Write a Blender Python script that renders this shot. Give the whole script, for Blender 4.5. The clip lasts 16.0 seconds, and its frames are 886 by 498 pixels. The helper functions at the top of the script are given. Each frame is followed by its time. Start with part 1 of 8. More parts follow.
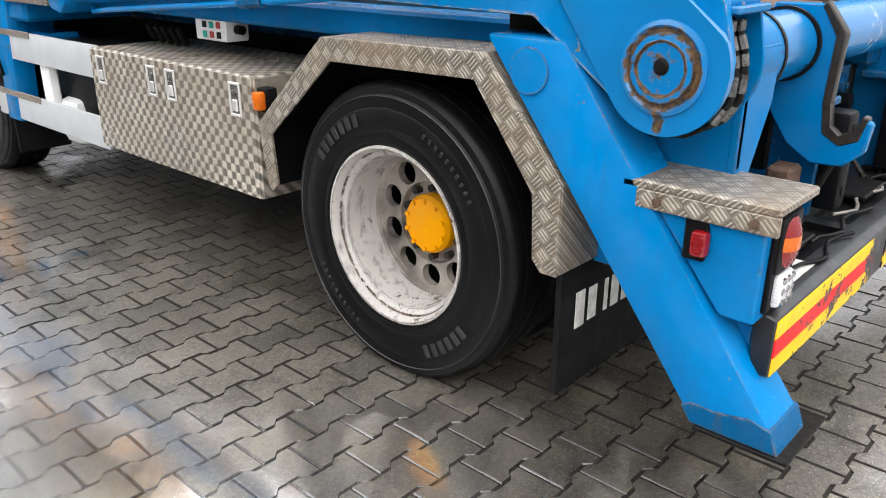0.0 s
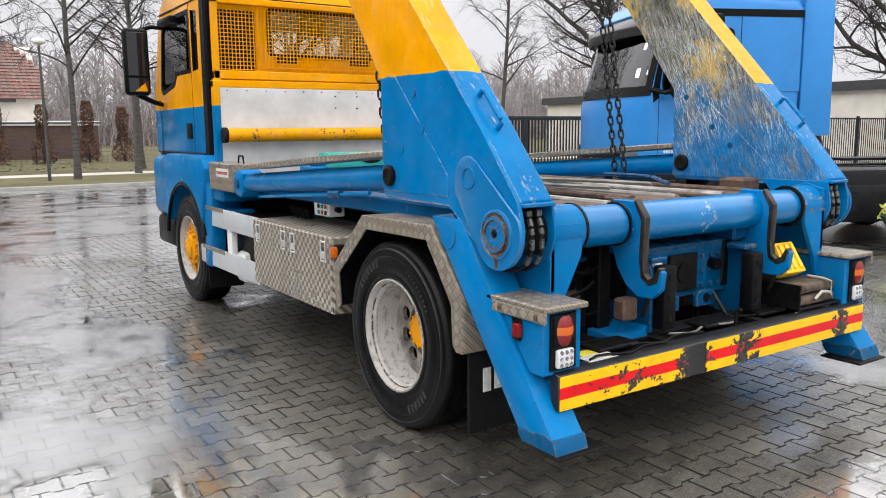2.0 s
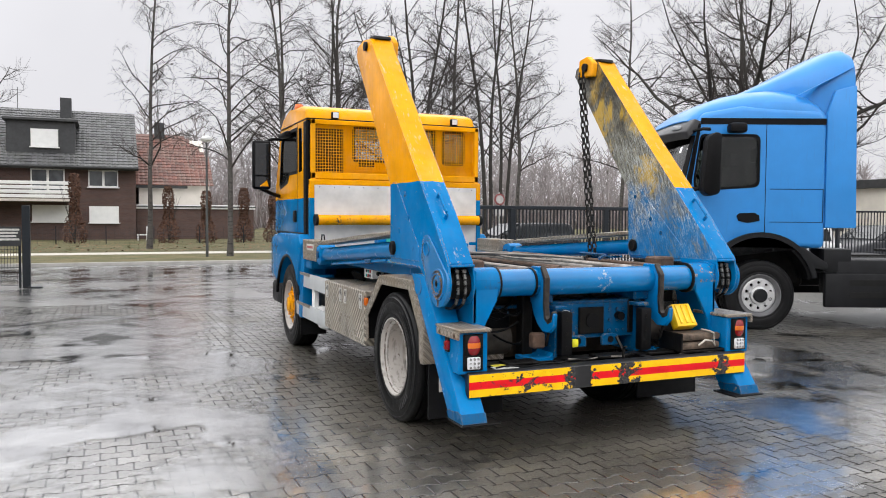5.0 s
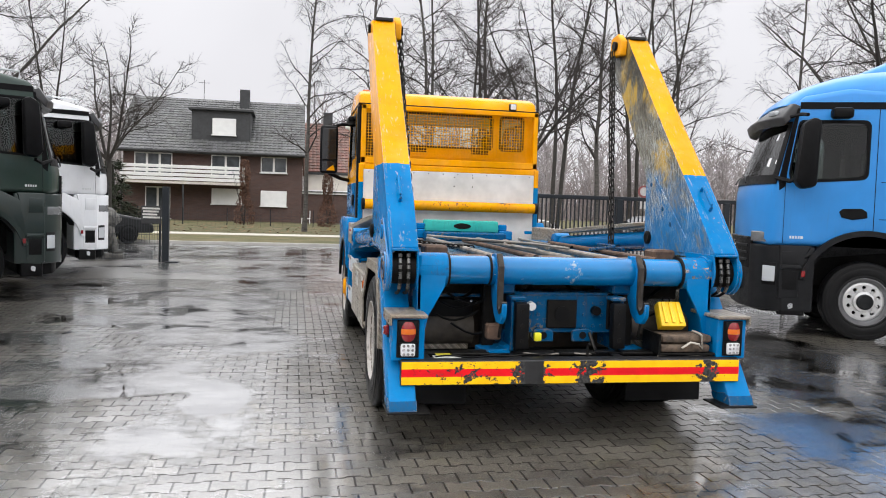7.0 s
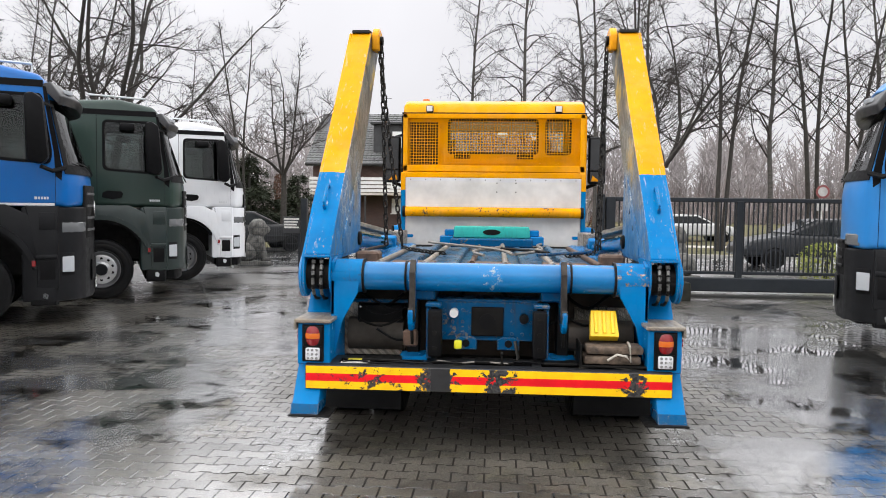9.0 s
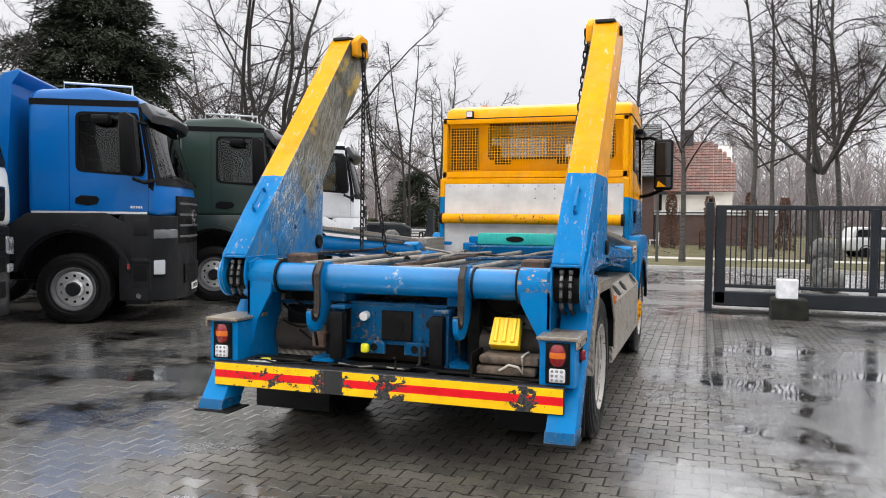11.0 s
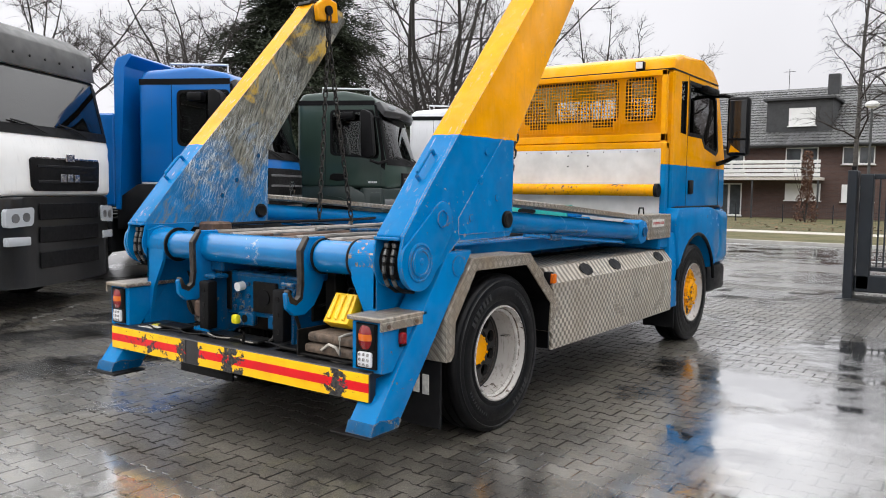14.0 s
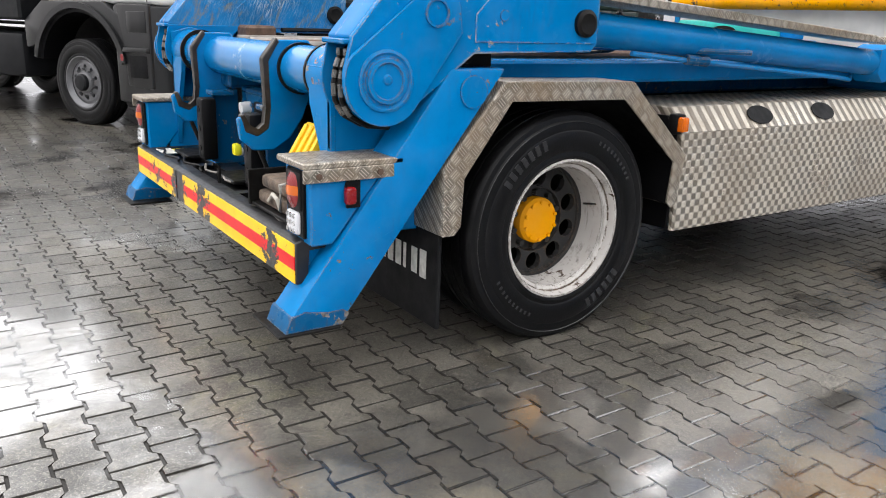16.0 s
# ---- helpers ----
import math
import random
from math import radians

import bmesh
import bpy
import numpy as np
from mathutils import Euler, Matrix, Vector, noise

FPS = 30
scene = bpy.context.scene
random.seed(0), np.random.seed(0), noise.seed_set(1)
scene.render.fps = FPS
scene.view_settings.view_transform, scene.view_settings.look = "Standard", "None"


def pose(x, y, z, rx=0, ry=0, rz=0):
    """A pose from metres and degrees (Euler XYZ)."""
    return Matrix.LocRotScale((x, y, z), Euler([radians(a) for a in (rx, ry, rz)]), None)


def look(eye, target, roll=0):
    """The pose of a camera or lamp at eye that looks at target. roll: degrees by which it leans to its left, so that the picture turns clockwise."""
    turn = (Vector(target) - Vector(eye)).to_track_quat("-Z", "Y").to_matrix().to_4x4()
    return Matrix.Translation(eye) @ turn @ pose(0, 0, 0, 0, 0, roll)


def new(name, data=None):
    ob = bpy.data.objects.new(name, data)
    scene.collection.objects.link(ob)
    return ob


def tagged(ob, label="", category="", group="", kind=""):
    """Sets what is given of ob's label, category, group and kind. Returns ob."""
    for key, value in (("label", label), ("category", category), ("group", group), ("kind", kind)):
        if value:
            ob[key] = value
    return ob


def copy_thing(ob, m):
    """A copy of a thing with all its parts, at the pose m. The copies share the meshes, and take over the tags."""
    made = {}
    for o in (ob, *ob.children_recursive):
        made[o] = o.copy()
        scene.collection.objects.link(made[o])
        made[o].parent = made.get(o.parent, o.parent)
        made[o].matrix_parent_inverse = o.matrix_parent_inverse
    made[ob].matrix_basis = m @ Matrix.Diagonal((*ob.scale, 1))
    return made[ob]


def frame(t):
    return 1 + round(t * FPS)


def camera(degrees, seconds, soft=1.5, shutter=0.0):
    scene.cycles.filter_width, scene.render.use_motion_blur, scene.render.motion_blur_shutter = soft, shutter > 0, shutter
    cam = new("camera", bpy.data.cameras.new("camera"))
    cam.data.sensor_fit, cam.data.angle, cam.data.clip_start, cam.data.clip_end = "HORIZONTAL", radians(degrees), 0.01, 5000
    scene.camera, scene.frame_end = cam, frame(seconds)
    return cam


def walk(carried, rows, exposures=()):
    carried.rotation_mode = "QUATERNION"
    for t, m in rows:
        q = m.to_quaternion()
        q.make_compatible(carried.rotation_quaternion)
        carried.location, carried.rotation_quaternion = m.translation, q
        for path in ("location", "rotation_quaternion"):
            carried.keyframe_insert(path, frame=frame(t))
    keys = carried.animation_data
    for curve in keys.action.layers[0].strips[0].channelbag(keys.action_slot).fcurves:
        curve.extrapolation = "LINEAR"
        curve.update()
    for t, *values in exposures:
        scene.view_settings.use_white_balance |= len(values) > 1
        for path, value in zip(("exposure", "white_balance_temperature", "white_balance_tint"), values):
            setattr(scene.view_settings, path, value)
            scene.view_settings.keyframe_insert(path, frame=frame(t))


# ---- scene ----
cam = camera(59.1, 16.0, soft=1.0)
PATH = [
    (0, (-2.956, -0.539, 1.43), (-1.58, 0.717, 0.703), 0.1),
    (0.5, (-3.024, -0.953, 1.487), (-1.755, 0.45, 0.839), -0.8),
    (1, (-3.137, -1.391, 1.544), (-1.929, 0.106, 0.998), -1.0),
    (1.5, (-3.199, -1.856, 1.595), (-2.046, -0.281, 1.156), -0.8),
    (2, (-3.327, -2.339, 1.614), (-2.227, -0.696, 1.313), -0.5),
    (2.5, (-3.411, -2.829, 1.628), (-2.362, -1.138, 1.424), -0.2),
    (3, (-3.539, -3.308, 1.643), (-2.534, -1.584, 1.511), -0.1),
    (5.5, (-3.213, -4.67, 1.62), (-2.494, -2.806, 1.533), 0.6),
    (6, (-2.813, -4.706, 1.626), (-2.199, -2.806, 1.526), 1.0),
    (6.5, (-2.342, -4.854, 1.623), (-1.854, -2.918, 1.516), 1.4),
    (7, (-1.875, -4.889, 1.596), (-1.498, -2.928, 1.484), 1.8),
    (7.5, (-1.409, -4.961, 1.615), (-1.166, -2.979, 1.498), 1.6),
    (8, (-0.922, -5.012, 1.628), (-0.799, -3.019, 1.513), 1.3),
    (8.5, (-0.468, -4.956, 1.617), (-0.47, -2.959, 1.51), 1.1),
    (9, (0.05, -5.002, 1.631), (-0.085, -3.009, 1.526), 0.7),
    (9.5, (0.49, -4.899, 1.61), (0.237, -2.918, 1.509), 0.7),
    (12, (2.824, -4.185, 1.564), (1.978, -2.373, 1.504), 0.5),
    (12.5, (3.202, -4.012, 1.585), (2.279, -2.239, 1.528), 0.4),
    (13, (3.606, -3.877, 1.605), (2.613, -2.142, 1.547), 0.3),
    (13.5, (3.773, -3.574, 1.569), (2.716, -1.878, 1.488), 0.5),
    (14, (3.833, -3.07, 1.561), (2.677, -1.445, 1.411), 0.7),
    (14.5, (3.862, -2.525, 1.539), (2.595, -0.998, 1.287), 1.0),
    (15, (3.781, -2.011, 1.493), (2.413, -0.599, 1.126), 1.4),
    (15.5, (3.739, -1.486, 1.427), (2.247, -0.246, 0.943), 1.5),
    (16, (3.704, -1.05, 1.381), (2.11, 0.017, 0.816), 1.9),
]
walk(cam, [(t, look(eye, target, roll)) for t, eye, target, roll in PATH],
     [(0.0, 0.1), (0.6, 0.0), (1.5, -0.22), (3.0, -0.42), (5.5, -0.4), (9.0, -0.32), (13.0, -0.36), (14.5, -0.36), (16.0, -0.02)])

# ---- light and sky: an overcast winter day ----
world = bpy.data.worlds.new("overcast_sky")
world.use_nodes = True
scene.world = world
wn, wl = world.node_tree.nodes, world.node_tree.links
w_sky = wn.new("ShaderNodeTexSky")
w_sky.sky_type, w_sky.sun_disc = "NISHITA", False
w_sky.sun_elevation, w_sky.sun_rotation, w_sky.dust_density = radians(28), radians(215), 4.0
w_co = wn.new("ShaderNodeTexCoord")
w_sep = wn.new("ShaderNodeSeparateXYZ")
wl.new(w_co.outputs["Generated"], w_sep.inputs[0])
w_ramp = wn.new("ShaderNodeValToRGB")
w_ramp.color_ramp.elements[0].position, w_ramp.color_ramp.elements[0].color = 0.0, (1.04, 1.03, 1.08, 1)
w_ramp.color_ramp.elements[1].position, w_ramp.color_ramp.elements[1].color = 1.0, (3.3, 3.3, 3.36, 1)
for w_pos, w_col in ((0.28, (1.15, 1.14, 1.19, 1)), (0.42, (2.7, 2.7, 2.76, 1)), (0.6, (3.2, 3.2, 3.26, 1))):
    w_ramp.color_ramp.elements.new(w_pos).color = w_col
wl.new(w_sep.outputs["Z"], w_ramp.inputs[0])
w_cl = wn.new("ShaderNodeTexNoise")
w_cl.inputs["Scale"].default_value, w_cl.inputs["Detail"].default_value = 2.2, 4
wl.new(w_co.outputs["Generated"], w_cl.inputs["Vector"])
w_mr = wn.new("ShaderNodeMapRange")
w_mr.inputs["From Min"].default_value, w_mr.inputs["From Max"].default_value = 0.3, 0.7
w_mr.inputs["To Min"].default_value, w_mr.inputs["To Max"].default_value = 0.92, 1.08
wl.new(w_cl.outputs["Fac"], w_mr.inputs["Value"])
w_mul = wn.new("ShaderNodeVectorMath")
w_mul.operation = "SCALE"
wl.new(w_ramp.outputs[0], w_mul.inputs[0])
# the cloud is thinner, and brighter, towards the hidden sun
w_dot = wn.new("ShaderNodeVectorMath")
w_dot.operation = "DOT_PRODUCT"
wl.new(w_co.outputs["Generated"], w_dot.inputs[0])
w_dot.inputs[1].default_value = (-0.75, -0.35, 0.4)
w_side = wn.new("ShaderNodeMapRange")
for w_key, w_val in (("From Min", -0.6), ("From Max", 0.9), ("To Min", 0.97), ("To Max", 1.12)):
    w_side.inputs[w_key].default_value = w_val
wl.new(w_dot.outputs["Value"], w_side.inputs["Value"])
w_both = wn.new("ShaderNodeMath")
w_both.operation = "MULTIPLY"
wl.new(w_mr.outputs[0], w_both.inputs[0])
wl.new(w_side.outputs[0], w_both.inputs[1])
wl.new(w_both.outputs[0], w_mul.inputs["Scale"])
w_bg1, w_bg2, w_add = wn["Background"], wn.new("ShaderNodeBackground"), wn.new("ShaderNodeAddShader")
wl.new(w_mul.outputs[0], w_bg1.inputs[0])
w_bg1.inputs[1].default_value = 1.0
wl.new(w_sky.outputs[0], w_bg2.inputs[0])
w_bg2.inputs[1].default_value = 0.006
wl.new(w_bg1.outputs[0], w_add.inputs[0])
wl.new(w_bg2.outputs[0], w_add.inputs[1])
wl.new(w_add.outputs[0], wn["World Output"].inputs[0])

sun = new("sun", bpy.data.lights.new("sun", "SUN"))
sun.data.energy, sun.data.angle, sun.data.color = 0.6, radians(45), (1.0, 0.98, 0.95)
sun.matrix_world = look((-8, -4, 8), (0, 0, 0))


# ---- building helpers ----
def thing(name, label, category, group="", kind="", at=None):
    ob = new(name)
    ob.empty_display_size = 0.2
    if at is not None:
        ob.matrix_world = at
    return tagged(ob, label, category, group, kind)


def part(name, bm, material, parent=None, label="", smooth=True):
    me = bpy.data.meshes.new(name)
    bmesh.ops.recalc_face_normals(bm, faces=bm.faces)
    bm.to_mesh(me)
    bm.free()
    for m in material if isinstance(material, (list, tuple)) else [material]:
        me.materials.append(m)
    ob = new(name, me)
    if smooth:
        me.shade_smooth()
        me.set_sharp_from_angle(angle=radians(32))
    ob.parent = parent
    if label:
        ob["label"] = label
    return ob


def solid(name, bm, material, label, category, group="", kind="", at=None, smooth=True):
    ob = part(name, bm, material, None, "", smooth)
    if at is not None:
        ob.matrix_world = at
    return tagged(ob, label, category, group, kind)


def BM():
    return bmesh.new()


def soften(bm, verts, b, seg=2):
    if b > 0:
        es = list({e for v in verts for e in v.link_edges})
        bmesh.ops.bevel(bm, geom=es, offset=b, segments=seg, affect="EDGES", profile=0.5, clamp_overlap=True)


def box(bm, lo, hi, b=0.008, seg=1, turn=None):
    vs = [bm.verts.new((x, y, z)) for x in (lo[0], hi[0]) for y in (lo[1], hi[1]) for z in (lo[2], hi[2])]
    for q in ((0, 1, 3, 2), (4, 6, 7, 5), (0, 4, 5, 1), (2, 3, 7, 6), (0, 2, 6, 4), (1, 5, 7, 3)):
        bm.faces.new([vs[i] for i in q])
    if turn is not None:
        for v in vs:
            v.co = turn @ v.co
    soften(bm, vs, b, seg)
    return bm


def prism(bm, pts, axis, a, c, b=0.008, seg=1):
    """A flat outline pushed along an axis: for x the outline is (y, z), for y (x, z), for z (x, y)."""
    def place(p, d):
        return {"x": (d, p[0], p[1]), "y": (p[0], d, p[1]), "z": (p[0], p[1], d)}[axis]
    lo, hi = [bm.verts.new(place(p, a)) for p in pts], [bm.verts.new(place(p, c)) for p in pts]
    n = len(pts)
    bm.faces.new(lo[::-1])
    bm.faces.new(hi)
    for i in range(n):
        bm.faces.new((lo[i], lo[(i + 1) % n], hi[(i + 1) % n], hi[i]))
    soften(bm, lo + hi, b, seg)
    return bm


def rod(bm, p0, p1, r, seg=16, r2=None, caps=True):
    p0, p1 = Vector(p0), Vector(p1)
    d = p1 - p0
    m = Matrix.Translation((p0 + p1) / 2) @ d.to_track_quat("Z", "Y").to_matrix().to_4x4()
    bmesh.ops.create_cone(bm, cap_ends=caps, segments=seg, radius1=r, radius2=r if r2 is None else r2, depth=d.length, matrix=m)
    return bm


def pipe(bm, pts, r, seg=8, closed=False):
    pts = [Vector(p) for p in pts]
    n = len(pts)
    rings = []
    up = Vector((0.13, 0.21, 0.97))
    for i, p in enumerate(pts):
        a = pts[(i - 1) % n] if closed or i else p
        c = pts[(i + 1) % n] if closed or i < n - 1 else p
        d = (c - a).normalized()
        u = up.cross(d)
        if u.length < 0.05:
            u = Vector((1, 0, 0)).cross(d)
        u.normalize()
        w = d.cross(u)
        rr = r[i] if isinstance(r, (list, tuple)) else r
        rings.append([bm.verts.new(p + rr * (math.cos(k * math.tau / seg) * u + math.sin(k * math.tau / seg) * w)) for k in range(seg)])
    for i in range(n if closed else n - 1):
        a, c = rings[i], rings[(i + 1) % n]
        for k in range(seg):
            bm.faces.new((a[k], a[(k + 1) % seg], c[(k + 1) % seg], c[k]))
    if not closed:
        bm.faces.new(rings[0][::-1])
        bm.faces.new(rings[-1])
    return bm


def lathe(bm, prof, seg=48, centre=(0, 0, 0), closed=False):
    """Turns a profile of (radius, x) about the x axis."""
    rings = []
    for r, h in prof:
        rings.append([bm.verts.new((centre[0] + h, centre[1] + r * math.cos(k * math.tau / seg), centre[2] + r * math.sin(k * math.tau / seg))) for k in range(seg)])
    for i in range(len(prof) if closed else len(prof) - 1):
        a, c = rings[i], rings[(i + 1) % len(prof)]
        for k in range(seg):
            bm.faces.new((a[k], a[(k + 1) % seg], c[(k + 1) % seg], c[k]))
    return bm


def rounded(pts, r, n=4):
    """An outline with its corners rounded off by about r."""
    out = []
    for i, p in enumerate(pts):
        p = Vector(p)
        a, c = Vector(pts[i - 1]) - p, Vector(pts[(i + 1) % len(pts)]) - p
        a, c = p + a * min(0.45, r / a.length), p + c * min(0.45, r / c.length)
        for k in range(n + 1):
            t = k / n
            q = a * (1 - t) ** 2 + p * 2 * t * (1 - t) + c * t * t
            out.append((q.x, q.y))
    return out


def arc(cx, cy, r, a0, a1, n=10):
    return [(cx + r * math.cos(radians(a0 + (a1 - a0) * i / n)), cy + r * math.sin(radians(a0 + (a1 - a0) * i / n))) for i in range(n + 1)]


def carve(ob, *cutters):
    """Cuts solids out of a part, each given as a bmesh and the material of the cut faces."""
    for bm, mat in cutters:
        bmesh.ops.recalc_face_normals(bm, faces=bm.faces)
        me_ = bpy.data.meshes.new("cutter")
        bm.to_mesh(me_)
        bm.free()
        me_.materials.append(mat)
        cut = new("cutter", me_)
        md = ob.modifiers.new("cut", "BOOLEAN")
        md.operation, md.solver, md.object, md.material_mode = "DIFFERENCE", "EXACT", cut, "TRANSFER"
        done = bpy.data.meshes.new_from_object(ob.evaluated_get(bpy.context.evaluated_depsgraph_get()))
        ob.modifiers.remove(md)
        old = ob.data
        ob.data = done
        done.name = old.name
        bpy.data.objects.remove(cut)
        bpy.data.meshes.remove(me_)
        bpy.data.meshes.remove(old)
        done.set_sharp_from_angle(angle=radians(32))


def loft(bm, stations, power=3.0, n=20):
    """A skin over cross-sections (y, half width, foot, height), each a flattened arch; closed at both ends."""
    rows_ = []
    for y, w, z0, h in stations:
        row_ = []
        for i in range(n + 1):
            a = math.pi * i / n
            cx, cz = math.cos(a), math.sin(a)
            row_.append(bm.verts.new((w * math.copysign(abs(cx) ** (2 / power), cx), y, z0 + h * abs(cz) ** (2 / power))))
        rows_.append(row_)
    for a, c in zip(rows_, rows_[1:]):
        for i in range(n):
            bm.faces.new((a[i], a[i + 1], c[i + 1], c[i]))
        bm.faces.new((a[n], a[0], c[0], c[n]))
    bm.faces.new(rows_[0][::-1])
    bm.faces.new(rows_[-1])
    return bm


def mirror_x(bm):
    for v in bm.verts:
        v.co.x = -v.co.x
    return bm


# ---- materials ----
class Mat:
    """A small writer of node materials."""
    def __init__(self, name):
        self.m = bpy.data.materials.new(name)
        self.m.use_nodes = True
        self.nt = self.m.node_tree
        self.b = self.nt.nodes["Principled BSDF"]
        self.co = self.n("ShaderNodeTexCoord").outputs["Object"]

    def n(self, kind, **kw):
        node = self.nt.nodes.new(kind)
        if "operation" in kw:
            node.operation = kw["operation"]
        if "use_clamp" in kw:
            node.use_clamp = kw["use_clamp"]
        if "data_type" in kw:
            node.data_type = kw["data_type"]
        return node

    def put(self, socket, value):
        if isinstance(value, bpy.types.NodeSocket):
            self.nt.links.new(value, socket)
        elif isinstance(value, (tuple, list)) and len(value) == 3 and socket.type == "RGBA":
            socket.default_value = (*value, 1)
        else:
            socket.default_value = value

    def noise(self, scale, detail=4, rough=0.55, vec=None, stretch=None, dist=0.0):
        t = self.n("ShaderNodeTexNoise")
        v = vec or self.co
        if stretch:
            mp = self.n("ShaderNodeMapping")
            self.put(mp.inputs[0], v)
            mp.inputs["Scale"].default_value = stretch
            v = mp.outputs[0]
        self.put(t.inputs["Vector"], v)
        for k, x in (("Scale", scale), ("Detail", detail), ("Roughness", rough), ("Distortion", dist)):
            t.inputs[k].default_value = x
        return t.outputs["Fac"]

    def math(self, op, a, b=0.0, clamp=False):
        t = self.n("ShaderNodeMath", operation=op, use_clamp=clamp)
        self.put(t.inputs[0], a)
        self.put(t.inputs[1], b)
        return t.outputs[0]

    def span(self, v, a, b, lo=0.0, hi=1.0):
        t = self.n("ShaderNodeMapRange")
        self.put(t.inputs["Value"], v)
        for k, x in (("From Min", a), ("From Max", b), ("To Min", lo), ("To Max", hi)):
            t.inputs[k].default_value = x
        return t.outputs[0]

    def mix(self, f, a, b):
        t = self.n("ShaderNodeMix", data_type="RGBA")
        self.put(t.inputs[0], f)
        self.put(t.inputs[6], a)
        self.put(t.inputs[7], b)
        return t.outputs[2]

    def axes(self, vec=None):
        t = self.n("ShaderNodeSeparateXYZ")
        self.put(t.inputs[0], vec or self.co)
        return t.outputs

    def rnd(self, island=False):
        return self.n("ShaderNodeNewGeometry").outputs["Random Per Island"] if island else self.n("ShaderNodeObjectInfo").outputs["Random"]

    def bump(self, h, strength=0.3, dist=0.01):
        t = self.n("ShaderNodeBump")
        t.inputs["Strength"].default_value, t.inputs["Distance"].default_value = strength, dist
        self.put(t.inputs["Height"], h)
        self.put(self.b.inputs["Normal"], t.outputs[0])

    def set(self, **kw):
        names = dict(color="Base Color", rough="Roughness", metal="Metallic", coat="Coat Weight", coatr="Coat Roughness", coati="Coat IOR", spec="Specular IOR Level", trans="Transmission Weight", ior="IOR", emit="Emission Color", power="Emission Strength", alpha="Alpha")
        for k, v in kw.items():
            self.put(self.b.inputs[names[k]], v)
        return self.m


def shade(c, f):
    return tuple(min(1.0, max(0.0, x * f)) for x in c)


def plain(name, c, rough=0.5, metal=0.0, var=0.18, scale=7.0, bump=0.15, bscale=60.0, coat=0.0, spec=0.5):
    k = Mat(name)
    f = k.noise(scale, 5)
    k.bump(k.noise(bscale, 3), bump, 0.004)
    return k.set(color=k.mix(k.span(f, 0.3, 0.7), shade(c, 1 - var), shade(c, 1 + var)), rough=k.span(k.noise(scale * 2.3, 4), 0.3, 0.7, rough * 0.8, min(1, rough * 1.2)), metal=metal, coat=coat, spec=spec)


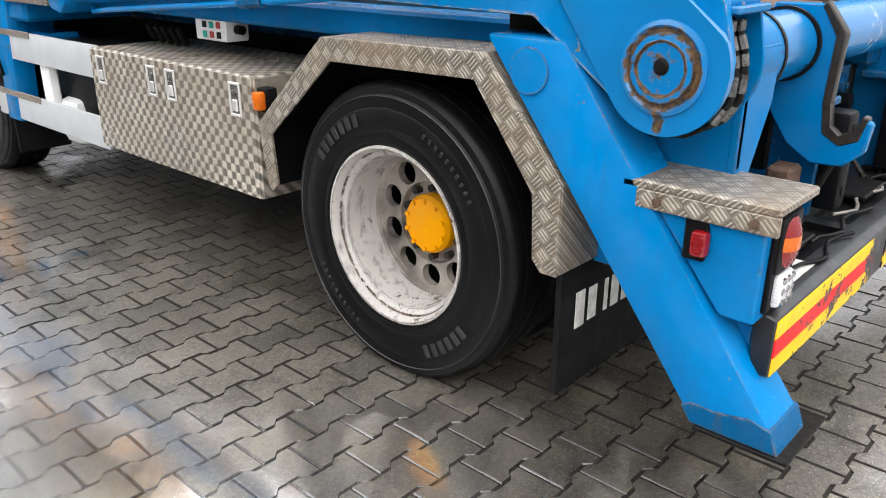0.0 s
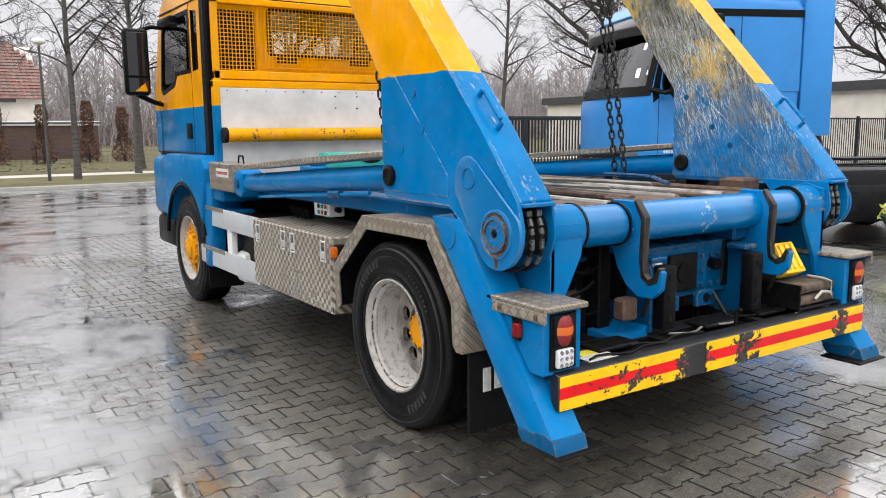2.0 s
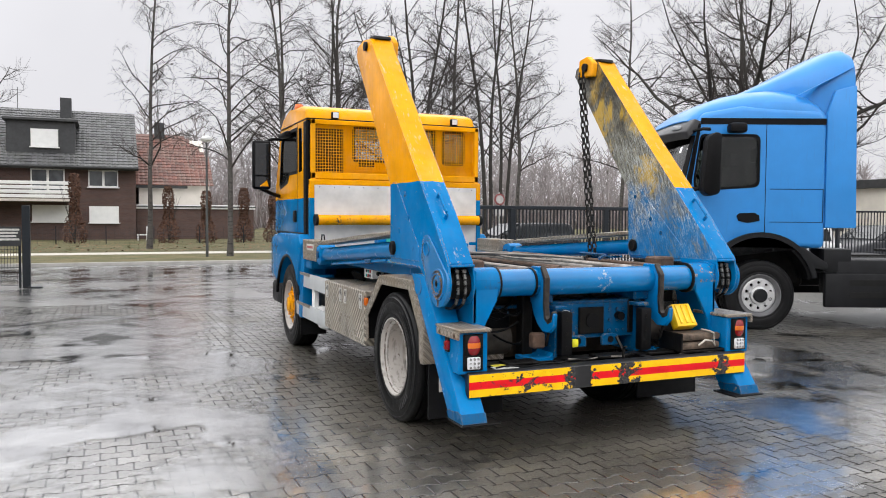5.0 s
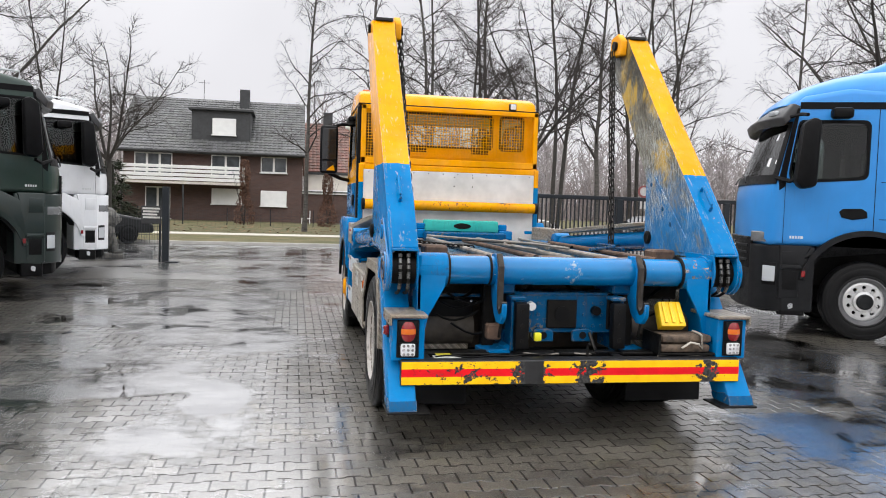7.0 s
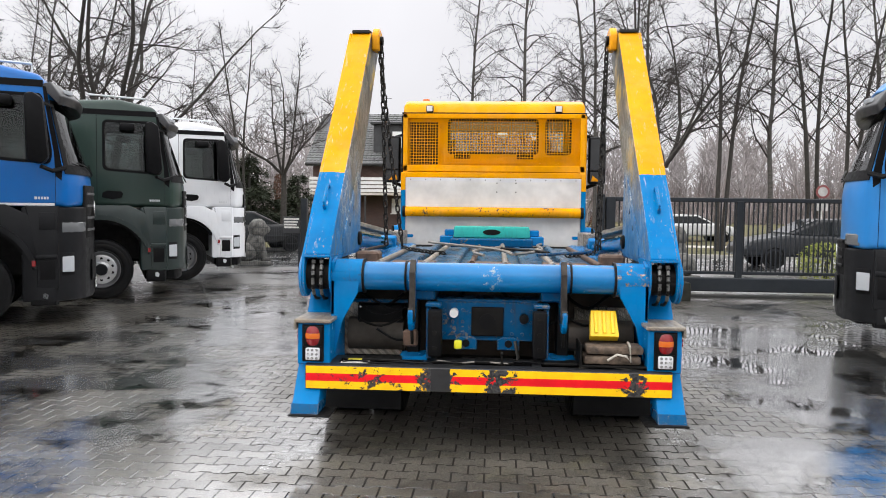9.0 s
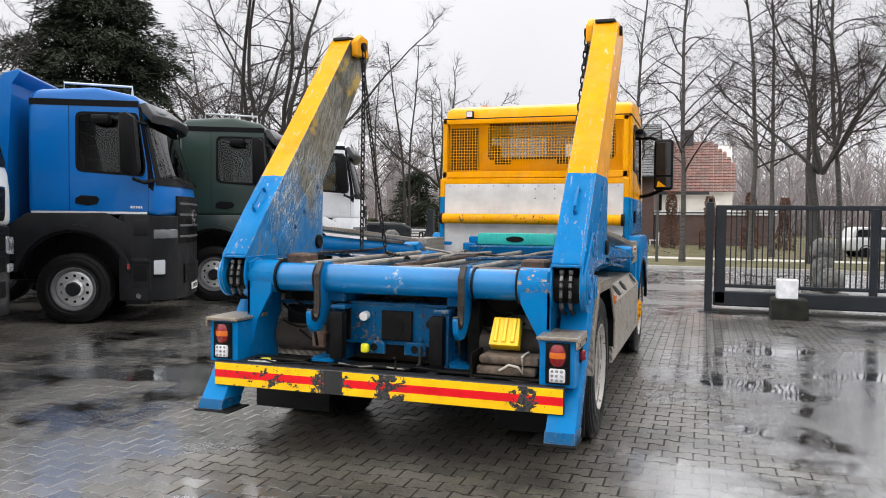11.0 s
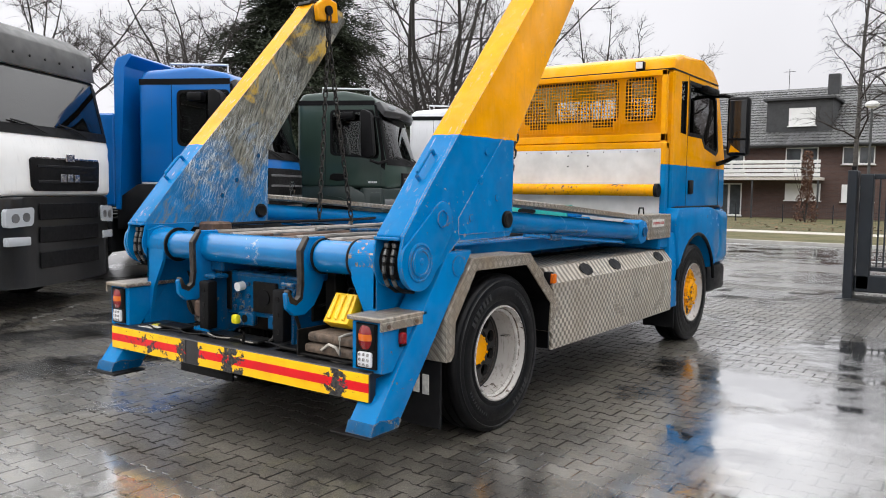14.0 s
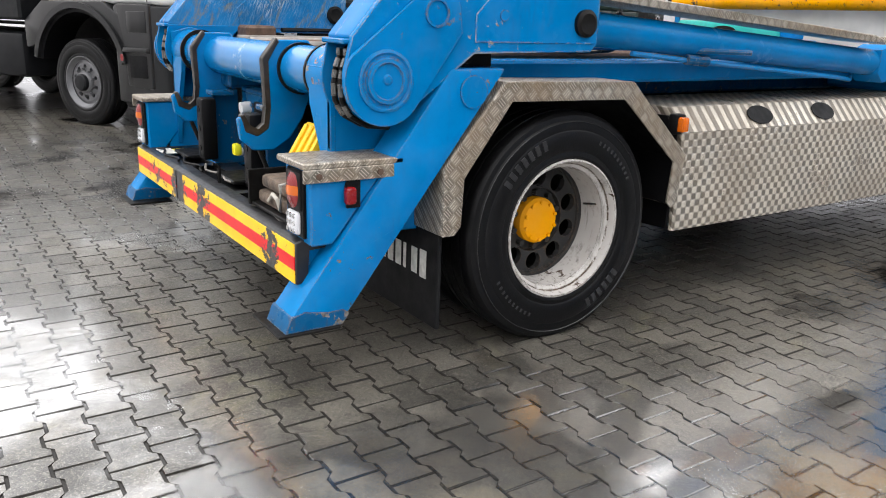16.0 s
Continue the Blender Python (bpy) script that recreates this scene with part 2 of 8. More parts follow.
def paint(name, c, chips=0.0, under=(0.22, 0.2, 0.18), grime=0.25, rough=0.3, second=None, split=0.0, marks=0.14, rub=None):
    """Vehicle paint: faint unevenness, grime streaks, fine scratches, chips and worn edges; a second colour above the height split."""
    k = Mat(name)
    base = c
    if second:
        z = k.axes()[2]
        wob = k.math("ADD", z, k.span(k.noise(18, 3), 0.3, 0.7, -0.004, 0.004))
        base = k.mix(k.math("GREATER_THAN", wob, split), c, second)
    f = k.noise(2.3, 5, 0.6)
    hsv = k.n("ShaderNodeHueSaturation")
    k.put(hsv.inputs["Color"], base)
    k.put(hsv.inputs["Value"], k.span(f, 0.3, 0.7, 0.82, 1.12))
    k.put(hsv.inputs["Saturation"], k.span(k.noise(6, 5), 0.3, 0.7, 0.97, 1.02))
    col = hsv.outputs[0]
    streak = k.span(k.noise(5, 6, 0.65, stretch=(6, 6, 0.8)), 0.54, 0.78, 0, grime)
    blot = k.span(k.noise(9, 7, 0.7, dist=0.5), 0.57, 0.72, 0, grime * 0.8)
    col = k.mix(k.math("MAXIMUM", streak, blot), col, (0.05, 0.043, 0.036))
    rough_v = k.span(k.noise(11, 4), 0.3, 0.7, rough * 0.5, rough * 0.95)
    if marks:
        for turn_, st in ((34, (1, 2, 40)), (-21, (2, 1.5, 34))):
            mp = k.n("ShaderNodeMapping")
            k.put(mp.inputs[0], k.co)
            mp.inputs["Rotation"].default_value = (radians(turn_), radians(turn_ * 0.6), 0)
            ln = k.noise(2.2, 6, 0.7, vec=mp.outputs[0], stretch=st, dist=0.1)
            ln = k.math("MULTIPLY", k.span(ln, 0.665, 0.70), k.span(k.noise(1.7, 3), 0.42, 0.62))
            hv = k.n("ShaderNodeHueSaturation")
            k.put(hv.inputs["Color"], col)
            hv.inputs["Saturation"].default_value, hv.inputs["Value"].default_value = 0.88, 1.6
            col = k.mix(k.math("MULTIPLY", ln, marks * 2.0, True), col, hv.outputs[0])
    if rub:
        face = k.n("ShaderNodeVectorMath", operation="DOT_PRODUCT")
        k.put(face.inputs[0], k.n("ShaderNodeNewGeometry").outputs["Normal"])
        face.inputs[1].default_value = rub
        scored = k.span(k.noise(6.0, 9, 0.75, stretch=(4, 1, 1), dist=0.5), 0.58, 0.64)
        col = k.mix(k.math("MULTIPLY", k.span(face.outputs["Value"], 0.8, 0.95), k.math("MULTIPLY", scored, 0.55)), col, k.mix(k.span(k.noise(14, 6, 0.7, stretch=(5, 1, 1)), 0.42, 0.6), (0.24, 0.24, 0.22), (0.62, 0.6, 0.52)))
    metal_v = 0.0
    if chips:
        spots = k.noise(24, 9, 0.72, dist=0.4)
        patch = k.span(k.noise(2.7, 3), 0.35, 0.7, -0.12, 0.1)
        bev = k.n("ShaderNodeBevel")
        bev.samples = 3
        bev.inputs["Radius"].default_value = 0.010
        dot = k.n("ShaderNodeVectorMath", operation="DOT_PRODUCT")
        k.put(dot.inputs[0], bev.outputs[0])
        k.put(dot.inputs[1], k.n("ShaderNodeNewGeometry").outputs["Normal"])
        edge = k.span(k.math("SUBTRACT", 1.0, dot.outputs["Value"]), 0.02, 0.22, 0, 0.22 + 0.04 * chips)
        m = k.math("GREATER_THAN", k.math("ADD", k.math("ADD", spots, patch), edge), 0.72 - 0.15 * chips)
        col = k.mix(m, col, k.mix(k.span(k.noise(60, 3), 0.35, 0.65), under, shade(under, 0.4)))
        metal_v = k.math("MULTIPLY", m, 0.35)
        k.bump(k.math("ADD", k.math("MULTIPLY", m, -1.0), k.math("MULTIPLY", k.noise(30, 3), 0.3)), 0.22, 0.002)
    else:
        k.bump(k.noise(22, 3), 0.05, 0.004)
    return k.set(color=col, rough=rough_v, metal=metal_v, coat=0.03, coatr=0.03, spec=0.06)


def scratched(name, blue, yellow, split):
    """The rubbed inner face of the loading arms: paint scored down to grey steel by swinging chains, crossed by fine bright scratches."""
    k = Mat(name)
    z = k.axes()[2]
    ragged = k.span(k.noise(3.4, 8, 0.72, dist=0.4), 0.3, 0.7, -0.3, 0.3)
    high = k.math("ADD", z, ragged)

    def turned(deg):
        mp = k.n("ShaderNodeMapping")
        k.put(mp.inputs[0], k.co)
        mp.inputs["Rotation"].default_value = (radians(deg), 0, 0)
        return mp.outputs[0]

    def score(deg, scale, st, lo, hi):
        return k.span(k.noise(scale, 7, 0.72, vec=turned(deg), stretch=st, dist=0.1), lo, hi)

    hatch = k.noise(3.2, 8, 0.74, vec=turned(-68), stretch=(1, 2.2, 20), dist=0.15)
    steel = k.mix(k.span(hatch, 0.38, 0.62), (0.035, 0.034, 0.028), (0.27, 0.26, 0.205))
    steel = k.mix(k.span(k.math("ADD", k.noise(2.3, 8, 0.7, dist=0.5), k.span(z, 1.8, 2.6, -0.06, 0.03)), 0.53, 0.6, 0, 0.8), steel, yellow)
    steel = k.mix(k.span(k.math("ADD", k.noise(2.9, 7, 0.7, dist=0.5), k.span(z, 2.1, 3.0, -0.12, 0.12)), 0.5, 0.62, 0, 0.82), steel, (0.022, 0.021, 0.018))
    low = k.mix(k.span(k.noise(6, 7, 0.7), 0.42, 0.68, 0, 0.7), blue, shade(blue, 0.4))
    low = k.mix(k.span(k.noise(4.5, 8, 0.75, vec=turned(-60), stretch=(1, 1.2, 4), dist=0.4), 0.52, 0.62, 0, 0.85), low, (0.12, 0.13, 0.12))
    bare = k.span(high, split - 0.12, split + 0.16)
    col = k.mix(bare, low, steel)
    fine = k.math("MAXIMUM", k.math("MAXIMUM", score(-64, 4, (1, 2.6, 46), 0.545, 0.60), score(-78, 4, (1, 2.4, 40), 0.56, 0.61)), k.math("MAXIMUM", score(-40, 3.5, (1, 3, 44), 0.6, 0.65), score(62, 4, (1, 3, 42), 0.62, 0.67)))
    band = k.math("MULTIPLY", k.span(high, 1.3, 1.7, 0.15, 1.0), k.span(high, 2.0, 2.7, 1.0, 0.3))
    fine = k.math("MULTIPLY", k.math("MULTIPLY", fine, band), k.span(k.noise(2.1, 5, 0.6), 0.4, 0.58, 0.1, 0.95))
    col = k.mix(fine, col, (0.6, 0.64, 0.63))
    k.bump(k.math("ADD", fine, k.noise(20, 5)), 0.2, 0.002)
    return k.set(color=col, rough=k.span(k.noise(8, 5), 0.3, 0.7, 0.32, 0.55), metal=k.math("MULTIPLY", bare, 0.2), spec=0.25)


def treadplate(name, c=(0.53, 0.48, 0.405), cell=0.033, dirt=0.5, bars=False):
    """Aluminium tread plate: groups of short raised bars, turned by a quarter from group to group; far off only the
    lozenges show. Their glint, light against dark, is put into the colour.
    """
    k = Mat(name)
    x, y, z = k.axes()
    u, v = y, k.math("ADD", x, z)
    warp = k.span(k.noise(3, 2), 0.3, 0.7, -0.006, 0.006)
    u = k.math("ADD", u, warp)

    def wave(s, f):
        return k.math("SINE", k.math("MULTIPLY", s, f))

    if bars:
        p = k.math("MULTIPLY", k.math("ADD", u, v), 0.7071)
        q = k.math("MULTIPLY", k.math("SUBTRACT", u, v), 0.7071)
        w = math.pi / cell
        ch = k.math("GREATER_THAN", k.math("MULTIPLY", wave(p, w), wave(q, w)), 0.0)

        def group(along, across):
            ends = k.span(k.math("ABSOLUTE", wave(along, w)), 0.22, 0.36)
            sides = k.span(k.math("ABSOLUTE", wave(across, w)), 0.1, 0.2)
            return k.math("MULTIPLY", k.math("MULTIPLY", ends, sides), k.span(k.math("COSINE", k.math("MULTIPLY", across, 8 * w)), 0.0, 0.7))

        hgt = k.math("ADD", k.math("MULTIPLY", group(p, q), ch), k.math("MULTIPLY", group(q, p), k.math("SUBTRACT", 1.0, ch)))
        tone = k.math("ADD", k.math("MULTIPLY", hgt, 0.55), k.math("MULTIPLY", ch, 0.22))
        k.bump(hgt, 0.6, 0.002)
    else:
        ch = k.span(k.math("MULTIPLY", wave(u, math.pi / cell), wave(v, math.pi / cell)), -0.35, 0.35)
        hgt = ch
        tone = k.math("ADD", k.math("MULTIPLY", ch, k.span(k.noise(2.2, 4), 0.3, 0.7, 0.5, 1.0)), k.span(k.noise(70, 3), 0.3, 0.7, -0.06, 0.06), True)
        k.bump(ch, 0.8, 0.004)
    soil = k.span(k.noise(2.6, 7, 0.68), 0.42, 0.72, 0, dirt)
    fine = k.span(k.noise(19, 6, 0.72), 0.48, 0.75, 0, dirt * 0.7)
    col = k.mix(tone, shade(c, 0.26), shade(c, 1.25))
    col = k.mix(soil, col, (0.23, 0.17, 0.11))
    col = k.mix(fine, col, (0.09, 0.062, 0.036))
    return k.set(color=col, rough=k.math("ADD", k.math("MULTIPLY", tone, -0.10), k.span(k.noise(5, 5), 0.3, 0.7, 0.30, 0.50)), metal=0.3)


BLUE, YELLOW = (0.0, 0.15, 0.39), (0.75, 0.31, 0.0)
M_blue = paint("blue_paint", BLUE, 0.1, grime=0.14, marks=0.06)
# base under half as bright as BLUE, heavy chips and grime over it
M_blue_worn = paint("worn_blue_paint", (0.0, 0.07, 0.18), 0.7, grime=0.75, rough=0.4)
M_arm = paint("arm_paint", BLUE, 0.22, under=(0.46, 0.46, 0.43), second=YELLOW, split=1.885, grime=0.16, marks=0.08, rub=(0.0, -0.74, 0.67))
M_arm_in = scratched("scored_arm_paint", (0.0, 0.14, 0.35), (0.58, 0.36, 0.03), 1.74)
M_yellow = paint("yellow_paint", YELLOW, 0.0, grime=0.12)
M_bar = paint("chipped_yellow_paint", YELLOW, 0.85, under=(0.12, 0.1, 0.09), grime=0.3)
M_cab = paint("cab_paint", (0.0, 0.155, 0.38), 0.0, second=YELLOW, split=1.845, grime=0.12, rough=0.22)
M_tread = treadplate("tread_plate")
M_tread_s = treadplate("barred_tread_plate", cell=0.042, dirt=0.95, bars=True)
M_deck = paint("greasy_deck_paint", (0.03, 0.1, 0.18), 0.95, under=(0.19, 0.16, 0.13), grime=0.85, rough=0.42)
M_hookedge = plain("bare_dark_steel", (0.035, 0.03, 0.026), 0.4, 0.4, 0.6, 18, 0.3, spec=0.3)
M_alu = plain("brushed_aluminium", (0.60, 0.59, 0.57), 0.42, 0.55, 0.12, 2.5)
M_panel = plain("white_aluminium_panel", (0.62, 0.60, 0.575), 0.5, 0.2, 0.22, 2.6, 0.12, 14)
M_silver = plain("silver_paint", (0.55, 0.57, 0.58), 0.35, 0.3, 0.08, 4)
M_black = plain("black_plastic", (0.0035, 0.0035, 0.004), 0.5, 0, 0.3, 9, spec=0.12)
M_grey = plain("dark_grey_plastic", (0.009, 0.0094, 0.0105), 0.45, 0, 0.25, 5, spec=0.15)
M_iron = plain("greasy_black_steel", (0.008, 0.0075, 0.007), 0.5, 0.2, 0.5, 12, 0.3, spec=0.12)
M_rust = plain("rusty_steel", (0.095, 0.058, 0.04), 0.7, 0.3, 0.5, 14, 0.4)
M_chain = plain("chain_steel", (0.022, 0.02, 0.018), 0.45, 0.4, 0.5, 20, spec=0.22)
M_chrome = plain("bright_steel", (0.5, 0.5, 0.5), 0.25, 1.0, 0.1, 10, 0.05)
M_rubber = plain("tyre_rubber", (0.0032, 0.0032, 0.0035), 0.42, 0, 0.35, 8, 0.25, 120, spec=0.16)
# paler than the tyre: light caught on raised lettering and ring, as colour
M_mould = plain("raised_tyre_rubber", (0.02, 0.02, 0.021), 0.35, 0, 0.3, 40, spec=0.4)
M_flap = plain("mud_flap_rubber", (0.006, 0.006, 0.0065), 0.6, 0, 0.3, 6, spec=0.12)
M_rim = paint("white_rim_paint", (0.43, 0.41, 0.385), 0.45, under=(0.1, 0.07, 0.05), grime=0.9, rough=0.4, marks=0)
M_rimd = paint("grey_rim_paint", (0.03, 0.03, 0.03), 0.3, under=(0.1, 0.07, 0.05), grime=0.6, rough=0.45)
M_disc = plain("stained_disc_steel", (0.24, 0.215, 0.19), 0.4, 0.2, 0.6, 8)
M_teal = paint("teal_paint", (0.04, 0.42, 0.36), 0.2, grime=0.4)
M_white = plain("white_plastic", (0.75, 0.75, 0.74), 0.4, 0, 0.06, 3)
M_hose = plain("grey_hose", (0.17, 0.155, 0.135), 0.5, 0, 0.4, 8)
M_wood = plain("old_wood", (0.085, 0.06, 0.042), 0.8, 0, 0.65, 22, 0.8, 70)
M_letter = plain("worn_white_print", (0.55, 0.54, 0.5), 0.6, 0, 0.25, 30)
M_red = plain("red_print", (0.36, 0.03, 0.03), 0.5)
M_blackp = plain("black_print", (0.008, 0.008, 0.008), 0.6, spec=0.15)


def lens_mat(name, c, power=0.0):
    k = Mat(name)
    x, y, z = k.axes()
    rib = k.math("SINE", k.math("MULTIPLY", k.math("ADD", z, x), 700.0))
    k.bump(rib, 0.25, 0.002)
    return k.set(color=c, rough=0.12, coat=0.3, spec=0.4)


M_lred, M_lamber, M_lclear = lens_mat("red_lens", (0.19, 0.003, 0.005)), lens_mat("amber_lens", (0.55, 0.11, 0.003)), lens_mat("clear_lens", (0.62, 0.62, 0.64))


def glass_mat(name, tint, rough=0.03):
    """A dark window: a clear coat over what little is seen inside."""
    k = Mat(name)
    return k.set(color=k.mix(k.span(k.noise(1.5, 3), 0.35, 0.65), tint, shade(tint, 1.8)), rough=rough, spec=0.55)


def clear_glass(name, tint, ior=1.5):
    k = Mat(name)
    out = k.nt.nodes["Material Output"]
    tr, gl, mx, fr = k.n("ShaderNodeBsdfTransparent"), k.n("ShaderNodeBsdfGlossy"), k.n("ShaderNodeMixShader"), k.n("ShaderNodeFresnel")
    tr.inputs[0].default_value = (*tint, 1)
    gl.inputs["Roughness"].default_value = 0.02
    fr.inputs[0].default_value = ior
    for a, b in ((fr.outputs[0], mx.inputs[0]), (tr.outputs[0], mx.inputs[1]), (gl.outputs[0], mx.inputs[2]), (mx.outputs[0], out.inputs[0])):
        k.nt.links.new(a, b)
    return k.m


M_pane, M_tinted = clear_glass("cab_window_glass", (0.88, 0.91, 0.9), 1.6), clear_glass("tinted_window_glass", (0.58, 0.63, 0.62), 1.5)
M_glass_dark = glass_mat("dark_glass", (0.012, 0.014, 0.015))


# ---- the skip loader ----
TRUCK = thing("skip_loader_truck", "blue and yellow skip loader truck with raised arms, worn and wet", "truck", at=pose(0, 0, 0))


def side(s, bm):
    return bm if s > 0 else mirror_x(bm)


def holed_disc(bm, r0, r1, rh, hr, n, x, depth):
    """A flat ring about the x axis with n round holes of radius hr at radius rh, with walls of some depth."""
    q = 16
    for i in range(n):
        a0 = i * math.tau / n
        w = math.tau / n
        outer, inner, deep = [], [], []
        for j in range(q):
            t = j / q * 4
            e, f = int(t), t - int(t)
            pr, pa = ((0, f), (f, 1), (1, 1 - f), (1 - f, 0))[e]
            r, a = r0 + (r1 - r0) * pr, a0 + w * pa
            outer.append(bm.verts.new((x, r * math.cos(a), r * math.sin(a))))
            dy, dz = r * math.cos(a) - rh * math.cos(a0 + w / 2), r * math.sin(a) - rh * math.sin(a0 + w / 2)
            d = math.hypot(dy, dz)
            hy, hz = rh * math.cos(a0 + w / 2) + hr * dy / d, rh * math.sin(a0 + w / 2) + hr * dz / d
            inner.append(bm.verts.new((x, hy, hz)))
            deep.append(bm.verts.new((x - depth, hy, hz)))
        for j in range(q):
            k = (j + 1) % q
            bm.faces.new((outer[j], outer[k], inner[k], inner[j]))
            bm.faces.new((inner[j], inner[k], deep[k], deep[j]))
    bmesh.ops.remove_doubles(bm, verts=bm.verts, dist=0.0004)


def tyre_mesh(width, x0, r=0.515, seg=72):
    """Profile from the outer bead over the tread to the inner bead; x0 is the outermost face."""
    w = width
    p = [(0.290, -0.045), (0.305, -0.012), (0.325, -0.004), (0.345, -0.008), (0.352, -0.003), (0.385, 0.0), (0.43, -0.001), (0.436, -0.004), (0.445, -0.003),
         (0.472, -0.008), (0.478, -0.014), (0.497, -0.018), (0.507, -0.028), (r, -0.04)]
    tread = []
    for g in (0.27, 0.5, 0.73):
        tread += [(r + 0.001, -w * g + 0.007), (r - 0.012, -w * g + 0.005), (r - 0.012, -w * g - 0.005), (r + 0.001, -w * g - 0.007)]
    back = [(rr, -w - h) for rr, h in p[::-1]]
    return lathe(BM(), [(rr, x0 + h) for rr, h in p + tread + back], seg)


def nuts(bm, n, r, x, size=0.014, depth=0.022):
    for i in range(n):
        a = (i + 0.5) * math.tau / n
        rod(bm, (x - 0.005, r * math.cos(a), r * math.sin(a)), (x + depth, r * math.cos(a), r * math.sin(a)), size, 6)


def rear_wheel(s, y):
    """Twin wheel: the outer one dished deep, the hub seen in its bottom."""
    at = pose(1.245 if s > 0 else -1.262, y if s > 0 else y + 0.012, 0.51, 0, 0, 0 if s > 0 else 180)
    rim = lathe(BM(), [(0.272, -0.05), (0.300, -0.03), (0.312, -0.012), (0.312, -0.004), (0.303, -0.002), (0.297, -0.012), (0.292, -0.03), (0.286, -0.05), (0.272, -0.06), (0.270, -0.11), (0.264, -0.19), (0.262, -0.215)], 56)
    w = part("wheel", rim, M_rim, TRUCK, "white-painted dished steel wheel, mud-stained")
    w.matrix_world = at
    disc = BM()
    holed_disc(disc, 0.15, 0.246, 0.199, 0.043, 10, -0.205, 0.03)
    lathe(disc, [(0.246, -0.205), (0.250, -0.196), (0.256, -0.196), (0.263, -0.185)], 50)
    lathe(disc, [(0.15, -0.205), (0.145, -0.23), (0.09, -0.235)], 40)
    part("wheel_disc", disc, M_disc if s < 0 else M_rimd, w)
    nt_ = BM()
    nuts(nt_, 10, 0.128, -0.228, 0.014, 0.026)
    tagged(part("wheel_nut", nt_, M_rimd, w), kind="stuff")
    hub = lathe(BM(), [(0.106, -0.24), (0.106, -0.19), (0.094, -0.175), (0.07, -0.172), (0.03, -0.168), (0.0005, -0.168)], 40)
    part("hub", hub, M_yellow, w, "yellow wheel hub with bolt heads")
    nt_ = BM()
    nuts(nt_, 10, 0.087, -0.18, 0.009, 0.016)
    tagged(part("hub_bolt", nt_, M_yellow, w), kind="stuff")
    part("tyre", tyre_mesh(0.285, 0.0), M_rubber, w, "black lorry tyre")
    part("inner_tyre", tyre_mesh(0.285, -0.335), M_rubber, w)
    dark = lathe(BM(), [(0.262, -0.25), (0.262, -0.62), (0.05, -0.62)], 32)
    part("brake_drum", dark, M_iron, w)
    val = rod(BM(), (-0.16, 0.25, 0.06), (-0.09, 0.265, 0.07), 0.006, 8)
    part("valve", val, M_chrome, w)
    # moulded lettering on the side wall, unreadable; the light it catches is in the paler rubber
    bars = BM()
    for a0, n, h in ((22, 7, 0.044), (205, 6, 0.044), (118, 10, 0.016), (300, 10, 0.016)):
        for i in range(n):
            a = a0 + i * (5.6 if h > 0.02 else 4.0)
            box(bars, (-0.004, -0.011 if h > 0.02 else -0.005, 0.405 - h / 2), (0.0035, 0.011 if h > 0.02 else 0.005, 0.405 + h / 2), 0.001, 1, pose(0, 0, 0, a))
    tagged(part("moulded_mark", bars, M_mould, w), kind="stuff")
    part("side_wall_line", lathe(BM(), [(0.470, -0.006), (0.472, -0.0035), (0.474, -0.006)], 72), M_mould, w)


def front_wheel(s, y):
    at = pose(s * 1.215, y, 0.51, 0, 0, 0 if s > 0 else 180)
    rim = lathe(BM(), [(0.272, -0.07), (0.300, -0.03), (0.312, -0.012), (0.312, -0.004), (0.303, -0.002), (0.294, -0.02), (0.283, -0.05), (0.268, -0.065), (0.25, -0.06)], 48)
    w = part("wheel", rim, M_rim, TRUCK, "front steel wheel with yellow centre")
    w.matrix_world = at
    disc = BM()
    holed_disc(disc, 0.15, 0.25, 0.205, 0.03, 10, -0.06, 0.03)
    lathe(disc, [(0.15, -0.06), (0.14, -0.02), (0.1, -0.005)], 40)
    part("wheel_disc", disc, M_bar, w, "yellow wheel centre, paint worn to black")
    hub = lathe(BM(), [(0.1, -0.02), (0.1, 0.008), (0.085, 0.016), (0.0005, 0.018)], 32)
    part("hub", hub, M_bar, w)
    nt_ = BM()
    nuts(nt_, 10, 0.155, -0.045, 0.015, 0.034)
    tagged(part("wheel_nut", nt_, M_yellow, w), kind="stuff")
    part("tyre", tyre_mesh(0.3, 0.0), M_rubber, w, "black lorry tyre")
    part("brake_drum", lathe(BM(), [(0.26, -0.1), (0.26, -0.3), (0.05, -0.3)], 32), M_iron, w)


for s in (-1, 1):
    rear_wheel(s, 1.24)
    front_wheel(s, 5.22)

# chassis
for s in (-1, 1):
    bm = box(BM(), (0.34, 0.35, 0.74), (0.42, 6.3, 1.0), 0.01)
    part("frame_rail", side(s, bm), M_iron, TRUCK)
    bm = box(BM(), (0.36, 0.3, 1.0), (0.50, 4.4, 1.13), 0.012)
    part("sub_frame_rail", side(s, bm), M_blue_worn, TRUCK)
for y in (2.3, 3.4, 4.5):
    part("cross_member", box(BM(), (-0.34, y, 0.78), (0.34, y + 0.12, 0.96), 0.01), M_iron, TRUCK)
part("rear_axle", rod(rod(BM(), (-0.9, 1.24, 0.51), (0.9, 1.24, 0.51), 0.09), (0, 1.0, 0.5), (0, 1.5, 0.52), 0.2), M_iron, TRUCK)
part("front_axle", box(BM(), (-0.9, 5.14, 0.42), (0.9, 5.30, 0.54), 0.02), M_iron, TRUCK)
part("fuel_and_air_tank", rod(BM(), (0.75, 2.2, 0.72), (0.75, 4.3, 0.72), 0.26, 20), M_iron, TRUCK)
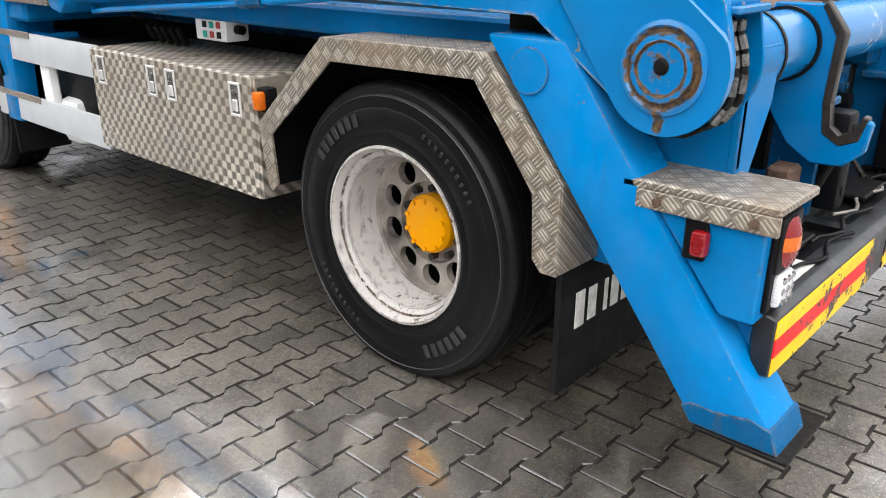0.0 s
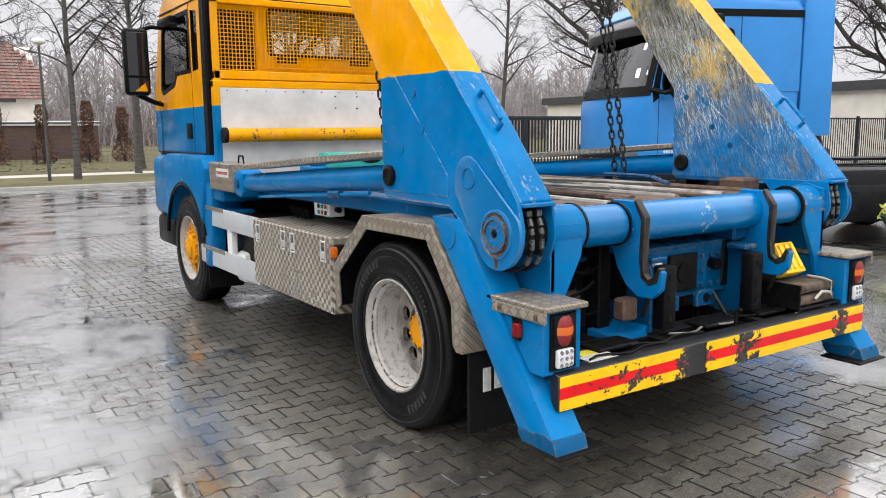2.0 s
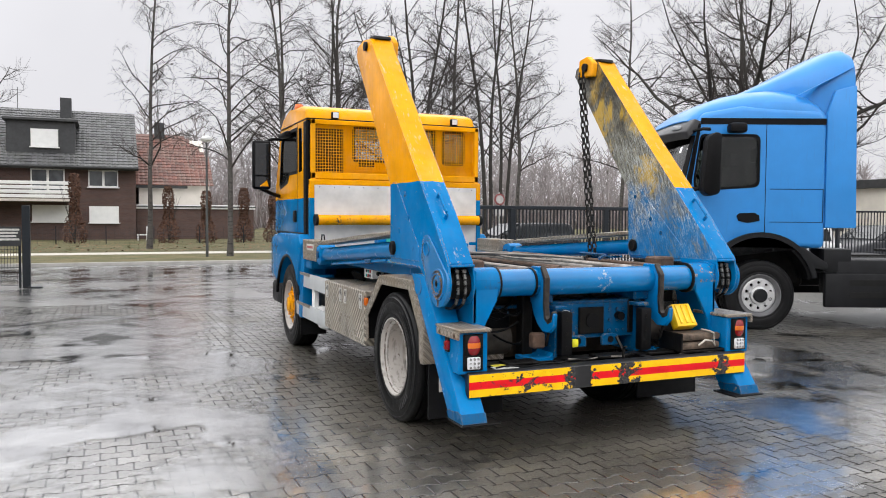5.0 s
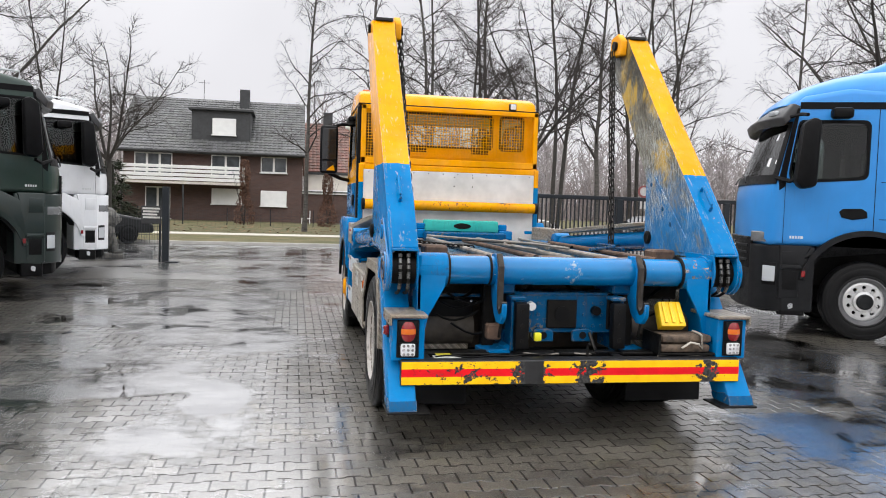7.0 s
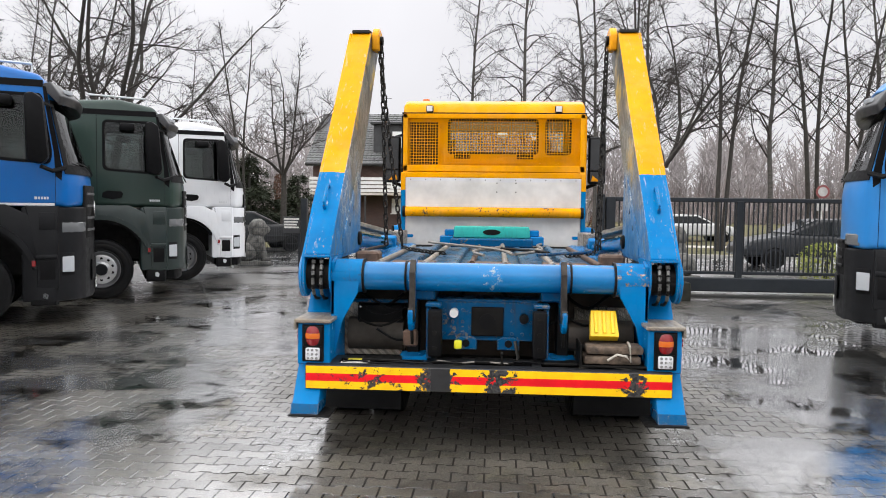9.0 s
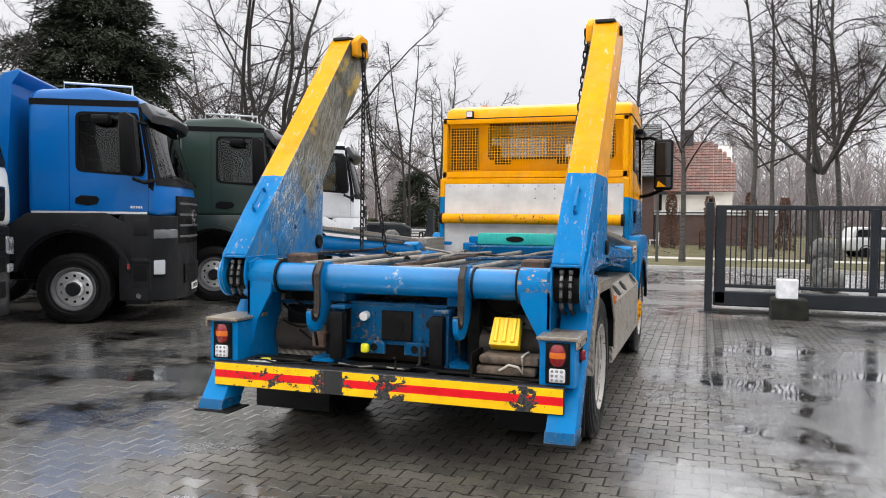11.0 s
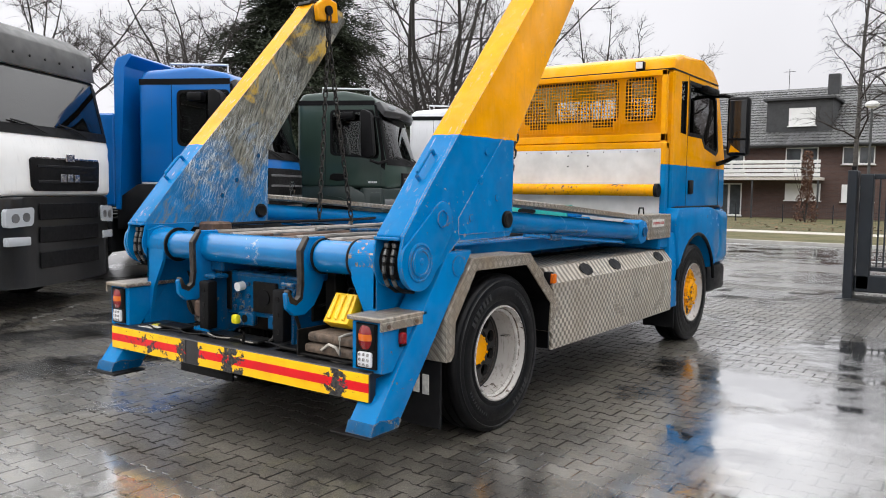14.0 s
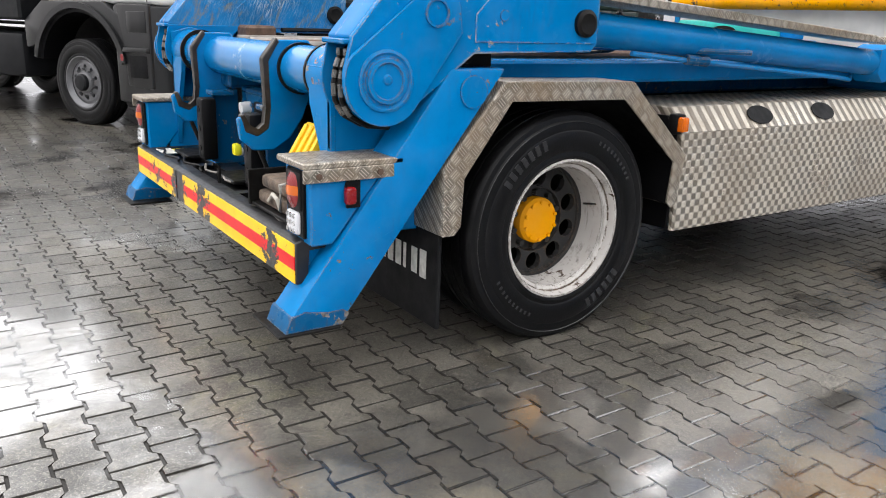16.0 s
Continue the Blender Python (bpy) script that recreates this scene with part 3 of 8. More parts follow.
part("gearbox", box(BM(), (-0.3, 3.3, 0.5), (0.3, 5.0, 0.85), 0.06, 2), M_iron, TRUCK)
part("battery_box", box(BM(), (-1.1, 3.45, 0.52), (-0.55, 4.55, 0.92), 0.03, 2), M_grey, TRUCK)

# loading deck between the arms
part("deck_plate", box(BM(), (-0.98, 0.42, 1.13), (0.98, 4.35, 1.165), 0.006), M_deck, TRUCK, "scuffed blue and rusty deck plate")
for x in (-0.95, -0.62, -0.28, 0.28, 0.62, 0.95):
    part("deck_rail", box(BM(), (x - 0.035, 0.45, 1.165), (x + 0.035, 4.2, 1.215), 0.01), M_deck, TRUCK)
for i, (x, y0, y1) in enumerate(((-0.78, 0.5, 2.9), (-0.45, 0.45, 3.4), (-0.12, 0.6, 3.1), (0.12, 0.5, 3.5), (0.45, 0.45, 2.6), (0.78, 0.5, 3.0))):
    part("slide_bar", rod(BM(), (x, y0, 1.235), (x, y1, 1.235), 0.022, 10), (M_hose, M_disc, M_rust)[i % 3], TRUCK)
for x in (-0.55, 0.0, 0.55):
    part("wear_plate", box(BM(), (x - 0.16, 0.44, 1.215), (x + 0.16, 0.78, 1.24), 0.006), M_rust, TRUCK)
for s in (-1, 1):
    part("rusty_block", side(s, box(BM(), (0.79, 0.56, 1.165), (0.96, 0.74, 1.31), 0.015)), M_rust, TRUCK)
rng = random.Random(5)
for i in range(7):
    x0, y0 = rng.uniform(-0.85, 0.85), rng.uniform(0.6, 1.6)
    x1, y1 = x0 + rng.uniform(-0.7, 0.7), y0 + rng.uniform(0.8, 2.0)
    pts = [(x0 + (x1 - x0) * t + 0.10 * math.sin(5 * t + i), y0 + (y1 - y0) * t, 1.262 + 0.006 * i) for t in [k / 12 for k in range(13)]]
    part("deck_hose", pipe(BM(), pts, 0.013, 6), (M_hose, M_iron, M_blue_worn)[i % 3], TRUCK)

def rubbed(name):
    """Glossy blue with one spot in the middle where the skips have rubbed it to pale primer, and scuffs along the top."""
    k = Mat(name)
    x, y, z = k.axes()
    n1 = k.noise(22, 8, 0.72)
    spot = k.math("SUBTRACT", 1.0, k.math("DIVIDE", k.math("ABSOLUTE", k.math("SUBTRACT", x, 0.03)), 0.10), True)
    rear = k.span(y, 0.27, 0.23)
    m = k.span(k.math("ADD", n1, k.math("MULTIPLY", k.math("MULTIPLY", spot, rear), 0.2)), 0.66, 0.73)
    scuff = k.span(k.math("ADD", k.noise(6, 8, 0.72, stretch=(0.5, 4, 4)), k.span(z, 1.18, 1.26, -0.1, 0.03)), 0.58, 0.66, 0, 0.8)
    base = k.mix(k.span(k.noise(3, 5), 0.3, 0.7), shade(BLUE, 0.8), shade(BLUE, 1.1))
    col = k.mix(m, k.mix(scuff, base, (0.10, 0.11, 0.11)), (0.30, 0.38, 0.40))
    return k.set(color=col, rough=k.span(m, 0, 1, 0.24, 0.6), spec=0.3, coat=0.25, coatr=0.06)


# torsion tube with collars and the tipping hooks
part("torsion_tube", rod(BM(), (-0.87, 0.31, 1.16), (0.87, 0.31, 1.16), 0.098, 32), rubbed("rubbed_blue_paint"), TRUCK, "blue torsion tube, paint rubbed through in the middle")
for s in (-1, 1):
    part("collar", side(s, rod(BM(), (0.85, 0.31, 1.16), (1.06, 0.31, 1.16), 0.115, 32)), paint("rust_edged_blue", BLUE, 1.15, under=(0.34, 0.32, 0.28), grime=0.7), TRUCK)
    for x0, x1, r_ in ((0.838, 0.852, 0.119), (0.548, 0.562, 0.108)):
        part("collar_ring", side(s, rod(BM(), (x0, 0.31, 1.16), (x1, 0.31, 1.16), r_, 32)), M_iron, TRUCK)
    g = prism(BM(), [(0.86, 1.20), (1.06, 1.20), (1.06, 0.62), (1.03, 0.62), (0.985, 0.86), (0.875, 1.05)], "y", 0.20, 0.225, 0.004)
    part("tube_bracket", side(s, g), M_blue, TRUCK)
    g = prism(BM(), [(0.14, 0.55), (0.62, 0.55), (0.62, 1.2), (0.31, 1.29), (0.20, 1.26), (0.20, 0.9)], "x", 1.035, 1.058, 0.004)
    part("bracket_plate", side(s, g), M_blue, TRUCK)
    strip = [(0.215, 1.285), (0.150, 1.2), (0.160, 1.0), (0.155, 0.93), (0.125, 0.905), (0.088, 0.922), (0.068, 0.975), (0.05, 0.97), (0.068, 0.90), (0.12, 0.878), (0.172, 0.91), (0.182, 1.0), (0.172, 1.19), (0.228, 1.268)]
    hk = part("tipping_hook", side(s, prism(BM(), strip, "x", 0.482, 0.522, 0.004)), M_hookedge, TRUCK, "tipping hook with bare dark steel edge hung on the tube")
    cheek = [(0.21, 1.275), (0.36, 1.275), (0.43, 1.16), (0.35, 1.03), (0.33, 0.95), (0.27, 0.865), (0.19, 0.815), (0.10, 0.82), (0.048, 0.868), (0.038, 0.955), (0.062, 0.965), (0.08, 0.91), (0.13, 0.895), (0.165, 0.93), (0.17, 1.0), (0.16, 1.2)]
    part("hook_cheek", side(s, prism(BM(), cheek, "x", 0.486, 0.518, 0.005)), M_blue, hk)
    part("hook_link", side(s, rod(BM(), (0.50, 0.11, 0.88), (0.50, 0.17, 0.72), 0.011, 8)), M_iron, hk)

# legs with feet, lamp boxes and steps
for s in (-1, 1):
    leg = prism(BM(), [(0.595, 1.205), (0.855, 1.205), (0.145, 0.285), (-0.075, 0.285), (-0.06, 0.33)], "x", 1.085, 1.262, 0.014, 2)
    lg = part("support_leg", side(s, leg), M_blue, TRUCK, "blue slanting support leg with scraped foot")
    part("foot_shoe", side(s, prism(BM(), [(-0.078, 0.284), (0.148, 0.284), (0.178, 0.325), (0.15, 0.345), (0.09, 0.34), (0.0, 0.36), (-0.055, 0.345)], "x", 1.083, 1.2645, 0.003)), M_blue_worn, lg, "foot end with scraped paint")
    part("foot_plate", side(s, box(BM(), (1.0, -0.105, 0.274), (1.275, 0.135, 0.286), 0.003)), M_iron, lg, "scraped steel foot plate")
    part("foot_gusset", side(s, prism(BM(), [(0.13, 0.285), (0.20, 0.285), (0.13, 0.35)], "x", 1.16, 1.175, 0.002)), M_blue_worn, lg)
    part("leg_cap", side(s, rod(BM(), (1.26, 0.70, 1.12), (1.268, 0.70, 1.12), 0.062, 28)), M_blue, lg)
    part("leg_lug", side(s, box(BM(), (1.10, 0.62, 0.90), (1.20, 0.72, 1.0), 0.01, 1)), M_blue, lg)
    part("leg_guide", side(s, prism(BM(), [(0.6, 1.2), (0.9, 1.2), (0.9, 1.26), (0.6, 1.255)], "x", 1.07, 1.10, 0.004)), M_iron, lg)
    part("guide_bolt", side(s, rod(BM(), (1.09, 0.75, 1.235), (1.15, 0.75, 1.235), 0.02, 12)), M_iron, lg)
    bx = prism(BM(), [(0.035, 0.59), (0.12, 0.59), (0.345, 0.865), (0.035, 0.865)], "x", 1.03, 1.245, 0.006)
    lb = part("lamp_box", side(s, bx), M_blue, TRUCK, "blue lamp box under the tread-plate step")
    part("lamp_recess", side(s, box(BM(), (1.068, 0.022, 0.612), (1.212, 0.036, 0.855), 0.004)), M_black, lb)
    def bowl(z0, z1):
        """One band of the bulging round lens."""
        bm, n, rows_ = BM(), 12, []
        for iz in range(5):
            z = z0 + (z1 - z0) * iz / 4
            half = math.sqrt(max(0.0004, 0.066 ** 2 - (z - 0.782) ** 2))
            rows_.append([bm.verts.new((1.14 + 0.84 * half * (2 * ix / n - 1), 0.026 - 0.034 * (1 - ((2 * ix / n - 1) * half / 0.07) ** 2 - ((z - 0.782) / 0.09) ** 2), z)) for ix in range(n + 1)])
        for r0_, r1_ in zip(rows_, rows_[1:]):
            for ix in range(n):
                bm.faces.new((r0_[ix], r0_[ix + 1], r1_[ix + 1], r1_[ix]))
        return bm
    part("lamp_rim", side(s, box(BM(), (1.075, 0.014, 0.71), (1.205, 0.03, 0.852), 0.02, 2)), M_black, lb)
    part("tail_lamp", side(s, bowl(0.801, 0.846)), M_lred, lb, "red tail lamp lens")
    part("turn_lamp", side(s, bowl(0.766, 0.8005)), M_lamber, lb, "amber turn lamp lens")
    part("stop_lamp", side(s, bowl(0.719, 0.7655)), M_lred, lb, "red stop lamp lens")
    part("reverse_lamp", side(s, box(BM(), (1.092, 0.004, 0.622), (1.188, 0.03, 0.705), 0.012, 2)), M_lclear, lb, "square clear reversing lamp")
    led = BM()
    for ix in range(3):
        for iz in range(3):
            rod(led, (1.112 + 0.028 * ix, 0.006, 0.637 + 0.027 * iz), (1.112 + 0.028 * ix, 0.001, 0.637 + 0.027 * iz), 0.0095, 8)
    part("lamp_diodes", side(s, led), M_chrome, lb)
    mk_ = part("side_marker", side(s, box(BM(), (1.245, 0.158, 0.735), (1.279, 0.202, 0.80), 0.012, 2)), M_lred, lb, "small red side marker lamp")
    for z in (0.752, 0.783):
        part("marker_diode", side(s, rod(BM(), (1.278, 0.18, z), (1.282, 0.18, z), 0.012, 12)), M_lred, mk_)
    part("marker_bracket", side(s, prism(BM(), [(0.17, 0.72), (0.225, 0.72), (0.225, 0.85), (0.185, 0.86), (0.165, 0.80)], "x", 1.244, 1.258, 0.003)), M_black, lb)
    st = box(BM(), (1.015, 0.005, 0.868), (1.262, 0.40, 0.892), 0.005)
    box(st, (1.248, 0.005, 0.822), (1.264, 0.36, 0.87), 0.003)
    part("step_plate", side(s, st), M_tread_s, lb, "worn aluminium tread-plate step")
    for y in (0.06, 0.30):
        part("rivet", side(s, rod(BM(), (1.262, y, 0.845), (1.270, y, 0.845), 0.012, 8)), M_rust, lb)

# loading arms
def greased(name):
    """Blue paint round the pivot, with a ring of old grease and rust that has run down from it."""
    k = Mat(name)
    x, y, z = k.axes()
    dy, dz = k.math("SUBTRACT", y, 0.315), k.math("SUBTRACT", z, 1.165)
    r = k.math("SQRT", k.math("ADD", k.math("MULTIPLY", dy, dy), k.math("MULTIPLY", dz, dz)))
    n1 = k.noise(28, 7, 0.7)

    def band(v, at_, wide):
        return k.math("SUBTRACT", 1.0, k.math("DIVIDE", k.math("ABSOLUTE", k.math("SUBTRACT", v, at_)), wide), True)

    rings = k.math("MAXIMUM", k.math("MAXIMUM", band(r, 0.086, 0.022), band(r, 0.062, 0.010)), k.math("MULTIPLY", band(r, 0.0, 0.06), 0.8))
    run = k.math("MULTIPLY", band(dy, 0.005, 0.03), k.span(dz, 0.02, -0.1))
    m = k.span(k.math("ADD", k.math("MULTIPLY", k.math("MAXIMUM", rings, k.math("MULTIPLY", run, 0.75)), 0.42), n1), 0.68, 0.78)
    base = k.mix(k.span(k.noise(3, 5), 0.3, 0.7), shade(BLUE, 0.85), shade(BLUE, 1.1))
    k.bump(k.math("ADD", n1, m), 0.3, 0.002)
    return k.set(color=k.mix(m, base, k.mix(k.span(k.noise(70, 4), 0.4, 0.65), (0.022, 0.014, 0.008), (0.13, 0.07, 0.025))), rough=k.span(m, 0, 1, 0.25, 0.55), coat=k.span(m, 0, 1, 0.45, 0.0), coatr=0.1)


M_fit = plain("galvanised_fitting", (0.11, 0.11, 0.105), 0.3, 0.6, 0.5, 30)
M_grease = greased("greasy_blue_paint")
for s in (-1, 1):
    prof = [(0.19, 1.315), (0.455, 1.62), (0.70, 1.885), (1.12, 2.335), (1.77, 3.05), (1.84, 3.145), (2.05, 3.17), (2.22, 3.14), (2.25, 3.06), (1.73, 2.40), (1.325, 1.88), (1.325, 1.30), (1.29, 1.265), (0.70, 1.265)]
    bm = prism(BM(), prof + [(0.46, 1.27), (0.2, 1.29)], "x", 1.062, 1.236, 0.008, 2)
    prism(bm, prof + arc(0.315, 1.165, 0.155, -40, -190, 12), "x", 1.236, 1.255, 0.006, 2)
    for f in bm.faces:
        f.material_index = 1 if f.calc_center_median().x < 1.066 else 0
    arm = part("loading_arm", side(s, bm), [M_arm, M_arm_in], TRUCK, "tapered loading arm, blue below and yellow above, scored to bare steel inside")
    hub = [(0.635, 1.33)] + arc(0.315, 1.165, 0.158, -42, -215, 18) + arc(0.53, 1.405, 0.095, 138, 10, 8)
    part("pivot_cheek", side(s, prism(BM(), hub, "x", 1.255, 1.272, 0.006, 2)), M_grease if s < 0 else M_blue, arm)
    ring = lathe(BM(), [(0.110, 1.270), (0.108, 1.279), (0.098, 1.282), (0.090, 1.276), (0.082, 1.276), (0.078, 1.288), (0.064, 1.290), (0.061, 1.284), (0.0005, 1.284)], 40, (0, 0.315, 1.165))
    part("pivot_cover", side(s, ring), M_grease if s < 0 else M_blue, arm, "round pivot cover ring")
    part("grease_spot", side(s, lathe(BM(), [(0.02, 1.284), (0.014, 1.290), (0.0005, 1.292)], 16, (0, 0.315, 1.17))), M_iron if s < 0 else M_blue, arm)
    part("embossed_ring", side(s, lathe(BM(), [(0.052, 1.27), (0.05, 1.279), (0.043, 1.279), (0.041, 1.27)], 24, (0, 0.52, 1.40))), M_blue, arm)
    for y, z in ((0.93, 1.62), (1.0, 1.80), (0.83, 1.40), (1.12, 1.52)):
        part("plug_weld", side(s, rod(BM(), (1.255, y, z), (1.265, y, z), 0.022, 14)), M_blue, arm)
    part("cylinder_pin", side(s, lathe(BM(), [(0.055, 1.25), (0.055, 1.278), (0.04, 1.285), (0.018, 1.28), (0.0005, 1.28)], 24, (0, 1.24, 1.38))), M_iron, arm)
    doubler = [(0.70, 1.30), (1.315, 1.30), (1.315, 1.84), (1.27, 1.90), (1.19, 1.90), (0.70, 1.40)]
    part("doubler_plate", side(s, prism(BM(), doubler, "x", 1.255, 1.260, 0.002)), M_arm, arm)
    part("inner_doubler", side(s, prism(BM(), [(0.62, 1.29), (1.315, 1.29), (1.315, 1.84), (1.27, 1.90), (1.18, 1.90), (0.60, 1.40)], "x", 1.056, 1.063, 0.002)), M_arm_in, arm, "steel doubler plate scored by the chains")
    part("weld_bead", side(s, pipe(BM(), [(1.058, 0.60, 1.40), (1.058, 0.9, 1.66), (1.058, 1.18, 1.90), (1.058, 1.27, 1.90), (1.058, 1.315, 1.84)], 0.005, 6)), M_arm_in, arm)
    for y, z in ((0.86, 1.50), (1.0, 1.62), (1.22, 1.82)):
        part("plug_weld", side(s, rod(BM(), (1.062, y, z), (1.053, y, z), 0.02, 14)), M_blue_worn, arm)
    part("inner_pin", side(s, lathe(BM(), [(0.055, 1.062), (0.055, 1.04), (0.04, 1.034), (0.018, 1.038), (0.0005, 1.038)], 24, (0, 1.24, 1.38))), M_iron, arm)
    # black filler at the pivot puts in the dark of the hollow arm end
    part("pivot_boss", side(s, rod(BM(), (1.05, 0.315, 1.165), (1.24, 0.315, 1.165), 0.105, 28)), M_iron, arm, "pivot boss, black so that the hollow arm end stays dark")
    part("end_cheek", side(s, prism(BM(), [(0.62, 1.30)] + arc(0.315, 1.165, 0.15, -42, -200, 14) + [(0.19, 1.30)], "x", 1.058, 1.07, 0.003)), M_blue, arm)
    part("end_lintel", side(s, box(BM(), (1.062, 0.168, 1.288), (1.24, 0.20, 1.306), 0.004)), M_blue, arm)
    for x in (1.125, 1.18):
        part("hydraulic_hose", side(s, pipe(BM(), [(x, 0.26, 1.285), (x, 0.215, 1.255), (x, 0.195, 1.21), (x, 0.185, 1.15), (x, 0.19, 1.09), (x, 0.225, 1.035), (x, 0.29, 1.0), (x, 0.38, 0.99)], 0.0105, 8)), M_iron, arm)
        for p0, p1, r_ in (((x, 0.205, 1.235), (x, 0.194, 1.205), 0.0125), ((x, 0.192, 1.195), (x, 0.187, 1.168), 0.012), ((x, 0.185, 1.15), (x, 0.187, 1.105), 0.0115), ((x, 0.198, 1.075), (x, 0.222, 1.038), 0.0125)):
            part("hose_fitting", side(s, rod(BM(), p0, p1, r_, 8)), M_fit, arm)
        part("hose_block", side(s, box(BM(), (x - 0.014, 0.20, 1.245), (x + 0.014, 0.225, 1.272), 0.003)), M_fit, arm)
    hd = pipe(BM(), [(1.16, 0.47, 1.60), (1.16, 0.425, 1.64), (1.16, 0.43, 1.66), (1.16, 0.545, 1.785), (1.16, 0.565, 1.79), (1.16, 0.60, 1.755)], 0.012, 8)
    part("grab_handle", side(s, hd), M_blue, arm)
    # rope head at the tip
    tip = prism(BM(), [(1.86, 3.0), (2.10, 3.02), (2.08, 3.19), (1.94, 3.21), (1.84, 3.13)], "x", 1.0, 1.062, 0.01, 1)
    part("chain_cheek", side(s, tip), M_yellow, arm)
    part("chain_pin", side(s, rod(BM(), (0.975, 1.96, 3.10), (1.275, 1.96, 3.10), 0.04, 18)), M_iron, arm)
    part("tip_cap", side(s, prism(BM(), [(1.815, 3.14), (1.83, 3.172), (1.95, 3.186), (1.97, 3.16)], "x", 1.075, 1.23, 0.006, 1)), M_iron, arm)

    # lifting cylinder with its tread-plate guard
    cy = rod(BM(), (1.155, 1.30, 1.365), (1.155, 3.62, 1.215), 0.073, 28)
    cyl = part("lift_cylinder", side(s, cy), M_blue, TRUCK, "blue hydraulic lift cylinder")
    part("cylinder_head", side(s, rod(BM(), (1.155, 1.2, 1.372), (1.155, 1.34, 1.362), 0.085, 28)), M_blue, cyl)
    part("cylinder_foot", side(s, prism(BM(), [(3.58, 1.15), (3.58, 1.29), (3.66, 1.32), (3.76, 1.30), (3.80, 1.22), (3.76, 1.12), (3.64, 1.10)], "x", 1.06, 1.235, 0.014, 2)), M_blue, cyl)
    part("foot_pin", side(s, rod(BM(), (1.04, 3.69, 1.21), (1.25, 3.69, 1.21), 0.04, 16)), M_blue_worn, cyl)
    part("hydraulic_pipe", side(s, pipe(BM(), [(1.19, 1.6, 1.26), (1.2, 1.9, 1.235), (1.2, 3.2, 1.14), (1.17, 3.4, 1.12), (1.12, 3.5, 1.15)], 0.012, 8)), M_blue, cyl)
    part("pipe_valve", side(s, rod(BM(), (1.2, 1.95, 1.235), (1.2, 2.1, 1.225), 0.024, 10)), M_blue_worn, cyl)
    gd = prism(BM(), [(1.335, 1.47), (1.335, 1.51), (2.2, 1.455), (3.45, 1.37), (3.55, 1.345), (3.55, 1.325), (3.45, 1.33)], "x", 1.06, 1.262, 0.008)
    part("cylinder_guard", side(s, gd), M_tread_s, TRUCK, "aluminium tread-plate strip over the cylinder")
    tb = part("end_box", side(s, box(BM(), (1.02, 3.80, 1.13), (1.235, 4.40, 1.36), 0.008)), M_tread_s, TRUCK, "tread-plate box with a small sign")
    sg = box(BM(), (1.235, 3.9, 1.245), (1.239, 4.2, 1.315), 0)
    part("sign_plate", side(s, sg), M_letter, tb)
    mk = BM()
    for i in range(9):
        box(mk, (1.239, 3.915 + i * 0.031, 1.268), (1.2405, 3.935 + i * 0.031, 1.292), 0)
    part("sign_mark", side(s, mk), M_red, tb, "red unreadable lettering")
    part("box_handle", side(s, pipe(BM(), [(1.13, 3.82, 1.36), (1.13, 3.84, 1.42), (1.13, 3.93, 1.42), (1.13, 3.95, 1.36)], 0.008, 6)), M_iron, tb)
    part("side_beam", side(s, box(BM(), (0.86, 0.75, 1.12), (1.04, 3.9, 1.22), 0.012)), M_blue, TRUCK)

    # rear mudguard, folded from tread plate, and its flap
    outer = [(0.575, 0.565), (0.575, 0.83), (0.85, 1.155), (1.55, 1.145), (1.945, 0.80), (1.905, 0.56)]
    inner = [(1.885, 0.56), (1.918, 0.79), (1.535, 1.122), (0.862, 1.132), (0.60, 0.82), (0.60, 0.565)]
    fm = prism(BM(), outer + inner, "x", 0.62, 1.262, 0.003)
    fd = part("mudguard", side(s, fm), M_tread_s, TRUCK, "angular mudguard folded from aluminium tread plate")
    lip_in = [(1.845, 0.58), (1.868, 0.77), (1.508, 1.072), (0.882, 1.08), (0.665, 0.79), (0.66, 0.60), (0.63, 0.565)]
    lip = prism(BM(), outer + [(1.885, 0.545)] + lip_in, "x", 1.262, 1.272, 0.002)
    part("mudguard_lip", side(s, lip), M_tread_s, fd)
    part("mudguard_liner", side(s, prism(BM(), [(0.61, 0.75), (0.61, 0.815), (0.87, 1.128), (1.53, 1.118), (1.91, 0.79), (1.89, 0.7), (1.905, 0.785), (1.52, 1.105), (0.88, 1.115)], "x", 0.63, 1.255, 0)), M_black, fd)
    flap = part("mud_flap", side(s, box(BM(), (0.62, 0.585, 0.16), (1.225, 0.605, 0.585), 0.004)), M_flap, TRUCK, "black rubber mud flap with a worn white print")
    pr = BM()
    for i in range(7):
        x = 0.70 + i * 0.066
        if i in (0, 6):
            box(pr, (x, 0.58, 0.355), (x + 0.05, 0.584, 0.475), 0.002)
        else:
            box(pr, (x, 0.58, 0.36), (x + (0.022 if i == 4 else 0.046), 0.584, 0.47), 0.002)
    part("flap_print", side(s, pr), M_letter, flap, "worn white block lettering")
    my, mz = (1.895, 0.905) if s > 0 else (1.925, 0.845)
    marker = part("side_marker", side(s, box(BM(), (1.19, my - 0.008, mz - 0.012), (1.245, my + 0.055, mz + 0.082), 0.01, 2)), M_black, TRUCK, "amber side marker lamp in a black holder")
    part("amber_lens", side(s, box(BM(), (1.235, my, mz), (1.275, my + 0.047, mz + 0.07), 0.01, 2)), M_lamber, marker)
    part("mudguard_lining", side(s, prism(BM(), [(1.882, 0.565), (1.914, 0.785), (1.906, 0.785), (1.874, 0.565)], "x", 0.64, 1.258, 0)), M_black, fd)

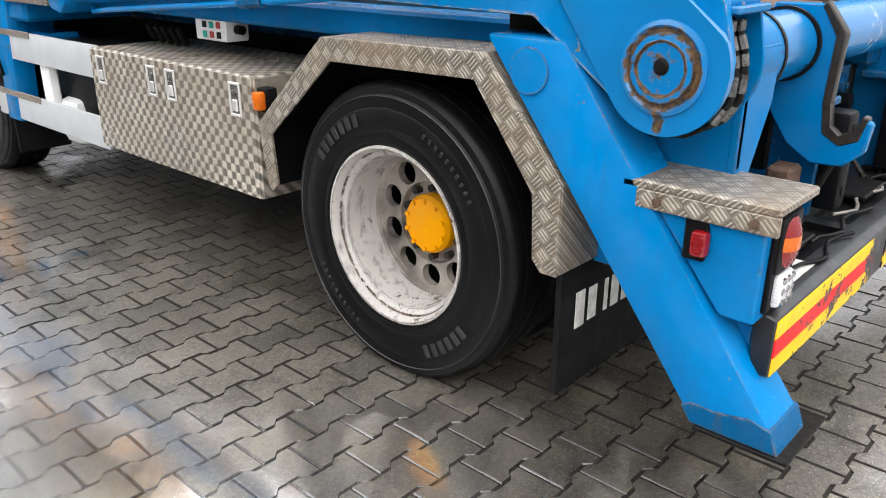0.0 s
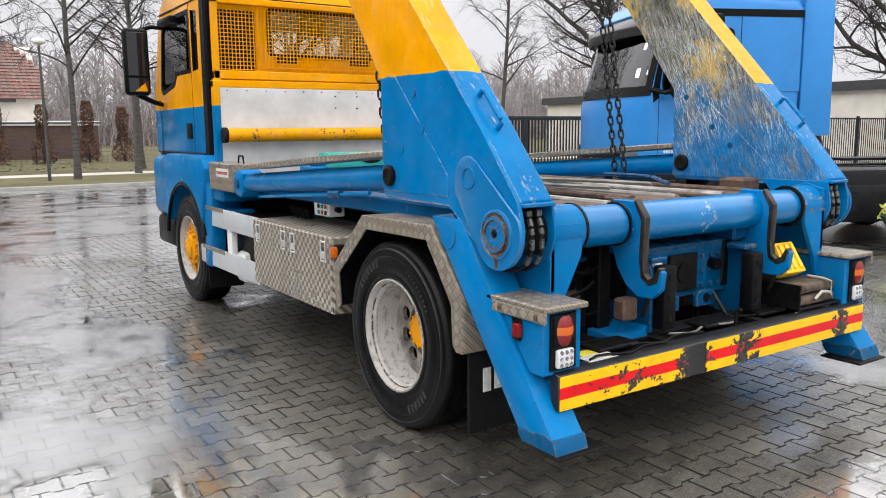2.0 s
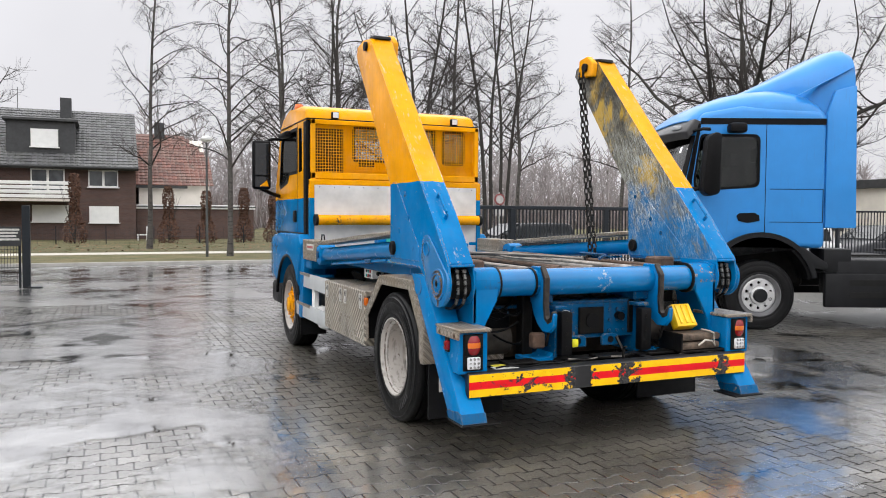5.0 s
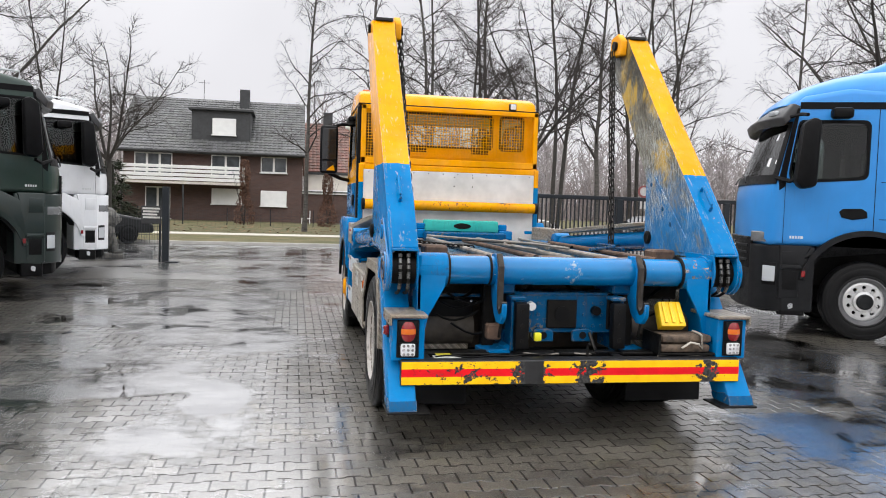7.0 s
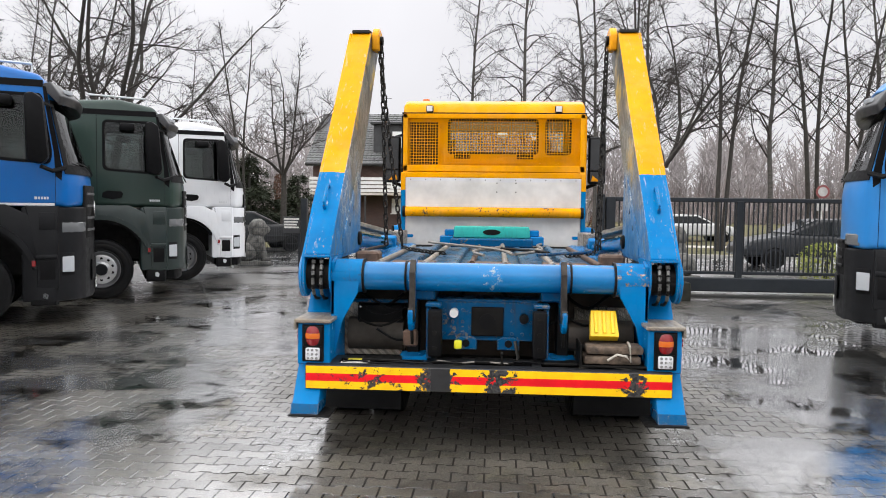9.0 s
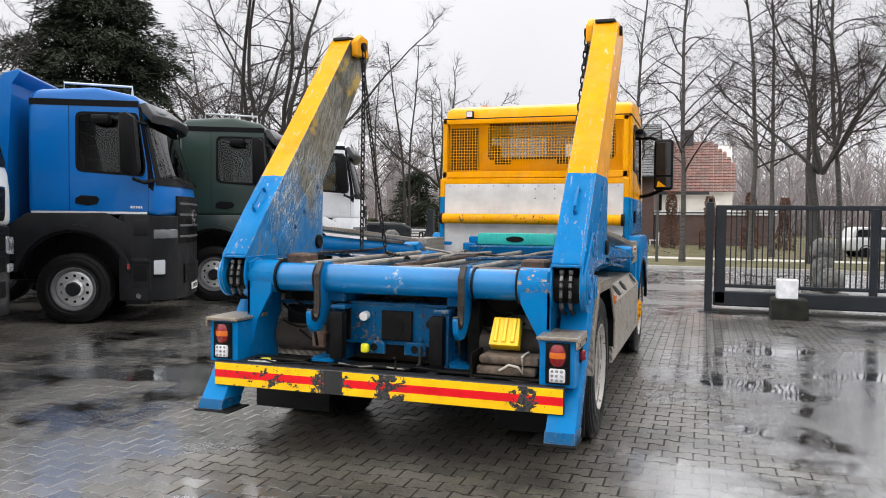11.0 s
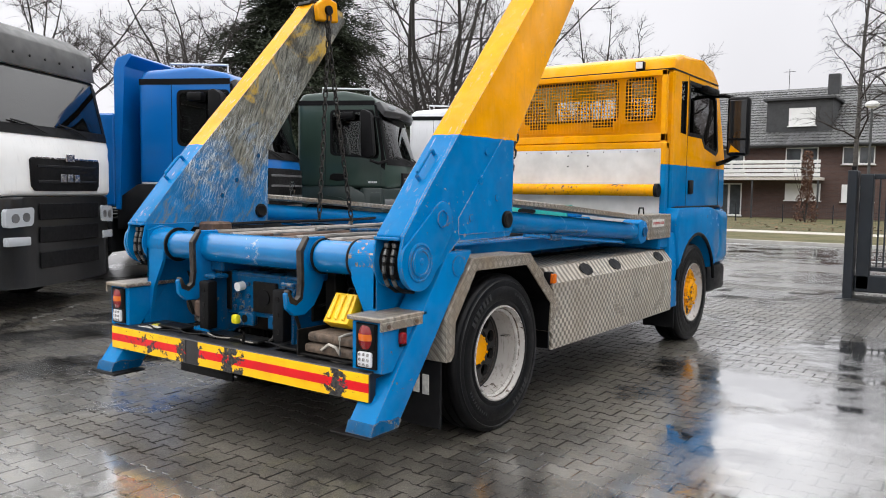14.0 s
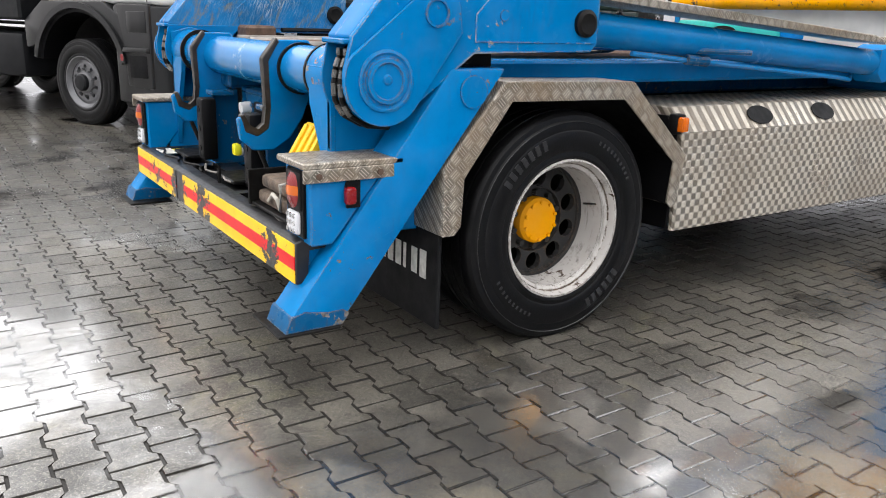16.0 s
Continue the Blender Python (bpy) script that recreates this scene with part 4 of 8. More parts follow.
# side box and skirts, left
bx = box(BM(), (-1.25, 1.985, 0.48), (-0.72, 3.33, 0.965), 0.008)
tool = part("tool_box", bx, M_tread, TRUCK, "quilted aluminium tread-plate side box with four latches")
for y0, y1 in ((1.99, 2.66), (2.665, 3.325)):
    part("box_door", box(BM(), (-1.258, y0, 0.485), (-1.25, y1, 0.96), 0.003), M_tread, tool)
# recess shade put into the colour of the shallow latch pan
M_latch = plain("dull_latch_steel", (0.16, 0.15, 0.135), 0.45, 0.5, 0.3, 12)
for y in (2.10, 2.58, 2.74, 3.22):
    lt = BM()
    for lo_, hi_ in (((y - 0.038, 0.80), (y - 0.027, 0.935)), ((y + 0.027, 0.80), (y + 0.038, 0.935)), ((y - 0.027, 0.80), (y + 0.027, 0.812)), ((y - 0.027, 0.923), (y + 0.027, 0.935))):
        box(lt, (-1.266, *lo_), (-1.2575, *hi_), 0.003)
    lo = part("latch", lt, M_alu, tool, "recessed steel latch with folding lever")
    part("latch_pan", box(BM(), (-1.2595, y - 0.027, 0.812), (-1.2575, y + 0.027, 0.923), 0), M_latch, lo)
    part("latch_lever", box(BM(), (-1.268, y - 0.017, 0.822), (-1.259, y + 0.017, 0.868), 0.004), M_alu, lo)
    part("latch_lock", rod(BM(), (-1.26, y, 0.895), (-1.269, y, 0.895), 0.012, 14), M_chrome, lo)
for z0 in (0.80, 0.44):
    sk = part("side_skirt", box(BM(), (-1.215, 3.36, z0), (-1.19, 4.82, z0 + 0.165), 0.008, 2), M_silver, TRUCK, "silver side underrun board")
    part("skirt_tread", box(BM(), (-1.221, 4.15, z0 + 0.135), (-1.213, 4.75, z0 + 0.172), 0.002), M_tread_s, sk)
part("skirt_post", box(BM(), (-1.19, 4.05, 0.46), (-1.13, 4.15, 0.95), 0.01), M_white, TRUCK)
part("washer_tank", box(BM(), (-1.15, 3.85, 0.36), (-0.9, 4.1, 0.62), 0.05, 2), M_white, TRUCK)
part("frame_cover", box(BM(), (-1.1, 4.2, 0.5), (-0.9, 4.6, 0.95), 0.02), M_blue, TRUCK)
ctl = part("control_box", box(BM(), (-1.02, 2.50, 1.03), (-0.9, 2.74, 1.125), 0.006), M_white, TRUCK, "white control box with red and green buttons")
for i in range(3):
    for j in range(2):
        y, z = 2.535 + i * 0.055, 1.055 + j * 0.042
        part("push_button", box(BM(), (-1.027, y, z - 0.012), (-1.019, y + 0.03, z + 0.016), 0.003), (M_blackp, M_red, M_teal)[(i + j) % 3], ctl)
part("control_knob", rod(BM(), (-0.96, 2.50, 1.08), (-0.96, 2.46, 1.08), 0.02, 12), M_black, ctl)
for i in range(5):
    part("valve_lever", rod(BM(), (-0.95, 2.95 + 0.07 * i, 0.98), (-0.99, 2.95 + 0.07 * i, 1.06), 0.018, 10), M_black, TRUCK)

# side cladding, right: tall tread plate with a sloped top and three oval grips
pr = [(1.25, 0.42), (1.25, 0.90), (1.16, 1.01), (0.74, 1.02), (0.74, 0.98), (1.15, 0.97), (1.225, 0.885), (1.225, 0.42)]
cl = part("side_cladding", prism(BM(), pr, "y", 1.93, 4.42, 0.004), M_tread, TRUCK, "quilted aluminium tread-plate cladding with oval grip holes")
for y in (2.56, 3.12, 4.15):
    gr = BM()
    n = 20
    ring = []
    for k in range(n):
        a = k * math.tau / n
        d = math.sin(a) * 0.055
        ring.append(gr.verts.new((1.206 - d * 0.63 + 0.003, y + 0.10 * math.cos(a), 0.955 + d * 0.77 + 0.003)))
    gr.faces.new(ring)
    ex = bmesh.ops.extrude_face_region(gr, geom=gr.faces[:])
    for v in ex["geom"]:
        if isinstance(v, bmesh.types.BMVert):
            v.co += Vector((0.003, 0, 0.0025))
    part("grip_hole", gr, M_black, cl, "dark oval grip hole")
part("cladding_end", prism(BM(), [(0.5, 0.40), (1.222, 0.43), (1.222, 0.89), (1.155, 0.972), (0.5, 0.972)], "y", 1.915, 1.929, 0), M_black, cl, "black end plate")
part("sloped_top", prism(BM(), [(1.2512, 0.9005), (1.1615, 1.0105), (1.16, 1.009), (1.2495, 0.899)], "y", 1.931, 4.419, 0), M_tread, cl)

# rear end: cross beam, buffers, coupling plate and the dark works behind
part("rear_bulkhead", box(BM(), (-1.03, 0.66, 0.56), (1.03, 0.69, 1.10), 0.004), plain("dirty_brown_steel", (0.035, 0.026, 0.02), 0.6, 0.2, 0.5, 7, spec=0.2), TRUCK, "dark greasy plate behind the coupling")
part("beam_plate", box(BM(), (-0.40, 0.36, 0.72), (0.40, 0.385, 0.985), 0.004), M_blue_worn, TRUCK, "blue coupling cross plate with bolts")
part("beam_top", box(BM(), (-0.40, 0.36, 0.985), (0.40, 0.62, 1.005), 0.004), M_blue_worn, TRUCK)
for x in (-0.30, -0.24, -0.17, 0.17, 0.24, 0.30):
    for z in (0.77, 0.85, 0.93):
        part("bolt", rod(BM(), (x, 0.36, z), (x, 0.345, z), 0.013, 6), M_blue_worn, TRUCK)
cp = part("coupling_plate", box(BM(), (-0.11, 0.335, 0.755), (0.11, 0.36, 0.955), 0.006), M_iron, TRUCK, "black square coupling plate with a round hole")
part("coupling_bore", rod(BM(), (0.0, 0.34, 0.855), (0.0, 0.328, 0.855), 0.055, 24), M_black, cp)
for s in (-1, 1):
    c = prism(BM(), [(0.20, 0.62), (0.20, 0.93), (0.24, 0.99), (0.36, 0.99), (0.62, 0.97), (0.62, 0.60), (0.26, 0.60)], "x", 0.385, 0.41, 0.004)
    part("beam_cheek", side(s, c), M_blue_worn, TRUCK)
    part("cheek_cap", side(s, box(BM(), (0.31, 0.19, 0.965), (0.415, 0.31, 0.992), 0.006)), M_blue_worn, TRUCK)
    bf = part("buffer", side(s, box(BM(), (0.30, 0.13, 0.64), (0.395, 0.21, 0.955), 0.014, 2)), M_black, TRUCK, "black rubber buffer block")
    for z in (0.70, 0.80, 0.90):
        part("buffer_bolt", side(s, rod(BM(), (0.347, 0.131, z), (0.347, 0.126, z), 0.016, 12)), M_iron, bf)
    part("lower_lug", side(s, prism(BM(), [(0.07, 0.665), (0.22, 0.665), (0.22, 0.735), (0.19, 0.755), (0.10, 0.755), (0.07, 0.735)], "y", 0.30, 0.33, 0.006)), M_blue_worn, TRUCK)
    part("lug_hole", side(s, rod(BM(), (0.145, 0.301, 0.71), (0.145, 0.296, 0.71), 0.026, 16)), M_black, TRUCK)
    part("side_upright", side(s, box(BM(), (0.475, 0.40, 0.57), (0.56, 0.50, 1.08), 0.008)), M_iron, TRUCK)
    part("base_angle", side(s, prism(BM(), [(0.40, 0.585), (0.60, 0.585), (0.60, 0.62), (0.43, 0.625), (0.405, 0.66)], "y", 0.22, 0.44, 0.004)), M_blue, TRUCK)
part("catch_block", box(BM(), (-0.57, 0.22, 0.69), (-0.47, 0.30, 0.80), 0.012), M_rust, TRUCK)
part("junction_box", box(BM(), (-0.93, 0.52, 0.70), (-0.60, 0.60, 0.94), 0.01), M_black, TRUCK, "black box behind the cross beam")
for x in (-0.91, -0.62):
    for z in (0.72, 0.92):
        part("box_screw", rod(BM(), (x, 0.52, z), (x, 0.512, z), 0.009, 8), M_chrome, TRUCK)
part("light_bracket", box(BM(), (-0.98, 0.50, 0.95), (-0.5, 0.53, 0.975), 0.004), M_blue_worn, TRUCK)
part("air_socket", rod(BM(), (-0.23, 0.36, 0.915), (-0.23, 0.31, 0.91), 0.03, 16), M_white, TRUCK)
part("air_pipe", rod(BM(), (-0.20, 0.36, 0.70), (-0.20, 0.27, 0.69), 0.02, 12), M_white, TRUCK)
part("yellow_coupling", box(BM(), (-0.225, 0.25, 0.675), (-0.17, 0.29, 0.735), 0.012, 2), plain("hi_vis_yellow", (0.75, 0.7, 0.02), 0.4), TRUCK)
part("red_coupling", rod(BM(), (0.25, 0.36, 0.88), (0.25, 0.31, 0.88), 0.032, 14), M_black, TRUCK)
cab_ = pipe(BM(), [(0.19, 0.29, 0.73), (0.2, 0.26, 0.68), (0.21, 0.22, 0.63), (0.2, 0.2, 0.615)], 0.012, 6)
part("safety_chain", cab_, M_chain, TRUCK)
part("air_tank", rod(BM(), (0.56, 0.50, 0.75), (1.0, 0.50, 0.75), 0.11, 20), plain("dusty_brown_steel", (0.055, 0.044, 0.035), 0.6, 0.3, 0.4), TRUCK)
part("left_tank", rod(BM(), (-1.0, 0.60, 0.72), (-0.6, 0.60, 0.72), 0.12, 20), plain("brown_steel", (0.06, 0.05, 0.04), 0.7, 0.2, 0.4), TRUCK)
for i, (x, z) in enumerate(((-0.75, 1.02), (-0.3, 1.06), (0.25, 1.04), (0.7, 1.03))):
    pts = [(x + 0.3 * (t - 0.5), 0.52 + 0.05 * math.sin(6 * t + i), z - 0.09 * math.sin(math.pi * t)) for t in [k / 8 for k in range(9)]]
    part("loom", pipe(BM(), pts, 0.012, 6), M_black, TRUCK)

# underrun bar with red and yellow marking
bp = prism(BM(), [(0.0, 0.437), (0.0, 0.593), (0.03, 0.603), (0.33, 0.603), (0.33, 0.575), (0.05, 0.565), (0.05, 0.437)], "x", -1.185, 1.185, 0.004)
bumper = part("underrun_bar", bp, plain("scuffed_black_paint", (0.014, 0.014, 0.015), 0.38, 0.1, 0.5, 9), TRUCK, "black underrun bar with peeling red and yellow marking tape")
carve(bumper, (box(BM(), (-0.98, 0.085, 0.58), (-0.42, 0.20, 0.63), 0), M_black), (box(BM(), (-0.36, 0.085, 0.58), (0.30, 0.20, 0.63), 0), M_black), (box(BM(), (0.36, 0.085, 0.58), (1.0, 0.20, 0.63), 0), M_black))


def tape(name, c):
    """Marking tape that has peeled in ragged patches: the bare bar shows where it is gone."""
    k = Mat(name)
    x, y, z = k.axes()
    edge = k.noise(15, 8, 0.7, stretch=(1, 1, 1.3), dist=0.3)
    def near(x0, w):
        return k.math("SUBTRACT", 1.0, k.math("DIVIDE", k.math("ABSOLUTE", k.math("SUBTRACT", x, x0)), w), True)
    worn = k.math("MAXIMUM", k.math("MAXIMUM", near(-0.36, 0.16), k.math("MAXIMUM", near(0.08, 0.20), near(-0.25, 0.1))), k.math("MAXIMUM", near(0.95, 0.16), k.math("MULTIPLY", near(-0.78, 0.5), 0.55)))
    gone = k.math("GREATER_THAN", k.math("ADD", edge, k.math("MULTIPLY", worn, 0.27)), 0.675)
    col = k.mix(gone, k.mix(k.span(k.noise(9, 4), 0.3, 0.7), shade(c, 0.85), shade(c, 1.1)), k.mix(k.span(k.noise(50, 3), 0.45, 0.55), (0.02, 0.02, 0.022), (0.05, 0.05, 0.05)))
    return k.set(color=col, rough=0.38, spec=0.2)


M_tred, M_tyel = tape("red_marking_tape", (0.68, 0.006, 0.012)), tape("yellow_marking_tape", (0.88, 0.5, 0.004))
for x0, x1 in ((-1.18, -0.36), (-0.235, 1.18)):
    part("marking_tape", box(BM(), (x0, -0.0035, 0.491), (x1, 0.001, 0.542), 0), M_tred, bumper, "red marking tape")
    for z0, z1 in ((0.441, 0.491), (0.542, 0.589)):
        part("marking_tape", box(BM(), (x0, -0.0032, z0), (x1, 0.001, z1), 0), M_tyel, bumper, "yellow marking tape")
part("bar_sticker", box(BM(), (-0.96, 0.05, 0.6035), (-0.78, 0.13, 0.606), 0), M_letter, bumper)
part("bar_sticker", box(BM(), (-0.93, 0.13, 0.6035), (-0.80, 0.2, 0.606), 0), plain("yellow_sticker", (0.7, 0.6, 0.05), 0.5), bumper)
for x in (-0.7, 0.05, 0.5):
    part("top_bracket", box(BM(), (x - 0.13, 0.12, 0.603), (x + 0.13, 0.26, 0.622), 0.005), M_iron, bumper)
part("pull_pin", pipe(BM(), [(0.1, 0.08, 0.605), (0.1, 0.08, 0.68), (0.1, 0.05, 0.695)], 0.009, 6), M_iron, bumper)
for s in (-1, 1):
    part("bar_stay", side(s, box(BM(), (0.75, 0.05, 0.45), (0.85, 0.7, 0.56), 0.006)), M_iron, bumper)
    part("end_bracket", side(s, box(BM(), (1.06, 0.06, 0.45), (1.16, 0.18, 0.60), 0.006)), M_blue, bumper)
part("lower_crossbar", box(BM(), (-0.95, 0.3, 0.42), (0.95, 0.4, 0.47), 0.006), M_iron, TRUCK)

# cables and lashings lying along the bar
rng = random.Random(21)
for i in range(6):
    x0 = -0.95 + 0.31 * i
    pts = [(x0 + 0.06 * k, 0.06 + 0.035 * i % 0.16 + 0.02 * math.sin(k * 1.3 + i), 0.612 + 0.004 * math.sin(k + i)) for k in range(9)]
    part("loose_cable", pipe(BM(), pts, 0.006, 6), (M_black, M_iron, M_hose)[i % 3], bumper)
for i in range(9):
    x0, z0 = rng.uniform(-0.9, 0.9), rng.uniform(0.74, 1.02)
    pts = [(x0 + 0.05 * k * (1 if i % 2 else -1), 0.42 + 0.02 * math.sin(k * 1.1 + i), z0 - 0.05 * math.sin(k * 0.6)) for k in range(7)]
    part("brake_hose", pipe(BM(), pts, 0.009, 6), (M_black, M_iron)[i % 2], TRUCK)

# chock, timber blocks
rack = thing("wheel_chock", "yellow plastic wheel chock leaning on timber blocks at the rear", "wheel chock", at=pose(0.775, 0.20, 0.78, -32, 0, 0))
ck = prism(BM(), [(-0.095, 0.0), (0.095, 0.0), (0.085, 0.19), (-0.085, 0.19)], "y", -0.035, 0.045, 0.008, 2)
body = part("chock_body", ck, plain("yellow_plastic", (0.85, 0.52, 0.01), 0.4, 0, 0.12), rack)
for x in (-0.055, 0.0, 0.055):
    part("chock_rib", box(BM(), (x - 0.012, -0.048, 0.02), (x + 0.012, -0.033, 0.175), 0.004), body.data.materials[0], rack)
part("chock_handle", pipe(BM(), [(-0.025, 0, 0.19), (-0.025, 0, 0.235), (0.025, 0, 0.235), (0.025, 0, 0.19)], 0.006, 6), M_iron, rack)
tray = part("block_tray", box(box(BM(), (0.60, 0.05, 0.612), (1.03, 0.30, 0.626), 0.003), (0.60, 0.04, 0.612), (0.615, 0.3, 0.76), 0.003), M_iron, TRUCK)
for i, (z, dx) in enumerate(((0.628, 0.0), (0.692, 0.015))):
    tb = solid("timber_block", box(BM(), (0.63 + dx, 0.07 + 0.01 * i, z), (1.0 + dx, 0.27, z + 0.054), 0.018, 2), M_wood, "weathered squared timber block lying on the rear tray", "timber block", "timber blocks")
rope = solid("rope", pipe(BM(), [(0.78, 0.06, 0.66), (0.84, 0.055, 0.70), (0.90, 0.05, 0.69), (0.93, 0.05, 0.65), (0.92, 0.055, 0.75), (0.925, 0.10, 0.757), (0.93, 0.2, 0.757)], 0.008, 8), plain("grey_rope", (0.4, 0.37, 0.32), 0.9), "short grey rope tied round timber blocks", "rope")

# ---- cab of the skip loader ----
CAB_SIDE = [(4.66, 1.38), (4.66, 2.78), (4.74, 2.92), (4.95, 2.985), (5.6, 3.0), (6.0, 2.95), (6.2, 2.84), (6.5, 1.98), (6.56, 1.85), (6.58, 1.38)]
cb = prism(BM(), CAB_SIDE, "x", -1.12, 1.12, 0.05, 3)
cab = part("cab_shell", cb, M_cab, TRUCK, "driver's cab, yellow above a blue lower half")
M_liner = plain("beige_headliner", (0.52, 0.48, 0.45), 0.9, 0, 0.08, 4)
CAB_GL = [(5.20, 2.20), (5.20, 2.70), (5.96, 2.70), (6.08, 2.60), (6.19, 2.09), (6.14, 2.04), (5.74, 2.10), (5.65, 2.20)]
QUARTER = [(4.92, 2.18), (4.92, 2.70), (5.10, 2.72), (5.10, 2.17)]
REAR_GL = [rounded([(x0, z0), (x1, z0), (x1, 2.70), (x0, 2.70)], 0.05) for x0, x1, z0 in ((-0.53, 0.52, 2.32), (0.66, 0.92, 2.33))]
carve(cab, (prism(BM(), [(4.72, 1.46), (4.72, 2.76), (6.0, 2.78), (6.14, 2.72), (6.42, 1.98), (6.48, 1.46)], "x", -1.05, 1.05, 0), M_liner),
      (prism(BM(), [(6.0, 2.06), (6.8, 2.06), (6.5, 2.72), (5.95, 2.72)], "x", -0.98, 0.98, 0), M_black),
      (prism(BM(), CAB_GL, "x", -1.4, 1.4, 0), M_black), (prism(BM(), QUARTER, "x", -1.4, 1.4, 0), M_black),
      (prism(BM(), REAR_GL[0], "y", 4.5, 4.9, 0), M_black), (prism(BM(), REAR_GL[1], "y", 4.5, 4.9, 0), M_black))
part("windscreen", prism(BM(), [(6.455, 2.06), (6.463, 2.06), (6.233, 2.72), (6.225, 2.72)], "x", -0.98, 0.98, 0), M_pane, cab, "windscreen")
part("dashboard", box(BM(), (-1.02, 5.98, 1.45), (1.02, 6.34, 2.02), 0.06, 2), M_grey, cab)
for x in (-0.6, 0.6):
    sm = box(BM(), (x - 0.25, 5.0, 1.45), (x + 0.25, 5.5, 1.78), 0.05, 2)
    box(sm, (x - 0.24, 4.86, 1.75), (x + 0.24, 5.02, 2.3), 0.05, 2)
    box(sm, (x - 0.13, 4.87, 2.3), (x + 0.13, 4.98, 2.5), 0.04, 2)
    part("driver_seat", sm, M_grey, cab)
part("steering_wheel", pipe(BM(), [(-0.6 + 0.23 * math.cos(k * math.tau / 20), 5.9 + 0.12 * math.sin(k * math.tau / 20), 2.05 + 0.19 * math.sin(k * math.tau / 20)) for k in range(20)], 0.018, 6, True), M_black, cab)
part("cab_floor", box(BM(), (-1.08, 4.75, 1.18), (1.08, 6.5, 1.40), 0.03), M_grey, cab)
part("front_lower", box(BM(), (-1.18, 5.86, 0.72), (1.18, 6.62, 1.39), 0.11, 3), M_cab, cab)
part("front_bumper", box(BM(), (-1.16, 5.92, 0.42), (1.16, 6.58, 0.74), 0.06, 2), M_grey, cab, "dark front bumper")
part("roof_cap", prism(BM(), [(4.70, 2.80), (4.76, 2.90), (5.0, 2.975), (5.6, 3.03), (6.0, 2.98), (6.18, 2.86), (6.1, 2.80)], "x", -1.06, 1.06, 0.045, 3), M_yellow, cab)
part("roof_gutter", prism(BM(), [(4.63, 2.788), (4.63, 2.80), (6.15, 2.80), (6.15, 2.788)], "x", -1.127, 1.127, 0), M_blackp, cab)
for s in (-1, 1):
    part("quarter_window", side(s, prism(BM(), QUARTER, "x", 1.098, 1.104, 0)), M_pane, cab)
    fr_ = [(5.16, 2.16), (5.16, 2.74), (5.98, 2.74), (6.12, 2.62), (6.24, 2.05), (6.16, 1.99), (5.72, 2.06), (5.62, 2.16)]
    wf_ = part("window_frame", side(s, prism(BM(), fr_, "x", 1.115, 1.123, 0.002)), M_black, cab)
    carve(wf_, (prism(BM(), CAB_GL, "x", -1.4, 1.4, 0), M_black))
    part("side_window", side(s, prism(BM(), CAB_GL, "x", 1.102, 1.108, 0)), M_pane, cab, "side window")
    for a, b_ in (((5.14, 1.40), (5.146, 2.78)), ((6.30, 1.42), (6.306, 1.95))):
        part("door_seam", side(s, box(BM(), (1.118, a[0], a[1]), (1.1225, b_[0], b_[1]), 0)), M_blackp, cab)
    hd = part("door_handle", side(s, box(BM(), (1.118, 5.20, 1.55), (1.145, 5.33, 1.70), 0.02, 2)), M_black, cab)
    part("b_pillar_duct", side(s, box(BM(), (1.04, 4.655, 1.25), (1.135, 4.80, 2.78), 0.02)), M_black if s < 0 else M_cab, cab)
    # wing over the front wheel
    top = arc(5.22, 0.51, 0.70, 150, 25, 12)
    wing = [(4.60, 1.02), (4.52, 1.30), (4.62, 1.41), (5.7, 1.41), (6.0, 1.35), (6.0, 0.9)] + [(5.22 + 0.63 * math.cos(radians(a)), 0.51 + 0.63 * math.sin(radians(a))) for a in range(20, 156, 9)]
    wg = part("wheel_wing", side(s, prism(BM(), wing, "x", 0.95, 1.245, 0.025, 2)), M_blue, cab, "blue wing over the front wheel")
    part("wing_edge", side(s, pipe(BM(), [(1.235, 5.22 + 0.625 * math.cos(radians(a)), 0.51 + 0.625 * math.sin(radians(a))) for a in range(10, 172, 9)], 0.02, 6)), M_black, wg)
    part("rear_panel", side(s, prism(BM(), [(4.50, 0.42), (4.70, 0.42), (4.62, 0.8), (4.66, 1.05), (4.58, 1.18), (4.40, 1.18)], "x", 0.95, 1.22, 0.02, 2)), M_blue, cab)
    part("inner_step", side(s, box(BM(), (0.55, 4.20, 1.02), (1.2, 4.70, 1.16), 0.02)), M_blue, cab)
    part("front_mud_flap", side(s, box(BM(), (0.88, 4.66, 0.20), (1.2, 4.68, 0.55), 0.004)), M_flap, cab)
    # solid black strip stands in for the shade under the cab's edge
    part("wing_gap", side(s, box(BM(), (1.10, 4.68, 1.395), (1.135, 6.34, 1.425), 0.004)), M_black, cab, "black strip put in for the shaded gap between cab and wing")
    # mirrors
    mr = part("mirror", side(s, box(BM(), (1.30, 5.90, 1.98), (1.54, 6.02, 2.63), 0.04, 3)), M_black, cab, "black rear-view mirror housing")
    part("mirror_glass", side(s, box(BM(), (1.325, 5.893, 2.17), (1.515, 5.899, 2.59), 0.003)), glass_mat("mirror_surface", (0.012, 0.013, 0.014), 0.02), mr)
    part("wide_angle_glass", side(s, box(BM(), (1.325, 5.893, 2.01), (1.515, 5.899, 2.15), 0.003)), glass_mat("lower_mirror_surface", (0.012, 0.013, 0.014), 0.02), mr)
